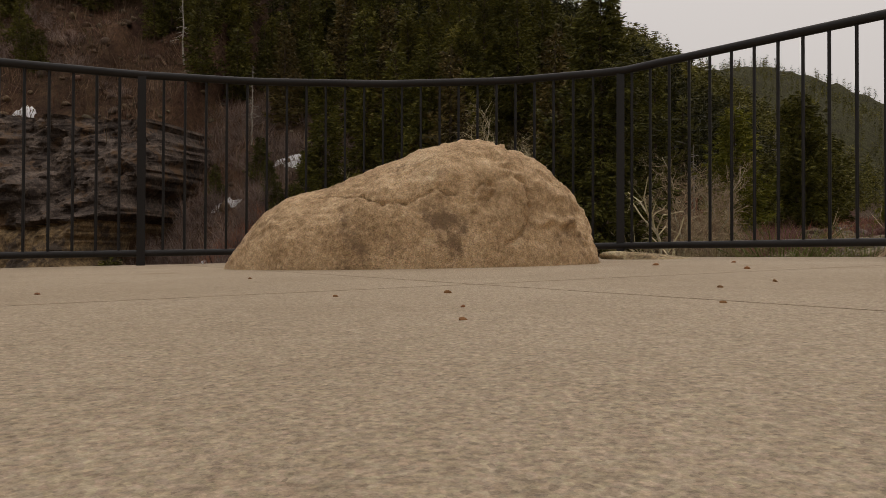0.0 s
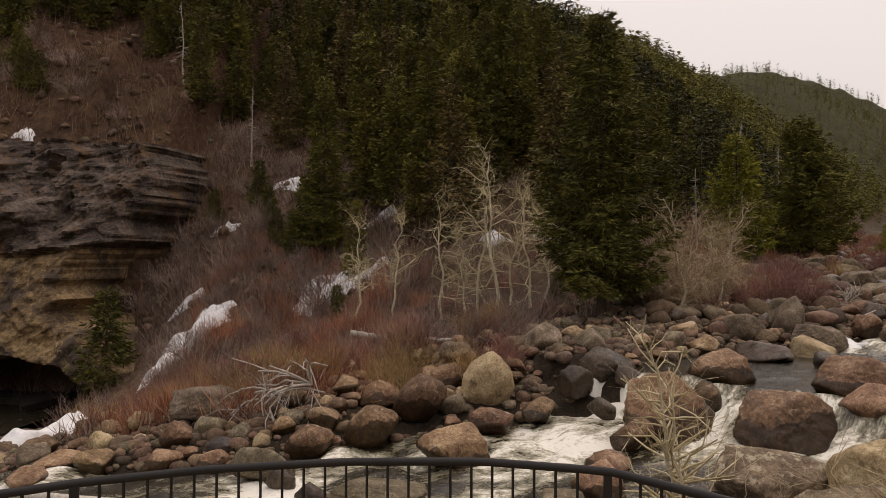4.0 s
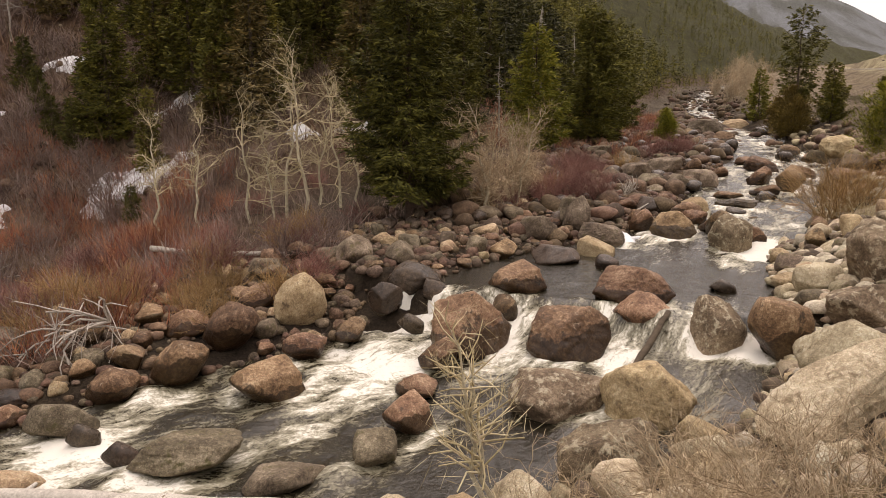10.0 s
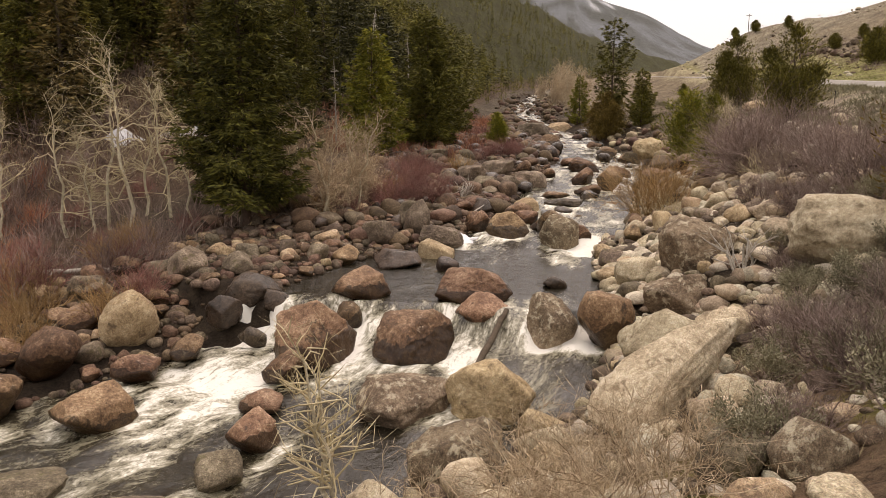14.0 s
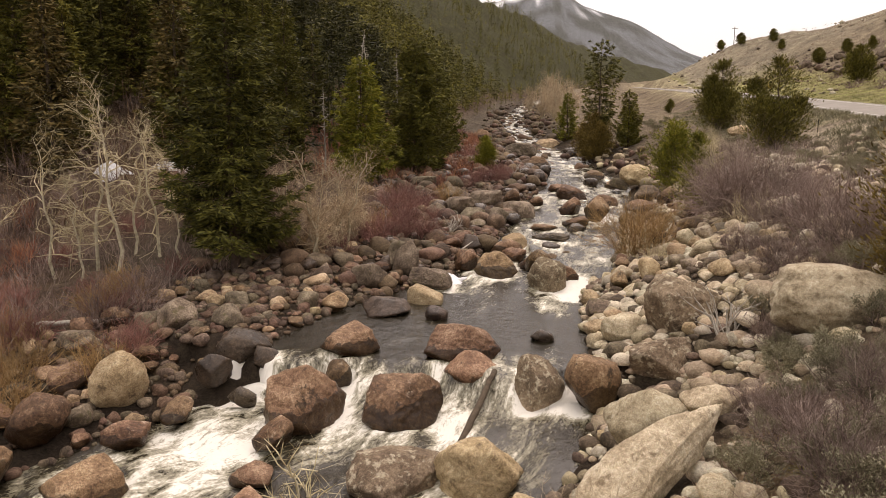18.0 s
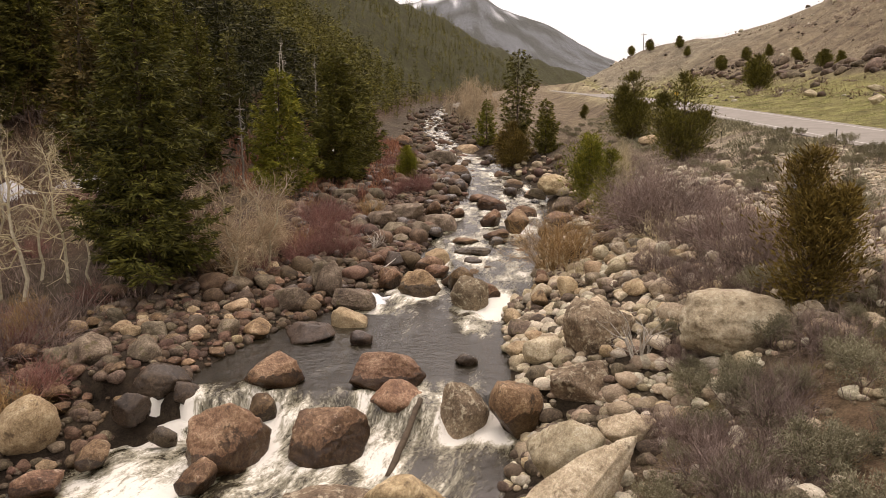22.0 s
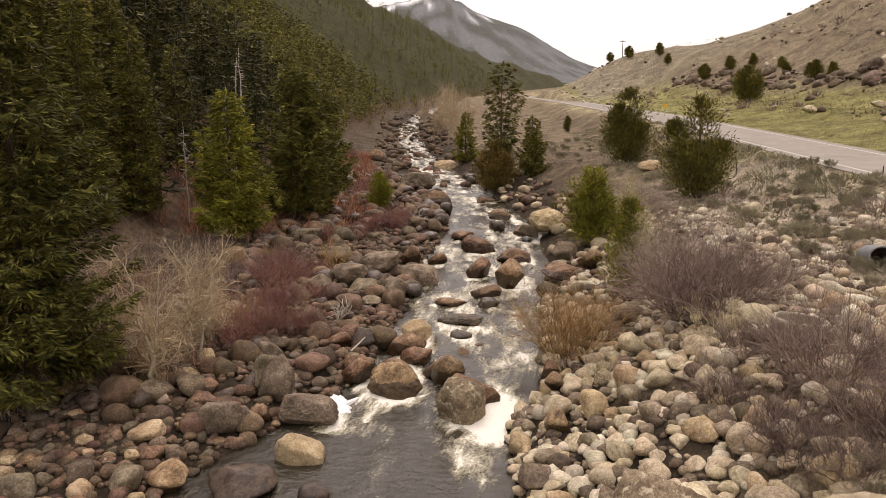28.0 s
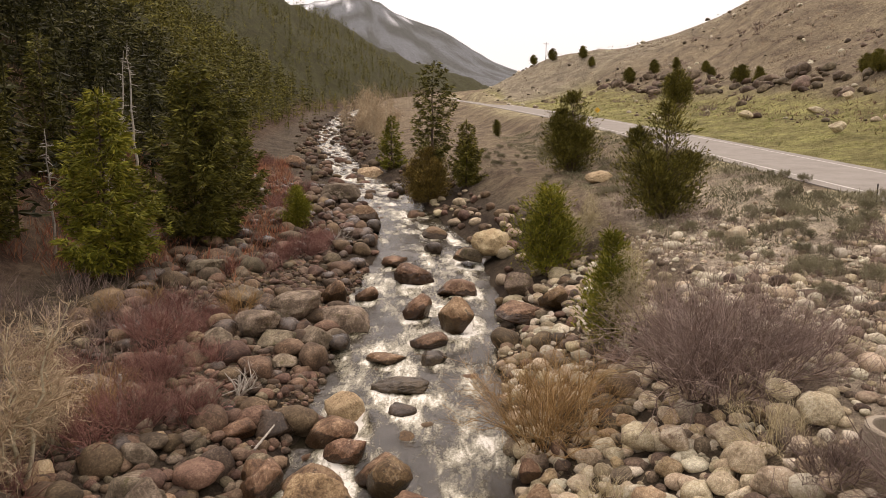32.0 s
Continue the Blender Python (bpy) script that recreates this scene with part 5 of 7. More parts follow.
# far bank: the great spruce, the pines behind it, the aspens
set_down(boughed("spruce", 16.4, 9.8, 1, NEEDLE, "tall dark green spruce at the foot of the wooded slope", 240, 0.11, 0.75, 0.36, 0.26, 0.30, 0.42, 12, 0.09, 0.5), 6.9, 38.2)
set_down(boughed("pine", 10.8, 8.4, 2, YELLOW_PINE, "yellow-green young pine beside the stream", 120, 0.06, 0.7, 0.05, 0.35, 0.36, 0.5, 14, 0.085), 22.0, 60.2)
set_down(boughed("pine", 12.8, 10.4, 3, PINE, "dark olive pine on the far bank", 150, 0.06, 0.6, 0.10, 0.3, 0.36, 0.55, 14, 0.09), 30.0, 66.5)
set_down(boughed("pine", 10.8, 7.6, 4, PINE, "dark olive pine on the far bank", 120, 0.06, 0.65, 0.12, 0.3, 0.36, 0.55, 12, 0.09), 39.4, 80.5)
# near bank: the tall open pine and the junipers below the road
set_down(boughed("pine", 15.2, 8.6, 5, PINE, "tall open-crowned pine on the stream bank", 52, 0.30, 0.36, 0.05, 0.35, 0.34, 0.55, 10, 0.09, 0.8), 63.3, 79.0)
set_down(boughed("pine", 7.4, 5.2, 6, JUNIPER, "small dark pine below the road", 70, 0.05, 0.7, 0.1, 0.3, 0.3, 0.45, 10, 0.1), 65.5, 75.5)
set_down(boughed("pine", 8.6, 5.4, 16, YELLOW_PINE, "green pine on the stream bank", 70, 0.05, 0.7, 0.1, 0.3, 0.3, 0.5, 10, 0.1), 79.5, 108.2)
set_down(juniper("juniper", 8.2, 8.6, 7, JUNIPER, "dark juniper on the slope below the road", 5, 34, 0.15, 0.40), 68.5, 62.8)
set_down(juniper("juniper", 7.4, 7.8, 8, JUNIPER, "dark twin-topped juniper below the road", 5, 34, 0.25, 0.36), 51.2, 41.2)
set_down(juniper("juniper", 5.8, 6.2, 9, YELLOW_PINE, "yellow-green juniper beside the stream", 4, 40, 0.12, 0.34), 43.3, 44.3)
set_down(juniper("juniper", 5.0, 3.3, 10, YELLOW_PINE, "slender green juniper among bare twigs", 3, 40, 0.2, 0.28), 34.3, 33.2)
set_down(juniper("juniper", 4.9, 4.0, 11, BRONZE, "olive juniper beside the boulders", 4, 46, 0.3, 0.24), 21.9, 12.7)
set_down(juniper("juniper", 3.7, 3.2, 12, YELLOW_PINE, "small round yellow-green juniper among the rocks", 4, 40, 0.1, 0.26), 40.2, 69.8)
set_down(juniper("juniper", 5.0, 3.0, 13, YELLOW_PINE, "slender green juniper beside the tall pine", 2, 34, 0.2, 0.34), 66.2, 76.0)
set_down(juniper("juniper", 6.4, 7.6, 14, BRONZE, "brownish juniper under the tall pine", 5, 34, 0.2, 0.40), 61.6, 77.8)
set_down(juniper("juniper", 5.4, 6.4, 15, JUNIPER, "dark bushy juniper under the tall pine", 4, 34, 0.2, 0.40), 65.2, 81.0)
set_down(juniper("juniper", 1.6, 1.6, 17, JUNIPER, "small dark juniper below the road", 2, 30, 0.1, 0.2), 106.0, 110.5)

repeat(bare_tree("aspen", 9.6, 20, WHITE_BARK, TAN_TWIG, "bare white-barked aspen on the far bank", many=0.5),
       [(1.4, 41.6, 0, 1.0), (-1.7, 43.0, 130, 0.78), (0.4, 42.8, 250, 0.88), (3.6, 43.2, 70, 0.8)], "aspens on the far bank")
repeat(bare_tree("aspen", 7.0, 21, WHITE_BARK, TAN_TWIG, "slender bare aspen on the far bank", many=0.5),
       [(-4.5, 42.5, 0, 0.9), (4.6, 42.0, 80, 0.85), (-0.4, 41.2, 170, 0.75), (-6.8, 44.0, 40, 0.95), (2.4, 44.6, 290, 1.0)], "aspens on the far bank")
repeat(bare_tree("alder", 6.2, 22, WHITE_BARK, BROWN_TWIG, "bare many-stemmed tan alder by the stream", 5, 0.6, 3, 0.5),
       [(11.3, 38.0, 0, 1.0), (13.2, 39.8, 100, 0.95), (10.0, 40.2, 200, 0.9), (14.6, 41.5, 310, 0.85), (118, 166, 0, 1.5), (124, 176, 50, 1.7), (131, 184, 90, 1.6), (112, 155, 140, 1.4), (136, 196, 190, 1.8), (127, 170, 230, 1.5), (119, 174, 20, 1.6), (142, 204, 70, 1.9), (108, 150, 310, 1.3), (150, 216, 0, 1.9), (146, 222, 110, 1.8), (101, 140, 80, 1.2)], "alders by the stream")

# shrubs, by kind
set_down(bush("willow_bush", 4.3, 5.6, 30, ORANGE_TWIG, "bare orange-tan willow bush at the water's edge", 150, 2, radius=0.02, kids=(3, 5)), 28.2, 31.3)
set_down(bush("shrub", 4.9, 7.2, 31, GREY_TWIG, "large bare grey-purple shrub", 250, 2, radius=0.024, upward=0.05, kids=(4, 6)), 31.2, 26.6)
near_red = bush("willow_bush", 1.9, 2.6, 32, RED_TWIG, "bare dark red willow bush on the far bank", 48, 2, radius=0.022, kids=(3, 5))
tan_bush = bush("willow_bush", 1.8, 2.4, 33, ORANGE_TWIG, "bare orange-tan willow bush on the far bank", 48, 2, radius=0.022, kids=(3, 5))
grey_bush = bush("shrub", 1.8, 2.4, 34, GREY_TWIG, "bare grey-brown shrub on the stream bank", 36, 2, radius=0.024, kids=(3, 4))
rb = random.Random(8)


def scatter(count, box, allow, gap=1.2, size=(0.7, 1.25)):
    """Random places in a box of s and n that pass a test."""
    out, tries = [], 0
    while len(out) < count and tries < count * 60:
        tries += 1
        x, y = to_xy(rb.uniform(*box[:2]), rb.uniform(*box[2:]))
        if allow(x, y) and all((x - p[0]) ** 2 + (y - p[1]) ** 2 > gap * gap for p in out):
            out.append((x, y, rb.uniform(0, 360), rb.uniform(*size)))
    return out


def shore(x, y):
    """Metres from the water's edge, negative on the far bank's side."""
    d, (zw, w) = nearest(STREAM, np.array([x]), np.array([y]))
    return float((abs(d[0]) - w[0]) * (1 if d[0] > 0 else -1)) if abs(d[0]) > w[0] else 0.0


def foot(x, y):
    return -float(nearest(FOOT, np.array([x]), np.array([y]))[0][0])


repeat(near_red, scatter(36, (10, 52, -40, -9), lambda x, y: shore(x, y) < -4.0 and foot(x, y) < 2, 1.3) + scatter(14, (44, 110, -16, -4), lambda x, y: -9 < shore(x, y) < -2.5, 1.6), "red willows on the far bank")
repeat(tan_bush, scatter(20, (8, 34, -34, -10), lambda x, y: -11 < shore(x, y) < -3.2 and x < 3, 1.3) + scatter(6, (30, 60, -14, -6), lambda x, y: shore(x, y) < -3.5, 1.8), "orange willows on the far bank")
repeat(grey_bush, scatter(30, (14, 60, -46, -14), lambda x, y: shore(x, y) < -7, 1.6, (0.8, 1.6)) + scatter(44, (12, 60, -66, -30), lambda x, y: 0 < foot(x, y) < 28 and x > -25, 1.7, (0.9, 1.9)) + scatter(20, (0, 40, -90, -40), lambda x, y: 14 < foot(x, y) < 40 and x < -24, 2.0, (0.8, 1.6)) + scatter(12, (22, 80, 6, 26), lambda x, y: shore(x, y) > 4.5, 1.8, (0.5, 1.1)), "grey shrubs on the banks")
sage = sagebrush("sagebrush", 0.55, 1.0, 40, "low grey-green sagebrush on the dry bank", SAGE, 4200)
repeat(sage, scatter(70, (7, 24, 1.5, 14), lambda x, y: shore(x, y) > 4.6 and (y < 13 or x > 16) and x > 8, 0.7, (0.9, 1.9)) + scatter(90, (34, 130, 18, 31), lambda x, y: shore(x, y) > 9, 1.1, (0.8, 1.6)) + scatter(60, (32, 60, 19, 29), lambda x, y: shore(x, y) > 10, 0.9, (0.8, 1.7)), "sagebrush on the near bank")

# the woods on the far slope, too many to count
def far_conifer(seed, levels=13, per=6, fill=3, spread=0.30, blade=0.1):
    rng = np.random.default_rng(seed)
    s = Shape()
    s.tube([(0, 0, -0.03), (0, 0, 0.95)], [0.014, 0.002], 4)
    for lev in range(levels):
        k = 0.1 + 0.88 * (lev + rng.random()) / levels
        r = spread / 2 * (1 - k) ** 0.8 * rng.uniform(0.7, 1.1) + 0.012
        n = max(3, int(per * (1.2 - k * 0.5)))
        ang = rng.random(n) * 2 * math.pi
        out = np.stack([np.cos(ang), np.sin(ang), np.full(n, -0.15)], -1)
        for f in np.linspace(0.25, 1.0, fill):
            p = out * r * (f - 0.25) * rng.uniform(0.6, 1.2, (n, 1)) + [0, 0, k]
            s.sprays(p, out + rng.normal(0, 0.45, (n, 3)), blade * rng.uniform(0.7, 1.3, n), blade * 0.13, rng)
    return np.concatenate(s.v), np.concatenate(s.q)


def woods(name, label, mat, count, seed, where, kinds=4, height=(8, 15), detail=(13, 6, 3)):
    rng = np.random.default_rng(seed)
    forms = [far_conifer(seed * 10 + k, *detail, rng.uniform(0.26, 0.42), 0.07 if detail[0] > 12 else 0.13) for k in range(kinds)]
    s = Shape()
    x, y = where(rng, count)
    z = ground(x, y)
    for k in range(len(x)):
        v, q = forms[rng.integers(kinds)]
        h, a, w = rng.uniform(*height), rng.random() * 6.28, rng.uniform(0.8, 1.2)
        rot = np.array([[math.cos(a) * w, -math.sin(a) * w, 0], [math.sin(a) * w, math.cos(a) * w, 0], [0, 0, 1]])
        s.add((v @ rot.T) * h + [x[k], y[k], z[k] - 0.1], q)
    return tagged(part(name, s.mesh(name, mat, False)), label, "forest", kind="stuff")


def on_slope(rng, count, s_range, up_range, keep):
    xs, ys = [], []
    while len(xs) < count:
        s = rng.uniform(*s_range, 4000)
        n = -rng.random(4000) ** 1.0 * 420 - 5 + np.where(s > 330, (s - 330) * 0.45, 0)
        x, y = to_xy(s, n)
        up = -nearest(FOOT, x, y)[0]
        ok = (up > up_range[0]) & (up < up_range[1]) & keep(x, y, up, rng)
        xs += list(x[ok])
        ys += list(y[ok])
    return np.array(xs[:count]), np.array(ys[:count])


def near_woods(rng, count):
    # thin on the scree over the cliff, dense further along
    return on_slope(rng, count, (-20, 85), (3, 75), lambda x, y, up, r: r.random(len(x)) < np.where(x < -22, 0.4, np.where(x < -8, 0.75, 0.9)) * np.where((x < -10) & (up < 24 - 0.7 * (x + 22)), 0.04, 1) * np.where(fbm(x / 15, y / 15, 3, 55) > -0.35, 1, 0.2))


slope_kinds = [(WOODS[1], 0.9, 0.24, "olive-green spruce on the wooded slope"), (WOODS[1], 0.75, 0.12, "olive-green fir on the wooded slope"), (PINE, 0.6, 0.05, "olive pine on the wooded slope"),
               (WOODS[0], 0.85, 0.2, "dark green fir on the wooded slope"), (WOODS[2], 0.8, 0.15, "brownish half-dead fir on the wooded slope")]
spots = np.stack(near_woods(np.random.default_rng(33), 190), -1)
spots = spots[[foot(*p) > 4 for p in spots]]
for k, (mat, form, droop, words) in enumerate(slope_kinds):
    own = [(p[0], p[1], rb.uniform(0, 360), rb.uniform(0.55, 1.35)) for p in spots[k::len(slope_kinds)]]
    repeat(boughed("conifer", 10.0, 4.8, 200 + k, mat, words, 120, 0.06, form, droop + 0.1, 0.2, 0.34, 0.42, 7, 0.12), own, "conifers on the wooded slope")
for k, (count, words) in enumerate(((1050, "dark conifers"), (800, "olive-green conifers"))):
    woods("far_woods", "distant forest of " + words + " on the mountainside", WOODS[k], count, 4 + 10 * k, lambda rng, c: on_slope(rng, c, (-60, 330), (50, 260), lambda x, y, up, r: r.random(len(x)) < np.where(x < -25, 0.5, 0.9)), 4, (8, 14), (9, 5, 2))
    # the nearer valley trees use the needles with shade painted in
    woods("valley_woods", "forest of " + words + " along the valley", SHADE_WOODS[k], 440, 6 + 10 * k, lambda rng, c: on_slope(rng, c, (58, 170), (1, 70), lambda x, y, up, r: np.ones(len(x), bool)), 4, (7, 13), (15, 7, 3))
    woods("valley_woods", "forest of " + words + " further along the valley", WOODS[k], 420, 7 + 10 * k, lambda rng, c: on_slope(rng, c, (150, 340), (1, 100), lambda x, y, up, r: np.ones(len(x), bool)), 4, (7, 12), (9, 5, 2))
    woods("distant_woods", "forest of " + words + " at the valley's bend", WOODS[k], count + 350, 5 + 10 * k, lambda rng, c: on_slope(rng, c, (240, 640), (-4, 240), lambda x, y, up, r: up > np.where(x < 60, 30, -4)), 4, (3.5, 8), (7, 4, 2))
spots = np.stack(on_slope(np.random.default_rng(34), 110, (-25, 60), (18, 70), lambda x, y, up, r: x < -12), -1)
for k, (mat, words) in enumerate(((WOODS[0], "dark green fir high on the wooded slope"), (WOODS[2], "brownish fir high on the wooded slope"))):
    repeat(boughed("conifer", 10.0, 4.8, 220 + k, mat, words, 110, 0.05, 0.8, 0.25, 0.2, 0.36, 0.45, 6, 0.12), [(p[0], p[1], rb.uniform(0, 360), rb.uniform(0.6, 1.3)) for p in spots[k::2]], "conifers on the wooded slope")
repeat(boughed("fir", 9.0, 5.2, 230, WOODS[0], "dark fir on the scree over the cliff", 110, 0.04, 0.8, 0.2, 0.2, 0.36, 0.5, 6, 0.12),
       [(-53, 80, 0, 1.1), (-50, 86, 40, 1.2), (-46, 85, 80, 1.0), (-43, 88, 120, 1.2), (-38, 86, 160, 1.1), (-35, 81, 200, 1.0), (-31, 80, 240, 1.1), (-29, 85, 280, 1.2), (-45.5, 70.5, 20, 0.6), (-43.5, 69.5, 60, 0.5), (-48, 73, 100, 0.6), (-56, 84, 140, 1.2), (-48, 90, 180, 1.2), (-40, 92, 220, 1.2), (-33, 90, 260, 1.1), (-26.5, 79, 300, 0.9), (-60, 88, 10, 1.1), (-36, 94, 50, 1.2), (-54, 92, 90, 1.2)], "firs over the cliff")
# small firs among the brush at the slope's foot
repeat(boughed("fir", 5.4, 3.8, 90, NEEDLE, "young dark green fir at the slope's foot", 100, 0.03, 0.8, 0.2, 0.2, 0.3, 0.36, 8, 0.1), [(-14.0, 60.0, 0, 1.0), (-26.6, 51.0, 60, 1.35), (-23.5, 64.0, 0, 0.6), (-19.5, 64.5, 50, 0.8), (-17.6, 61.0, 120, 0.65), (-14.6, 58.2, 200, 0.7), (-16.2, 58.8, 250, 0.6), (5.5, 45.5, 30, 0.35), (-9.6, 50.6, 80, 0.5)], "young firs")
repeat(boughed("spruce", 14.5, 5.8, 91, PINE, "tall olive-green spruce on the wooded slope", 190, 0.05, 0.75, 0.3, 0.25, 0.3, 0.42, 9, 0.1), [(-12.3, 58.8, 0, 1.0), (-3.3, 56.2, 90, 1.05), (-0.5, 58.0, 200, 0.9), (12.0, 58.0, 300, 1.0), (16.5, 64.0, 30, 0.95), (8.5, 54.5, 140, 0.85), (4.0, 61.5, 20, 1.05), (1.2, 62.5, 100, 0.95), (6.6, 66.0, 160, 1.1), (-1.2, 64.5, 220, 0.95), (10.4, 68.0, 280, 1.0), (3.0, 69.0, 330, 1.1)], "spruces at the slope's foot")


# ---- the cliff with its cave, snow, dead wood ----
def cliff():
    """A limestone wall: a dark broken band that juts out over a yellow, water-stained wall, and the cave's arch at the foot."""
    nx, nz = 300, 170
    x = np.linspace(-72, -19.0, nx)[:, None] + np.zeros((1, nz))
    z = np.linspace(-14.0, 12.5, nz)[None, :] + np.zeros((nx, 1))
    bed = z + 0.05 * (x + 34) * -1.0 + 0.7 * fbm(x / 8, z / 8, 3, 61)
    out = np.interp(bed, [-14, -6, -4.6, -1.0, -0.6, 1.6, 2.3, 2.7, 3.4, 3.8, 5.6, 6.0, 8.4, 8.9, 12.5], [49.5, 50.9, 51.3, 52.2, 52.3, 52.9, 53.3, 52.0, 52.2, 52.5, 53.7, 54.0, 56.2, 56.8, 61.0])
    out = out + 0.42 * np.clip(x + 36, 0, 20) * step(bed, 2.0, 4.0)
    # broken blocks along the beds, of uneven height and length
    tier = np.floor(bed / 0.85 + 1.6 * fbm(x / 4.0, z / 6, 3, 62))
    cell = np.floor(x / 1.7 + 2.0 * lattice(tier, tier * 0, 5) + 0.5 * fbm(x / 2.0, z / 1.0, 2, 67))
    block = lattice(tier, cell, 63) - 0.5
    rock_band = step(bed, 1.9, 2.6)
    y = out + block * (0.12 + 0.10 * rock_band) + (0.5 + 1.1 * rock_band) * fbm(x / 3.0, z / 2.8, 5, 64) + 0.55 * rock_band * np.abs(fbm(x / 1.1, z / 1.2, 4, 69)) + 0.25 * fbm(x * 1.6, z * 1.6, 3, 68)
    turn_in = np.interp(bed, [-7.0, -4.8, -3.0, 1.5, 3.0, 9.0], [-25.6, -26.6, -30.4, -31.0, -28.2, -27.4]) + 1.3 * fbm(z / 2.0, z * 0, 4, 66)
    y = y + 12.0 * step(x, turn_in - 1.0, turn_in + 3.5)
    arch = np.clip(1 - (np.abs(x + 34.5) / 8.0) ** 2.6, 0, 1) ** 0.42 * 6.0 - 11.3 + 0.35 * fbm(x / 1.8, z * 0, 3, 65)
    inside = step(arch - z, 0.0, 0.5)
    # the cave runs back, with a lower rock step at one side
    y = y + inside * (9.0 + 3.0 * step(x, -33, -36)) - 7.5 * step(x, -31.8, -33.6) * step(-8.6 - z, 0.0, 0.4) * inside * step(x, -41, -38)
    k, j = np.meshgrid(np.arange(nx - 1), np.arange(nz - 1), indexing="ij")
    q = np.stack([k * nz + j, (k + 1) * nz + j, (k + 1) * nz + j + 1, k * nz + j + 1], -1).reshape(-1, 4)
    upper = surface("grey_broken_limestone", [(0.018, 0.013, 0.011), (0.060, 0.043, 0.034), (0.19, 0.145, 0.115)], 0.5, 0.95, 1.0, 3.2, 0.0, grain=0.55, patches=(0.12, 0.070, 0.038, 0.42, 0.4))
    lower = surface("yellow_stained_limestone", [(0.07, 0.05, 0.035), (0.21, 0.14, 0.075), (0.42, 0.29, 0.15)], 0.4, 0.95, 1.0, 3.2, 0.0, grain=0.5, patches=(0.075, 0.055, 0.042, 0.52, 0.35))
    # near-black: the cave's shade is put into the rock colour
    hollow = surface("cave_shade_rock", [(0.012, 0.009, 0.008), (0.03, 0.023, 0.018)], 0.6, 0.95, 0.8, 4, 0.0)
    me = mesh_of("cliff", np.stack([x, y, z], -1).reshape(-1, 3), q, upper, False)
    me.materials.append(lower)
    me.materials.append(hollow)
    # faces inside the arch take the painted shade, the rest their limestone
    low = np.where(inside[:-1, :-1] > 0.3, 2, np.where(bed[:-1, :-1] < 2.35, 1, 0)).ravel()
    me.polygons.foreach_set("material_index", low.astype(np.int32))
    tagged(part("cliff", me), "grey and yellow bedded limestone cliff with a dark cave", "cliff", kind="structure")


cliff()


def snow_patch(x, y, a, b, turn, seed, thick=None):
    """A patch of old snow, draped over the ground with a ragged edge."""
    thick = 0.2 + 0.4 * b if thick is None else thick
    r = np.linspace(0, 1, 14)[:, None]
    t = np.linspace(0, 2 * math.pi, 60, endpoint=False)[None, :]
    edge = 1 + 0.5 * fbm(np.cos(t) * 2.2 + seed, np.sin(t) * 2.2, 5, seed)
    u, v = a * r * np.cos(t) * edge, b * r * np.sin(t) * edge
    c, s = math.cos(radians(turn)), math.sin(radians(turn))
    px, py = x + u * c - v * s, y + u * s + v * c
    pz = ground(px, py) + (0.12 + thick * (1 - r ** 3)) * (0.8 + 0.5 * fbm(px / 1.1, py / 1.1, 3, 70)) - 0.1 * r ** 6
    n = 60
    k, j = np.meshgrid(np.arange(13), np.arange(n), indexing="ij")
    q = np.stack([k * n + j, (k + 1) * n + j, (k + 1) * n + (j + 1) % n, k * n + (j + 1) % n], -1).reshape(-1, 4)
    me = mesh_of("snow_patch", np.stack([px, py, pz], -1).reshape(-1, 3), q, SNOW)
    return tagged(part("snow_patch", me), "patch of old white snow on the brown slope", "snow", "snow patches on the far bank")


for k, (x, y, a, b, turn) in enumerate([(-21.9, 48.6, 1.5, 0.7, 75), (-21.2, 50.6, 1.9, 1.2, 60), (-19.9, 52.0, 2.2, 1.3, 20), (-18.6, 51.6, 1.5, 0.8, 20), (-22.2, 55.7, 1.3, 0.5, 10), (-12.0, 53.4, 1.9, 1.1, 60), (-10.5, 55.0, 2.0, 1.2, 20), (-8.4, 54.4, 2.0, 0.9, -20),
                                        (-16.9, 26.3, 1.6, 0.6, 55), (-16.5, 29.0, 1.6, 0.7, 75), (-17.0, 33.6, 1.5, 0.5, 85), (-18.1, 41.0, 1.8, 0.7, 100), (-16.7, 66.5, 1.6, 0.7, 20), (-22.0, 63.1, 1.4, 0.5, 0), (-7.3, 61.7, 2.1, 0.8, 5), (1.6, 53.2, 1.0, 0.5, 0), (6.7, 54.7, 2.0, 0.5, 10),
                                        (43.2, 93.2, 3.4, 0.7, 20), (-42.4, 65.6, 0.9, 0.7, 0), (31.0, 80.0, 3.0, 0.6, 40)]):
    snow_patch(x, y, a, b, turn, k + 3)
floe = tagged(snow_patch(17.5, 33.9, 1.0, 0.55, 15, 25, 0.1), "flat patch of white ice at the pool's edge", "ice")
floe.location.z = water_at(17.5, 33.9)[0] - ground_at(17.5, 33.9)


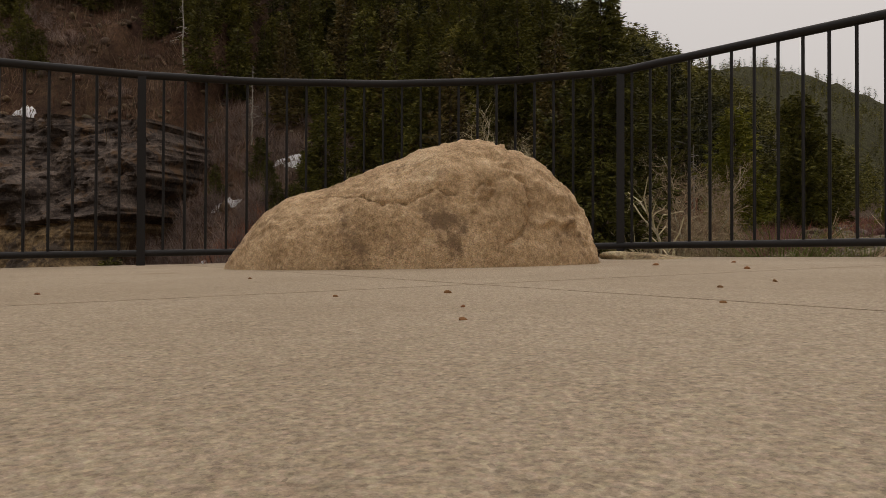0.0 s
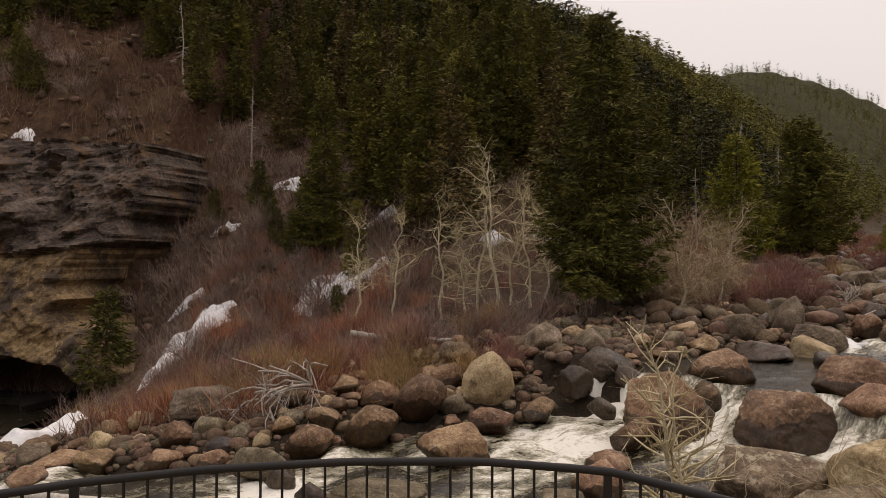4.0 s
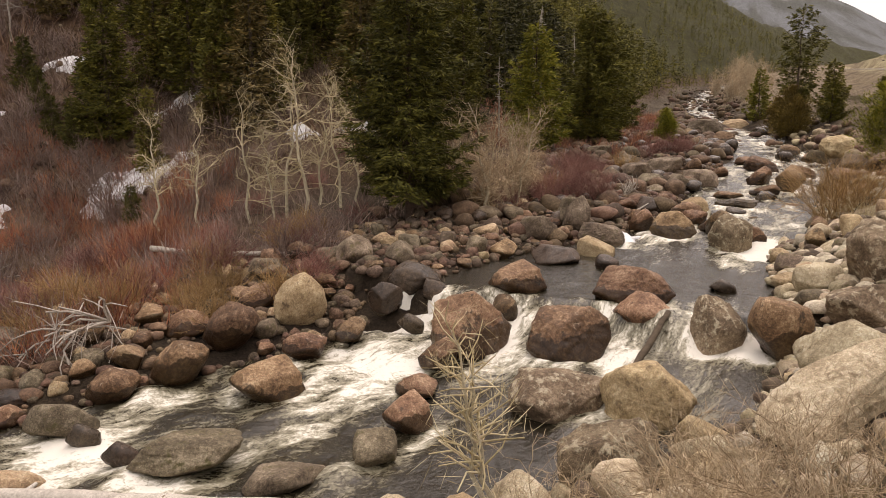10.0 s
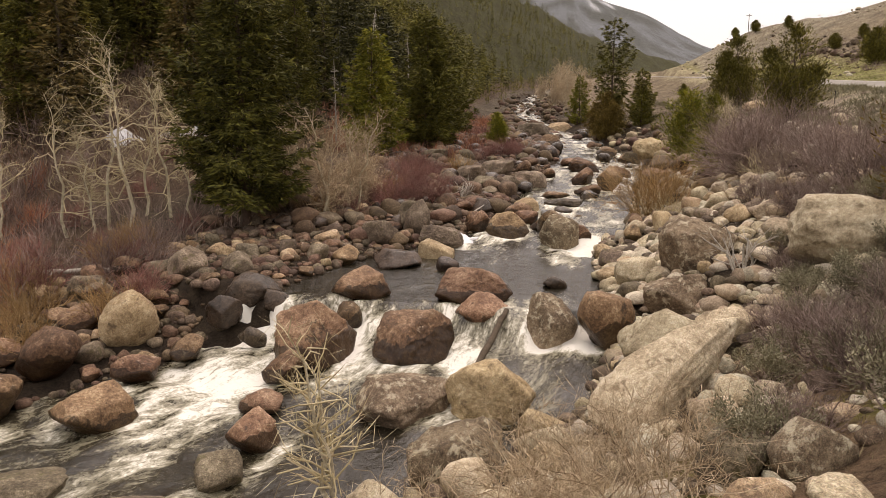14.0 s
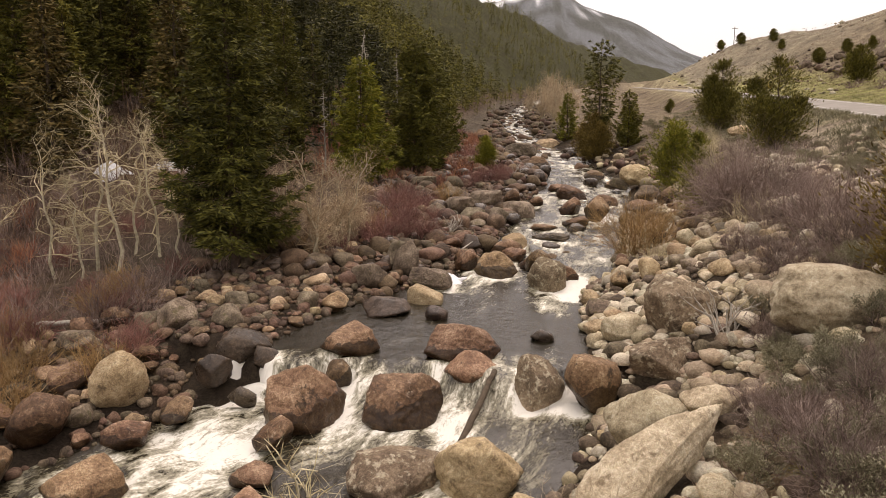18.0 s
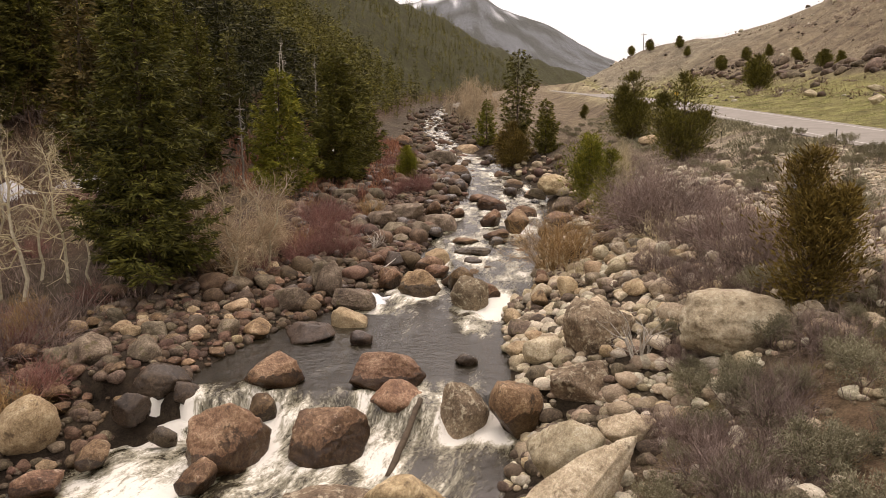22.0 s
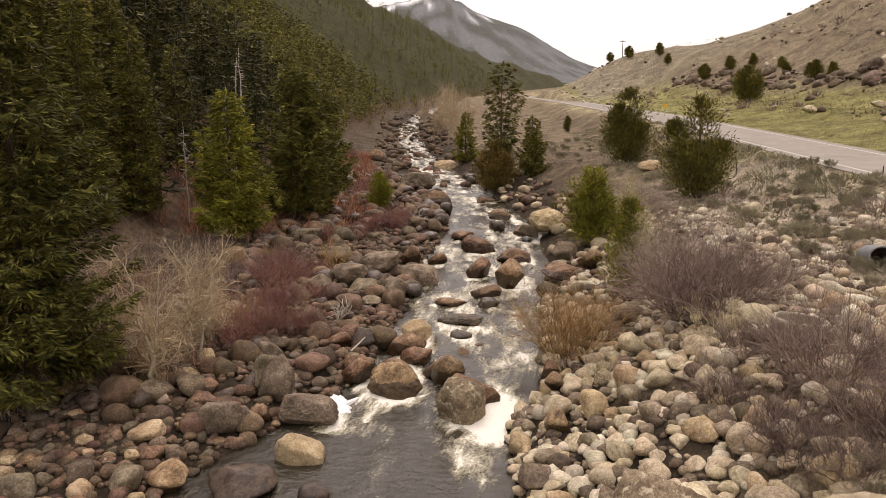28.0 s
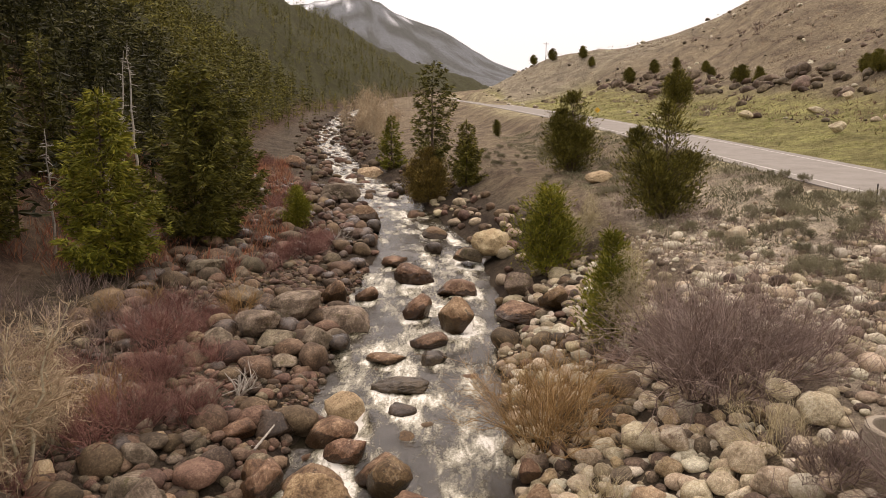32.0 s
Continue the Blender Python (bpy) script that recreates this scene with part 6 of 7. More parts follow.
def dead_log(name, pts, r0, r1, label, stubs=8, seed=0, mat=None):
    rng = np.random.default_rng(seed)
    s = Shape()
    pts = np.array(pts, float)
    k = np.linspace(0, 1, 14)
    line = np.stack([np.interp(k, np.linspace(0, 1, len(pts)), pts[:, c]) for c in range(3)], -1)
    line[1:-1] += rng.normal(0, r0 * 0.12, (12, 3))
    girth = np.linspace(r0, r1, 14) * rng.uniform(0.92, 1.08, 14)
    s.tube(np.concatenate([line[:1], line, line[-1:]]), np.concatenate([[0.002], girth, [0.002]]), 10)
    for _ in range(stubs):
        f = rng.uniform(0.1, 0.95)
        at = np.array([np.interp(f, k, line[:, c]) for c in range(3)])
        limbs(s, at, rng.normal(0, 1, 3) + [0, 0, 0.4], rng.uniform(0.15, 0.5), r1 * 0.35, 1, rng, 0.5, (0, 2), 4, 0.0)
    return tagged(part(name, s.mesh(name, mat or DEAD)), label, "log")


dead_log("fallen_log", [(-12.6, 19.5, -4.42), (-8.3, 17.0, -3.78), (-5.0, 15.0, -3.22), (-2.2, 13.3, -2.8), (0.6, 11.5, -2.35)], 0.12, 0.24, "bleached white fallen tree trunk across the boulders", 14, 1, surface("bleached_log", [(0.30, 0.265, 0.225), (0.52, 0.475, 0.415), (0.70, 0.655, 0.59)], 3, 0.85, 0.5, 22, 0.0, grain=0.4, patches=(0.22, 0.16, 0.11, 0.22, 3.0)))
dead_log("driftwood_pole", [(12.15, 20.4, -1.85), (10.9, 19.25, -2.45), (9.6, 18.1, -3.05)], 0.09, 0.12, "grey driftwood pole wedged between boulders in the fall", 0, 2, BARK)
dead_log("driftwood_log", [(-5.8, 34.9, -1.5), (-3.0, 33.8, -1.7), (0.2, 32.4, -1.55)], 0.14, 0.1, "weathered grey driftwood log on the far bank", 10, 3)
dead_log("driftwood_stick", [(16.9, 42.2, -0.4), (17.1, 42.5, 0.5), (17.2, 42.6, 1.3)], 0.11, 0.07, "bleached dead stump among the boulders", 2, 4)
dead_log("driftwood_stick", [(20.0, 37.6, -0.75), (21.2, 38.4, -0.45)], 0.05, 0.03, "short pale stick lying on the boulders", 1, 5)


def root_wad(x, y, z, h, seed, label, lean=(0.2, 0.0), rise=1.0, sag=0.05):
    rng = np.random.default_rng(seed)
    s = Shape()
    for _ in range(7):
        limbs(s, (0, 0, 0), (rng.normal(0, 0.4) + lean[0], rng.normal(0, 0.4) + lean[1], rise), h * rng.uniform(0.5, 0.8), 0.05, 2, rng, 0.6, (2, 3), 5, sag)
    ob = tagged(part("dead_branch", s.mesh("dead_branch", DEAD)), label, "branch")
    ob.location = (x, y, z)
    return ob


root_wad(17.9, 15.9, -0.9, 2.6, 1, "bleached dead branch standing beside a boulder")
root_wad(-5.4, 24.6, -2.2, 2.6, 2, "tangle of bleached dead branches on the far bank", (-0.6, -0.5), 0.5, -0.22)
root_wad(-6.6, 25.0, -2.6, 2.4, 3, "tangle of bleached dead branches on the far bank", (-0.3, -0.6), 0.3, -0.2)
root_wad(21.3, 41.6, -0.4, 1.7, 4, "tangle of grey dead twigs over the boulders", (0.3, -0.4))
root_wad(39.0, 62.5, 1.4, 2.4, 5, "tangle of pale driftwood branches on the boulder bar", (0.5, -0.3))
root_wad(-19.0, 47.0, -6.2, 4.2, 6, "leaning bleached dead branch beside the cave", (0.8, 0.0))


def snag(x, y, h, seed):
    rng = np.random.default_rng(seed)
    s = Shape()
    line = trunk_line(h, rng.normal(0, 0.02, 2), rng, 9, 0.05)
    s.tube(line, np.linspace(0.013 * h, 0.02, 9), 7)
    for _ in range(int(h * 4)):
        f = rng.uniform(0.3, 0.97)
        at = np.array([np.interp(f, np.linspace(0, 1, 9), line[:, c]) for c in range(3)])
        ang = rng.random() * 6.28
        limbs(s, at, (math.cos(ang), math.sin(ang), rng.uniform(-0.4, 0.4)), rng.uniform(0.4, 1.5) * (1.2 - f), 0.035, 1, rng, 0.5, (1, 3), 4, -0.05)
    return set_down(tagged(part("dead_tree", s.mesh("dead_tree", DEAD)), "standing dead grey conifer without needles", "tree", "dead trees on the slope"), x, y)


for k, (x, y, h) in enumerate([(-7.6, 66.5, 11), (-22.0, 70.0, 8), (24.5, 68.0, 11), (30.5, 84.0, 12), (33.0, 88.0, 13), (20.5, 66.0, 8), (10.0, 62.0, 10), (44.0, 104.0, 12), (-31.0, 75.0, 9), (-3.0, 72.0, 12)]):
    snag(x, y, h, k)

# ---- below the road: culvert, ring, posts, signs ----
def culvert(x, y, turn):
    thing = tagged(new("culvert_pipe"), "short corrugated steel culvert pipe with a dark mouth", "pipe")
    n, sides = 26, 28
    v, q = [], []
    for shell, r in (("out", 0.62), ("in", 0.57)):
        for k in range(n):
            for a in range(sides):
                t = 2 * math.pi * a / sides
                slant = max(0.0, -math.sin(t) + 0.35) * 0.9
                v.append(((r + 0.018 * (k % 2)) * math.cos(t), -slant * (1 - k / (n - 1)) + 3.4 * k / (n - 1), (r + 0.018 * (k % 2)) * math.sin(t)))
        base = 0 if shell == "out" else n * sides
        for k in range(n - 1):
            for a in range(sides):
                b = (a + 1) % sides
                f = (base + k * sides + a, base + k * sides + b, base + (k + 1) * sides + b, base + (k + 1) * sides + a)
                q.append(f if shell == "in" else f[::-1])
    for a in range(sides):
        b = (a + 1) % sides
        q.append((a, b, n * sides + b, n * sides + a))
    part("pipe_wall", mesh_of("pipe_wall", v, np.array(q), ZINC), thing)
    s = Shape()
    t = np.arange(sides) * 2 * math.pi / sides
    s.add(np.c_[0.6 * np.cos(t), np.full(sides, 3.3), 0.6 * np.sin(t)], tris=[(0, k, k + 1) for k in range(1, sides - 1)])
    part("inner_end", s.mesh("inner_end", BARK, False), thing)
    thing.matrix_basis = pose(x, y, ground_at(x, y) + 0.42, -6, 0, turn) @ Matrix.Diagonal((0.95, 0.42, 0.95, 1))


culvert(38.6, 22.6, -46)
TAKEN.append((38.4, 22.2, 2.2))


def well_ring(x, y):
    sides = 40
    t = np.arange(sides) * 2 * math.pi / sides
    prof = [(0.90, -0.5), (0.90, 0.42), (0.86, 0.46), (0.74, 0.46), (0.72, 0.42), (0.72, -0.5)]
    v = np.concatenate([np.c_[r * np.cos(t), r * np.sin(t), np.full(sides, z)] for r, z in prof])
    q = [(k * sides + a, k * sides + (a + 1) % sides, (k + 1) * sides + (a + 1) % sides, (k + 1) * sides + a) for k in range(len(prof) - 1) for a in range(sides)]
    ob = tagged(part("concrete_ring", mesh_of("concrete_ring", v, np.array(q), GREY_CONCRETE, False)), "weathered round concrete ring among the stones", "ring")
    ob.matrix_basis = pose(x, y, ground_at(x, y) + 0.12, 3, 2, 0)


well_ring(27.6, 20.3)


def marker(x, y, h=1.15):
    s = Shape()
    s.tube([(0, 0, -0.2), (0, 0, h)], [0.035, 0.035], 6)
    s.box((-0.05, -0.008, h - 0.12), (0.05, 0.008, h))
    ob = tagged(part("marker_post", s.mesh("marker_post", STEEL, False)), "thin dark roadside marker post", "post", "marker posts along the road")
    ob.location = (x, y, ground_at(x, y))


for x, y in ((54.3, 29.7), (58.9, 43.0)):
    marker(x, y)


def road_sign(x, y):
    thing = tagged(new("road_sign"), "small yellow diamond road sign on a post", "sign")
    s = Shape()
    s.box((-0.04, -0.03, -0.2), (0.04, 0.03, 2.7))
    part("post", s.mesh("post", DEAD, False), thing)
    s = Shape()
    s.add([(0, -0.05, 1.5), (0.55, -0.05, 2.05), (0, -0.05, 2.6), (-0.55, -0.05, 2.05), (0, -0.035, 1.5), (0.55, -0.035, 2.05), (0, -0.035, 2.6), (-0.55, -0.035, 2.05)],
          [(0, 1, 2, 3), (7, 6, 5, 4), (0, 4, 5, 1), (1, 5, 6, 2), (2, 6, 7, 3), (3, 7, 4, 0)])
    part("plate", s.mesh("plate", YELLOW, False), thing)
    thing.matrix_basis = pose(x, y, ground_at(x, y), 0, 0, -40)


road_sign(118.5, 97.0)


def power_pole(x, y):
    thing = tagged(new("power_pole"), "distant wooden power pole on the knoll", "pole")
    s = Shape()
    s.tube([(0, 0, -0.5), (0, 0, 7.0)], [0.16, 0.11], 8)
    part("pole", s.mesh("pole", BARK), thing)
    s = Shape()
    s.box((-1.1, -0.07, 6.2), (1.1, 0.07, 6.4))
    part("crossarm", s.mesh("crossarm", BARK, False), thing)
    thing.matrix_basis = pose(x, y, ground_at(x, y), 0, 0, -40)


power_pole(229.0, 205.0)

# junipers on the open hill
hill_juniper = juniper("juniper", 5.0, 5.6, 50, JUNIPER, "dark round juniper on the dry hill", 4, 16, 0.15, 0.55)
repeat(hill_juniper, [(140.5, 94.0, 0, 1.5), (157, 89, 40, 0.8), (154, 84, 80, 0.7), (160, 92, 120, 0.6), (188, 138, 10, 0.9), (192, 132.5, 50, 0.8), (196, 128, 90, 0.7), (118, 122.5, 130, 0.45), (226, 199, 0, 0.9), (224, 183, 60, 0.9),
                      (131, 55, 20, 0.7), (127, 50, 70, 0.8), (122, 46, 100, 1.0), (119, 42, 30, 0.9), (135, 58, 200, 0.6), (215, 172, 250, 0.7), (172, 104, 310, 0.5), (232, 214, 30, 0.8), (180, 110, 45, 0.6)], "junipers on the hill")
rb.seed(77)
repeat(bush("shrub", 1.2, 2.0, 51, GREY_TWIG, "low bare grey shrub on the dry hill", 26, 1, radius=0.035), scatter(120, (50, 240, 58, 130), lambda x, y: True, 3, (0.6, 1.9)), "shrubs on the hill")

# shrubs near the path, placed singly
set_down(bare_tree("alder", 3.7, 60, WHITE_BARK, TAN_TWIG, "slender bare pale alder sapling below the lookout", 2, 0.6, 2), 3.5, 11.5)
set_down(bush("shrub", 1.7, 3.2, 61, BROWN_TWIG, "tangled bare tan shrub on the near bank", 26, 2, radius=0.012), 6.6, 9.4)
set_down(bush("shrub", 1.2, 2.0, 62, BROWN_TWIG, "tangled bare tan shrub below the lookout", 20, 2, radius=0.010), 4.6, 7.6)
set_down(bush("shrub", 1.5, 2.6, 63, BROWN_TWIG, "bare tan shrub beside the boulders", 20, 2, radius=0.012), 8.6, 10.2)
set_down(bush("shrub", 1.6, 2.0, 64, TAN_TWIG, "bare tan shrub on the gravel bar", 36, 2, radius=0.012), 25.0, 26.6)
set_down(bush("shrub", 2.0, 2.6, 65, TAN_TWIG, "bare tan shrub on the gravel bar", 40, 2, radius=0.014), 28.0, 23.4)
set_down(bush("shrub", 3.0, 4.4, 66, GREY_TWIG, "wide bare grey-purple shrub on the near bank", 120, 2, radius=0.02, kids=(3, 5)), 25.4, 18.3)
set_down(bush("shrub", 2.4, 3.4, 67, GREY_TWIG, "bare grey-purple shrub on the near bank", 90, 2, radius=0.018, kids=(3, 5)), 23.0, 15.4)
set_down(bush("shrub", 2.2, 3.4, 68, GREY_TWIG, "bare grey-purple shrub beside the big boulder", 90, 2, radius=0.018, kids=(3, 5)), 27.2, 16.2)
set_down(bare_tree("alder", 4.2, 69, WHITE_BARK, TAN_TWIG, "bare pale alder beside the slender juniper", 3, 0.6, 3), 34.0, 32.2)
set_down(bare_tree("alder", 4.0, 70, WHITE_BARK, TAN_TWIG, "bare pale alder beside the junipers", 3, 0.6, 3), 46.0, 44.0)
repeat(bush("willow_bush", 2.6, 3.8, 71, RED_TWIG, "bare pinkish willow bush on the boulder bar", 120, 2, radius=0.018, kids=(3, 5)), [(20.6, 48.6, 0, 1.0), (17.2, 41.4, 90, 0.9), (35.5, 60.5, 40, 0.9), (19.2, 44.6, 200, 0.8), (62.0, 120.0, 0, 1.3), (38.5, 63.5, 120, 0.8)], "willows on the boulder bar")

repeat(bush("shrub", 1.25, 1.9, 72, GREY_TWIG, "low dense grey-purple shrub on the near bank", 80, 2, radius=0.012, kids=(3, 5)),
       [(11.8, 7.6, 60, 1.1), (12.9, 9.2, 130, 1.2), (14.3, 10.6, 210, 1.1), (11.0, 7.2, 300, 0.9), (13.6, 8.2, 20, 1.0), (15.2, 9.2, 90, 1.1), (16.6, 10.2, 250, 1.0), (18.6, 14.4, 40, 1.1), (20.2, 14.0, 80, 1.2), (21.6, 15.6, 160, 1.2), (19.4, 10.6, 0, 1.1), (9.2, 7.0, 30, 0.8), (14.8, 12.0, 200, 0.9), (22.6, 17.6, 10, 1.3), (24.2, 20.6, 100, 1.2), (26.4, 21.4, 190, 1.2)], "shrubs on the near bank")

repeat(bush("shrub", 3.0, 3.0, 73, GREY_TWIG, "tall bare grey-brown shrub beside the cliff", 46, 2, radius=0.026, kids=(3, 5)), [(-27.4, 58.0, 0, 1.0), (-26.2, 59.6, 70, 1.1), (-25.0, 61.2, 140, 1.0), (-28.8, 56.2, 210, 0.9), (-23.0, 62.8, 280, 1.0), (-27.0, 54.6, 10, 0.8), (-17.6, 57.6, 60, 0.9), (-16.0, 56.4, 120, 0.8), (-19.0, 60.0, 170, 1.0), (-29.8, 61.8, 30, 0.9), (-33.0, 57.4, 90, 0.8), (-36.0, 57.0, 20, 0.9), (-39.5, 57.5, 60, 0.7), (-43.0, 58.0, 110, 0.9), (-31.5, 59.0, 200, 1.0), (-47.0, 58.5, 260, 0.8)], "shrubs beside the cliff")

tangle = bush("shrub", 1.8, 2.6, 74, BROWN_TWIG, "tangled bare tan shrub with twisting twigs below the lookout", 20, 3, radius=0.016, upward=0.03, kids=(2, 4), bend=0.4)
repeat(tangle, [(4.9, 7.1, 0, 1.0), (5.6, 6.5, 70, 1.0), (5.9, 7.9, 140, 1.1), (6.9, 7.2, 210, 1.0), (4.3, 6.3, 280, 0.8), (7.6, 8.4, 30, 1.1), (6.2, 9.2, 110, 1.0), (8.6, 8.0, 180, 0.9), (4.0, 9.6, 250, 0.9), (7.4, 10.6, 320, 1.0)], "tangled shrubs below the lookout")
for c, x, y, z, a, b, h, turn in [("lichen", 8.04, 6.04, 0.14, 0.53, 0.46, 0.42, -40), ("pale", 6.75, 4.7, 0.5, 0.40, 0.30, 0.18, -30), ("tan", 6.6, 5.55, 0.05, 0.42, 0.36, 0.22, -25), ("pale", 6.3, 6.1, -0.40, 0.34, 0.28, 0.14, -20),
                                  ("grey", 8.31, 6.93, -0.36, 0.24, 0.20, 0.28, -38), ("grey", 7.88, 7.15, -0.48, 0.52, 0.48, 0.52, -35), ("pale", 10.84, 9.64, -0.82, 0.37, 0.33, 0.37, 10), ("pale", 10.97, 9.01, -0.68, 0.35, 0.32, 0.33, 60), ("pale", 10.1, 9.5, -0.98, 0.47, 0.38, 0.36, -25),
                                  ("grey", 12.57, 10.48, -0.82, 0.45, 0.40, 0.32, -10), ("lichen", 9.05, 5.9, 0.18, 0.26, 0.22, 0.17, 0), ("tan", 9.86, 6.86, -0.02, 0.34, 0.26, 0.13, -35), ("lichen", 6.22, 12.35, -2.40, 1.0, 0.85, 0.86, -20), ("pale", 5.75, 10.9, -2.10, 0.53, 0.46, 0.48, -40),
                                  ("pale", 5.5, 9.25, -1.65, 0.40, 0.36, 0.30, 15), ("tan", 8.9, 13.3, -2.55, 0.62, 0.5, 0.4, -20), ("pale", 8.0, 11.9, -2.15, 0.6, 0.5, 0.42, -10), ("tan", 7.3, 10.6, -1.85, 0.5, 0.42, 0.36, 30), ("grey", 9.2, 8.6, -0.85, 0.42, 0.36, 0.3, 70)]:
    boulder(c, x, y, z, a, b, h, turn)
# the long pale slab that leans down the bank
boulder("pale", 10.7, 11.4, -0.82, 2.25, 0.72, 0.62, 9, 1, (6, -21))

# ---- undergrowth, too fine to count ----
def blades(name, label, mat, count, seed, box, allow, length, width, lean=0.5, category="undergrowth"):
    rng = np.random.default_rng(seed)
    xs, ys = np.zeros(0), np.zeros(0)
    while len(xs) < count:
        x, y = to_xy(rng.uniform(*box[:2], 20000), rng.uniform(*box[2:], 20000))
        d, (zw, w) = nearest(STREAM, x, y)
        e = (np.abs(d) - w) * np.sign(d)
        up = -nearest(FOOT, x, y)[0]
        ok = allow(x, y, e, up, np.abs(d) - w) & (fbm(x / 1.6, y / 1.6, 3, seed) + rng.normal(0, 0.28, len(x)) > 0.05)
        xs, ys = np.concatenate([xs, x[ok]]), np.concatenate([ys, y[ok]])
    xs, ys = xs[:count], ys[:count]
    s = Shape()
    way = np.c_[rng.normal(0, lean, (count, 2)), np.ones(count)]
    clump = 0.45 + 0.75 * np.clip(fbm(xs / 1.6, ys / 1.6, 3, seed) + 0.4, 0, 1.3)
    s.sprays(np.c_[xs, ys, ground(xs, ys) - 0.05], way, clump * rng.uniform(*length, count), width * rng.uniform(0.6, 1.4, count), rng)
    return tagged(part(name, s.mesh(name, mat, False)), label, category, kind="stuff")


blades("thicket", "red-brown thicket of bare twigs covering the far bank", UNDERGROWTH, 30000, 81, (4, 46, -52, -8), lambda x, y, e, up, i: (e < -3.4) & (x < -3) & (i > 0) & (up < 6) & ~((x < -15) & ((y < 40) | (x < -21)) & (y > 27)), (0.4, 1.5), 0.014, 0.45)
blades("thicket", "red-brown thicket of bare twigs on the boulder bar", UNDERGROWTH, 15000, 82, (62, 150, -30, -3), lambda x, y, e, up, i: (e < -7) & (i > 0) & (up < 4), (0.5, 1.6), 0.02, 0.45)
blades("thicket", "grey-brown bare brush among the red thicket", GREY_TWIG, 22000, 90, (4, 60, -52, -8), lambda x, y, e, up, i: (e < np.where(x < -6, -3.0, -7.5)) & (i > 0) & (up < 8) & ~((x < -15) & ((y < 40) | (x < -21)) & (y > 27)), (0.5, 1.8), 0.013, 0.55)
blades("slope_brush", "grey-brown bare brush on the slope beside the cliff", GREY_TWIG, 26000, 91, (0, 75, -80, -30), lambda x, y, e, up, i: (up > -9) & (up < 24) & (x < 12) & ((up > 0) | (x < -8)) & (x > -28), (0.5, 1.9), 0.018, 0.6)
blades("slope_litter", "brown brush and litter on the wooded slope", LITTER, 60000, 83, (-20, 110, -140, -25), lambda x, y, e, up, i: (up > 1) & (up < 60), (0.5, 1.6), 0.03, 0.7)
blades("slope_saplings", "thin bare brown stems and saplings on the wooded slope", LITTER, 5200, 89, (-10, 75, -110, -25), lambda x, y, e, up, i: (up > 0.5) & (up < 45), (1.2, 3.6), 0.028, 0.22)
blades("dry_grass", "dry straw grass on the near bank", STRAW, 7000, 84, (2, 60, -8, 30), lambda x, y, e, up, i: (e > 4.6) & (y > 4.9) & ((to_sn(x, y)[0] < 22) | (to_sn(x, y)[0] > 50)), (0.10, 0.32), 0.0045, 0.6, "grass")
blades("bank_brush", "thin bare brush on the near bank", GREY_TWIG, 12000, 85, (14, 70, 4, 24), lambda x, y, e, up, i: (e > 6.0), (0.3, 1.1), 0.008, 0.4)
blades("road_verge_sage", "low grey-green sagebrush below the road", SAGE, 26000, 86, (30, 150, 16, 40), lambda x, y, e, up, i: (e > 9) & (to_sn(x, y)[1] < road_n(to_sn(x, y)[0]) - 4.6) & (to_sn(x, y)[1] > road_n(to_sn(x, y)[0]) - np.where(to_sn(x, y)[0] < 52, 10, 17)), (0.2, 0.55), 0.03, 0.9)
blades("meadow_grass", "short green and straw meadow grass above the road", GREEN_GRASS, 26000, 87, (20, 200, 36, 75), lambda x, y, e, up, i: (to_sn(x, y)[1] > road_n(to_sn(x, y)[0]) + 4.6) & (to_sn(x, y)[1] < road_n(to_sn(x, y)[0]) + 26), (0.12, 0.3), 0.02, 0.8, "grass")

blades("hill_brush", "dry brown brush over the open hill", LITTER, 24000, 88, (20, 300, 50, 170), lambda x, y, e, up, i: to_sn(x, y)[1] > road_n(to_sn(x, y)[0]) + 16, (0.3, 0.9), 0.05, 0.8)


# ---- at the lookout's edge ----
def tuft(x, y, z, h, count, seed, mat, label):
    rng = np.random.default_rng(seed)
    s = Shape()
    for _ in range(count):
        a, r = rng.random() * 6.28, rng.random() ** 0.5
        p = np.array([math.cos(a) * r * 0.16, math.sin(a) * r * 0.16, 0])
        out = np.array([math.cos(a), math.sin(a), 0]) * rng.uniform(0.2, 0.9) * r
        k = np.linspace(0, 1, 5)[:, None]
        hh = h * rng.uniform(0.5, 1.1)
        s.tube(p + out * hh * k ** 1.8 + np.array([0, 0, 1.0]) * hh * (k - 0.35 * r * k ** 2.5), np.linspace(0.004, 0.001, 5), 3)
    ob = tagged(part("grass_tuft", s.mesh("grass_tuft", mat)), label, "grass", "grass tufts outside the railing")
    ob.location = (x, y, z)


for k, (x, y, h, mat, word) in enumerate([(1.72, 4.05, 0.57, GREEN_GRASS, "fresh green grass tuft outside the railing"), (1.45, 4.2, 0.48, STRAW, "dry straw grass tuft outside the railing"), (1.98, 3.9, 0.48, STRAW, "dry straw grass tuft outside the railing"),
                                          (1.2, 4.35, 0.38, STRAW, "dry straw grass tuft outside the railing"), (1.86, 4.2, 0.57, GREEN_GRASS, "fresh green grass tuft outside the railing"), (1.62, 4.4, 0.43, STRAW, "dry straw grass tuft outside the railing"), (0.98, 4.5, 0.41, STRAW, "dry straw grass tuft outside the railing"), (2.3, 3.7, 0.43, STRAW, "dry straw grass tuft outside the railing"), (2.2, 4.0, 0.54, GREEN_GRASS, "fresh green grass tuft outside the railing"), (1.3, 4.1, 0.36, STRAW, "dry straw grass tuft outside the railing")]):
    tuft(x, y, ground_at(x, y) - 0.05, h, 130, k, mat, word)
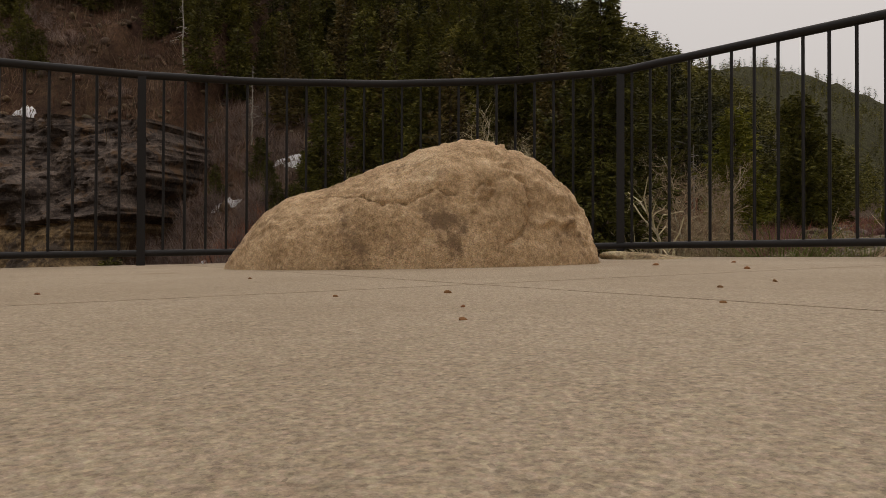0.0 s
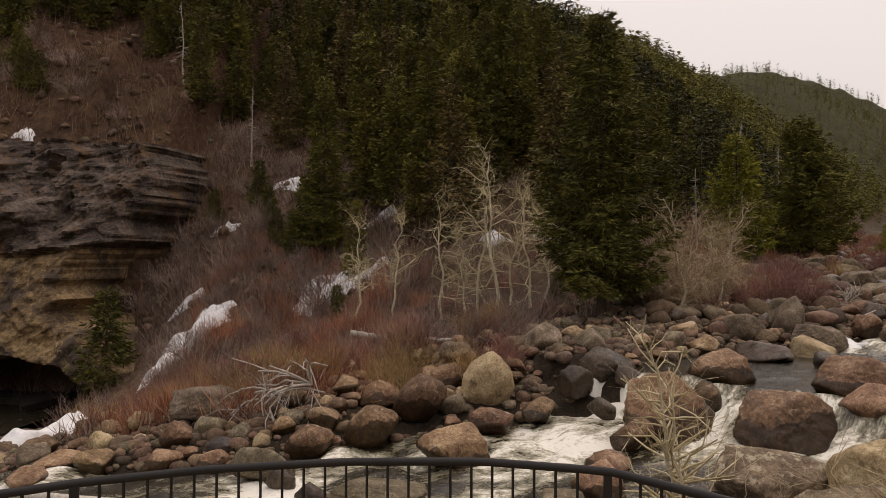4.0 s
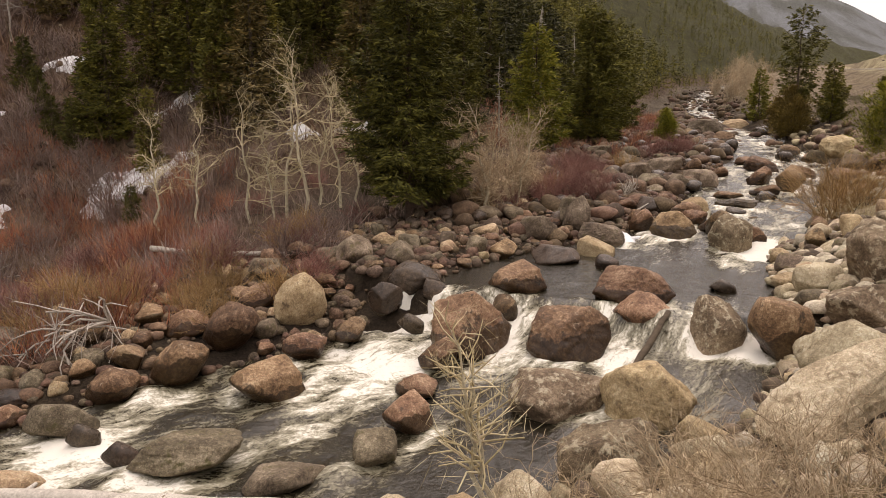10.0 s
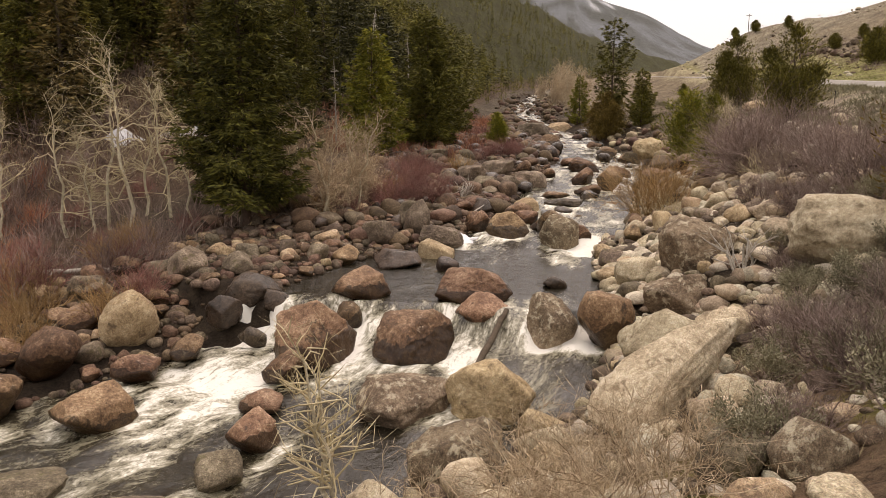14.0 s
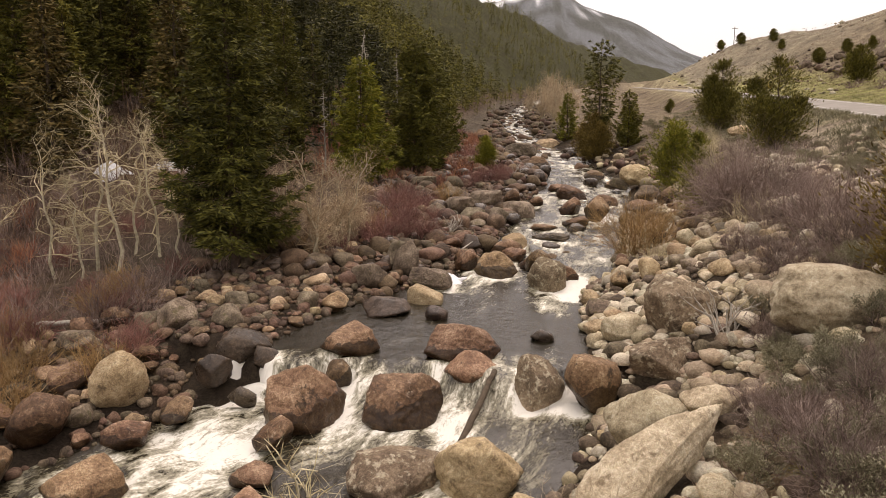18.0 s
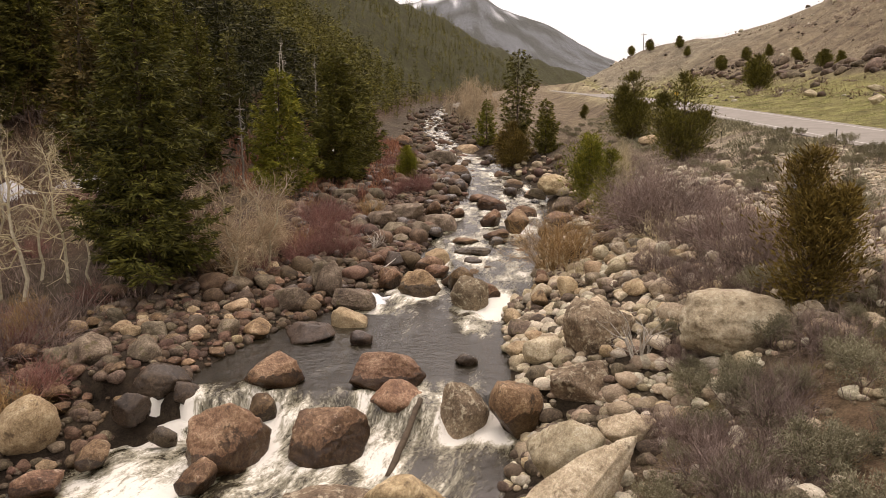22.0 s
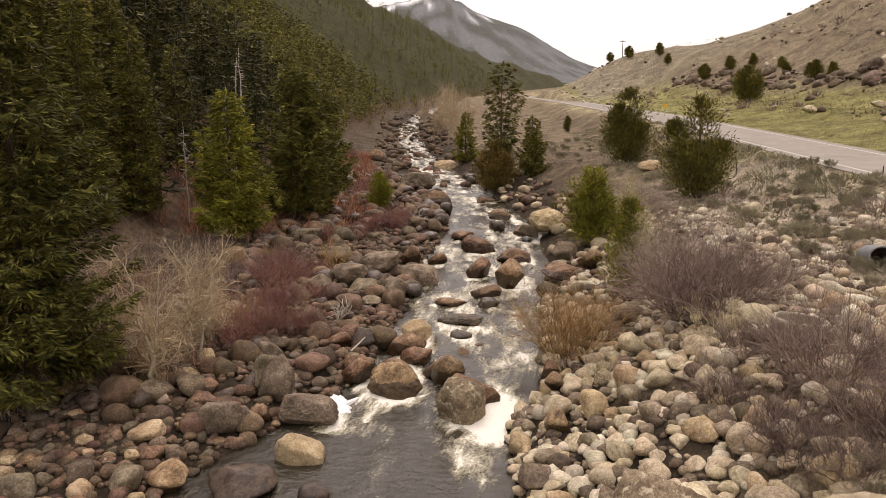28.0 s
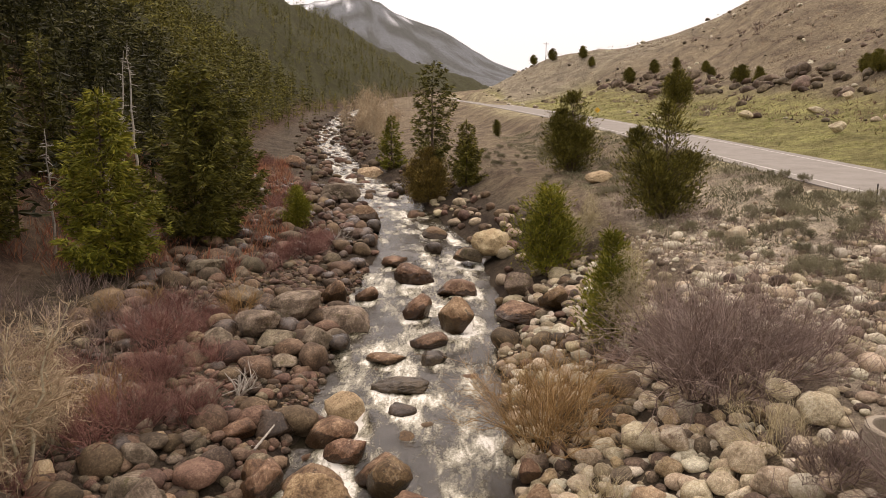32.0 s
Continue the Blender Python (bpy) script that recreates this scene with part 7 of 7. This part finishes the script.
boulder("red", 2.95, 4.0, -0.15, 0.75, 0.6, 0.5, -35)
boulder("tan", 3.7, 3.7, -0.1, 0.8, 0.5, 0.6, -20)
boulder("tan", 2.15, 3.6, -0.05, 0.22, 0.2, 0.2, 10)
ob = tagged(boulder("tan", 0.93, 3.5, 0.045, 0.30, 0.22, 0.045, -20), "low tan rock showing through the concrete")
CRUMB = rock_mesh("crumb", 77, surface("orange_brown_bark", [(0.16, 0.07, 0.028), (0.34, 0.155, 0.062)], 30, 0.9, 0.5, 200, 0.2), 3, 0.8)
rng = np.random.default_rng(9)
for x, y, r in [(-0.034, 1.1, 0.008), (-0.008, 0.84, 0.005), (-0.006, 0.69, 0.005), (0.75, 1.95, 0.012), (0.55, 1.3, 0.008), (-0.55, 1.75, 0.006), (0.4, 1.15, 0.006), (-0.2, 1.05, 0.005), (0.62, 2.4, 0.012), (0.3, 0.85, 0.005), (-0.75, 1.2, 0.006), (0.95, 2.6, 0.010)]:
    ob = new("pebble", CRUMB)
    ob.matrix_basis = pose(x, y, deck_z(y, x) + r * 0.2, 0, 0, rng.uniform(0, 360)) @ Matrix.Diagonal((r * 0.9, r * 0.5, r * 0.4, 1))
    tagged(ob, "small brown crumb of bark on the concrete", "debris", "crumbs on the concrete")


# joined stones take their shade piece by piece
STONE = {
    "grey": surface("grey_stones", [(0.030, 0.021, 0.014), (0.095, 0.069, 0.046), (0.225, 0.172, 0.120)], 1.5, 0.9, 0.7, 13, 0.35, "island", speck=0.3, grain=0.45),
    "brown": surface("brown_stones", [(0.032, 0.019, 0.012), (0.092, 0.056, 0.034), (0.21, 0.138, 0.088)], 1.5, 0.8, 0.7, 13, 0.35, "island", speck=0.3, grain=0.45),
    "red": surface("reddish_stones", [(0.048, 0.027, 0.017), (0.125, 0.076, 0.047), (0.25, 0.17, 0.11)], 1.5, 0.8, 0.7, 13, 0.3, "island", speck=0.3, grain=0.45),
    "tan": surface("tan_stones", [(0.162, 0.120, 0.075), (0.314, 0.250, 0.165), (0.475, 0.400, 0.285)], 1.6, 0.9, 0.7, 13, 0.28, "island", speck=0.3, grain=0.45),
    "pale": surface("pale_stones", [(0.224, 0.191, 0.133), (0.428, 0.376, 0.281), (0.632, 0.578, 0.454)], 1.5, 0.9, 0.7, 13, 0.25, "island", speck=0.3, grain=0.45),
    "dark": ROCK["dark"],
}


# ---- stones between the boulders, last ----
def stones(name, label, colours, count, seed, box, allow, size, kinds=3, bury=0.3, detail=2):
    """Loose stones over a stretch of bank: one joined mesh for each colour."""
    rng = np.random.default_rng(seed)
    for c in colours:
        forms = []
        for k in range(kinds):
            me = rock_mesh("stone_form", seed * 9 + k, STONE[c], detail, 0.6)
            v = np.empty(len(me.vertices) * 3)
            me.vertices.foreach_get("co", v)
            forms.append((v.reshape(-1, 3), np.array([tuple(p.vertices) for p in me.polygons])))
            bpy.data.meshes.remove(me)
        s = Shape()
        n = 0
        while n < count // len(colours):
            m = 3000
            x, y = to_xy(rng.uniform(*box[:2], m), rng.uniform(*box[2:], m))
            d, (zw, w) = nearest(STREAM, x, y)
            e = np.where(np.abs(d) < w, 0, (np.abs(d) - w) * np.sign(d))
            inside = np.abs(d) - w
            ok = allow(x, y, e, inside, rng)
            x, y = x[ok], y[ok]
            held = np.array(TAKEN)
            free = ~(((x[:, None] - held[:, 0]) ** 2 + (y[:, None] - held[:, 1]) ** 2) < (held[:, 2] * 0.8) ** 2).any(1)
            x, y = x[free], y[free]
            z = ground(x, y)
            for k in range(len(x)):
                r = size[0] * (size[1] / size[0]) ** (rng.random() ** 1.8)
                v, f = forms[rng.integers(kinds)]
                a = rng.random() * 6.28
                rot = np.array([[math.cos(a), -math.sin(a), 0], [math.sin(a), math.cos(a), 0], [0, 0, 1]])
                s.add((v * [r, r * rng.uniform(0.65, 1), r * rng.uniform(0.5, 0.85)]) @ rot.T + [x[k], y[k], z[k] + r * (0.5 - bury)], tris=f)
                n += 1
                if n >= count // len(colours):
                    break
        tagged(part(name, s.mesh(name, STONE[c])), label, "stones", kind="stuff")


def loose_boulders(count, seed, box, allow, size, colours, squash=(0.55, 0.85), gap=0.85, name="boulder", group="boulders along the stream"):
    """Boulders strewn at random, each a thing of its own."""
    rng = random.Random(seed)
    made, tries = 0, 0
    while made < count and tries < 20000:
        tries += 1
        x, y = to_xy(rng.uniform(*box[:2]), rng.uniform(*box[2:]))
        zw, e = water_at(x, y)
        if not allow(x, y, shore(x, y), e, rng):
            continue
        r = size[0] * (size[1] / size[0]) ** (rng.random() ** 1.5)
        if any((x - t[0]) ** 2 + (y - t[1]) ** 2 < (gap * (r + t[2])) ** 2 for t in TAKEN):
            continue
        h = r * rng.uniform(*squash)
        base = ground_at(x, y)
        boulder(rng.choice(colours), x, y, base + h * 0.45, r, r * rng.uniform(0.7, 1), h, rng.uniform(0, 360), name=name, group=group)
        made += 1


# single boulders near the path; the rest of the boulder bars is joined below
loose_boulders(190, 5, (8, 44, -32, -6), lambda x, y, b, e, r: -8.5 < b < -0.1, (0.26, 0.85), ["grey", "tan", "brown", "red"], name="rock", group="rocks along the far bank")
loose_boulders(190, 6, (24, 44, 2, 16), lambda x, y, b, e, r: 0.2 < b < 8, (0.28, 0.62), ["pale", "pale", "tan", "pale", "grey"], gap=0.7, name="stone", group="stones on the gravel bar")
loose_boulders(48, 7, (6, 24, -12, 7), lambda x, y, b, e, r: 0.2 < b < 5.0 and (x > 2 or b < 4), (0.25, 0.75), ["pale", "tan", "grey"])
loose_boulders(26, 4, (38, 70, -3, 12), lambda x, y, b, e, r: e < -0.2, (0.3, 0.7), ["brown", "dark", "brown"])

stones("boulder_bar", "jumbled grey and brown boulders along the upstream far bank", ["grey", "brown", "red", "dark"], 900, 11, (34, 115, -18, 2), lambda x, y, e, i, r: (e < -0.1) & (e > -13), (0.3, 0.95), 4, 0.1, 3)
stones("boulder_bar", "jumbled tan and brown boulders along the upstream near bank", ["tan", "brown"], 220, 12, (40, 115, 1, 20), lambda x, y, e, i, r: (e > 0.1) & (e < 5), (0.3, 0.8), 4, 0.1, 3)
stones("boulder_bar", "boulders along the distant stream", ["grey", "brown"], 360, 13, (110, 330, -16, 16), lambda x, y, e, i, r: np.abs(e) < 6, (0.4, 1.4), 4, 0.1, 2)
stones("stream_boulders", "wet brown boulders standing in the upstream rapids", ["brown", "dark"], 170, 14, (44, 330, -10, 14), lambda x, y, e, i, r: i < -0.1, (0.3, 1.0), 4, -0.35, 3)
stones("bank_stones", "grey and brown cobbles on the far bank", ["grey", "brown", "red"], 5100, 1, (6, 70, -36, 2), lambda x, y, e, i, r: (e < -0.05) & (e > np.where(x < -6, -5.5, -8.5)), (0.1, 0.36))
stones("bar_stones", "pale rounded cobbles on the gravel bar", ["pale", "tan", "grey"], 3600, 2, (20, 60, 0, 26), lambda x, y, e, i, r: (e > 0.05) & (e < 18) & (r.random(len(x)) < np.where(e < 7, 1, np.where(to_sn(x, y)[0] < 48, 0.55, 0.1))), (0.12, 0.46))
stones("shore_stones", "tan and grey stones at the water's edge", ["tan", "grey", "pale"], 1200, 3, (2, 24, -26, 8), lambda x, y, e, i, r: (e > 0.05) & (e < np.where(x > 2, 7.5, 5)), (0.1, 0.4))
stones("bank_cobbles", "small tan and grey stones on the bank below the lookout", ["tan", "grey", "pale"], 420, 6, (3, 18, -3, 12), lambda x, y, e, i, r: (e > 3.5) & (x > 3.2) & (y > 3.6) & (fbm(x / 1.3, y / 1.3, 2, 91) > -0.15), (0.05, 0.26))
stones("hill_stones", "pale stones scattered over the dry hill", ["pale", "grey", "grey"], 750, 4, (60, 330, 52, 150), lambda x, y, e, i, r: fbm(x / 12, y / 12, 3, 90) + r.normal(0, 0.4, len(x)) > 0.2, (0.2, 0.95))
stones("outcrop", "weathered grey rock outcrop on the dry hill", ["grey"], 220, 8, (60, 240, 50, 110), lambda x, y, e, i, r: np.abs(to_sn(x, y)[1] - road_n(to_sn(x, y)[0]) - 34 - 4 * fbm(x / 20, y / 20, 2, 92)) < 4.5, (0.5, 1.9), 3, 0.25, 3)
stones("talus", "grey and brown broken stones on the wooded slope", ["grey", "brown", "red"], 1900, 5, (-10, 75, -100, -28), lambda x, y, e, i, r: (-nearest(FOOT, x, y)[0] > 0.5) & (-nearest(FOOT, x, y)[0] < 50) & ((x < -12) | (r.random(len(x)) < 0.4)), (0.12, 0.7))
stones("gravel", "pale gravel and small stones round the culvert", ["pale", "tan"], 1500, 9, (34, 62, 14, 30), lambda x, y, e, i, r: (e > 7) & (to_sn(x, y)[1] < road_n(to_sn(x, y)[0]) - 6) & (fbm(x / 4, y / 4, 3, 93) + r.normal(0, 0.25, len(x)) > -0.15), (0.06, 0.24))
stones("gravel", "pale fine gravel before the culvert", ["pale", "tan"], 1800, 19, (36, 56, 12, 30), lambda x, y, e, i, r: np.hypot(x - 39.0, y - 24.0) < 5 + 2.5 * r.random(len(x)), (0.05, 0.17), 3, 0.25, 1)
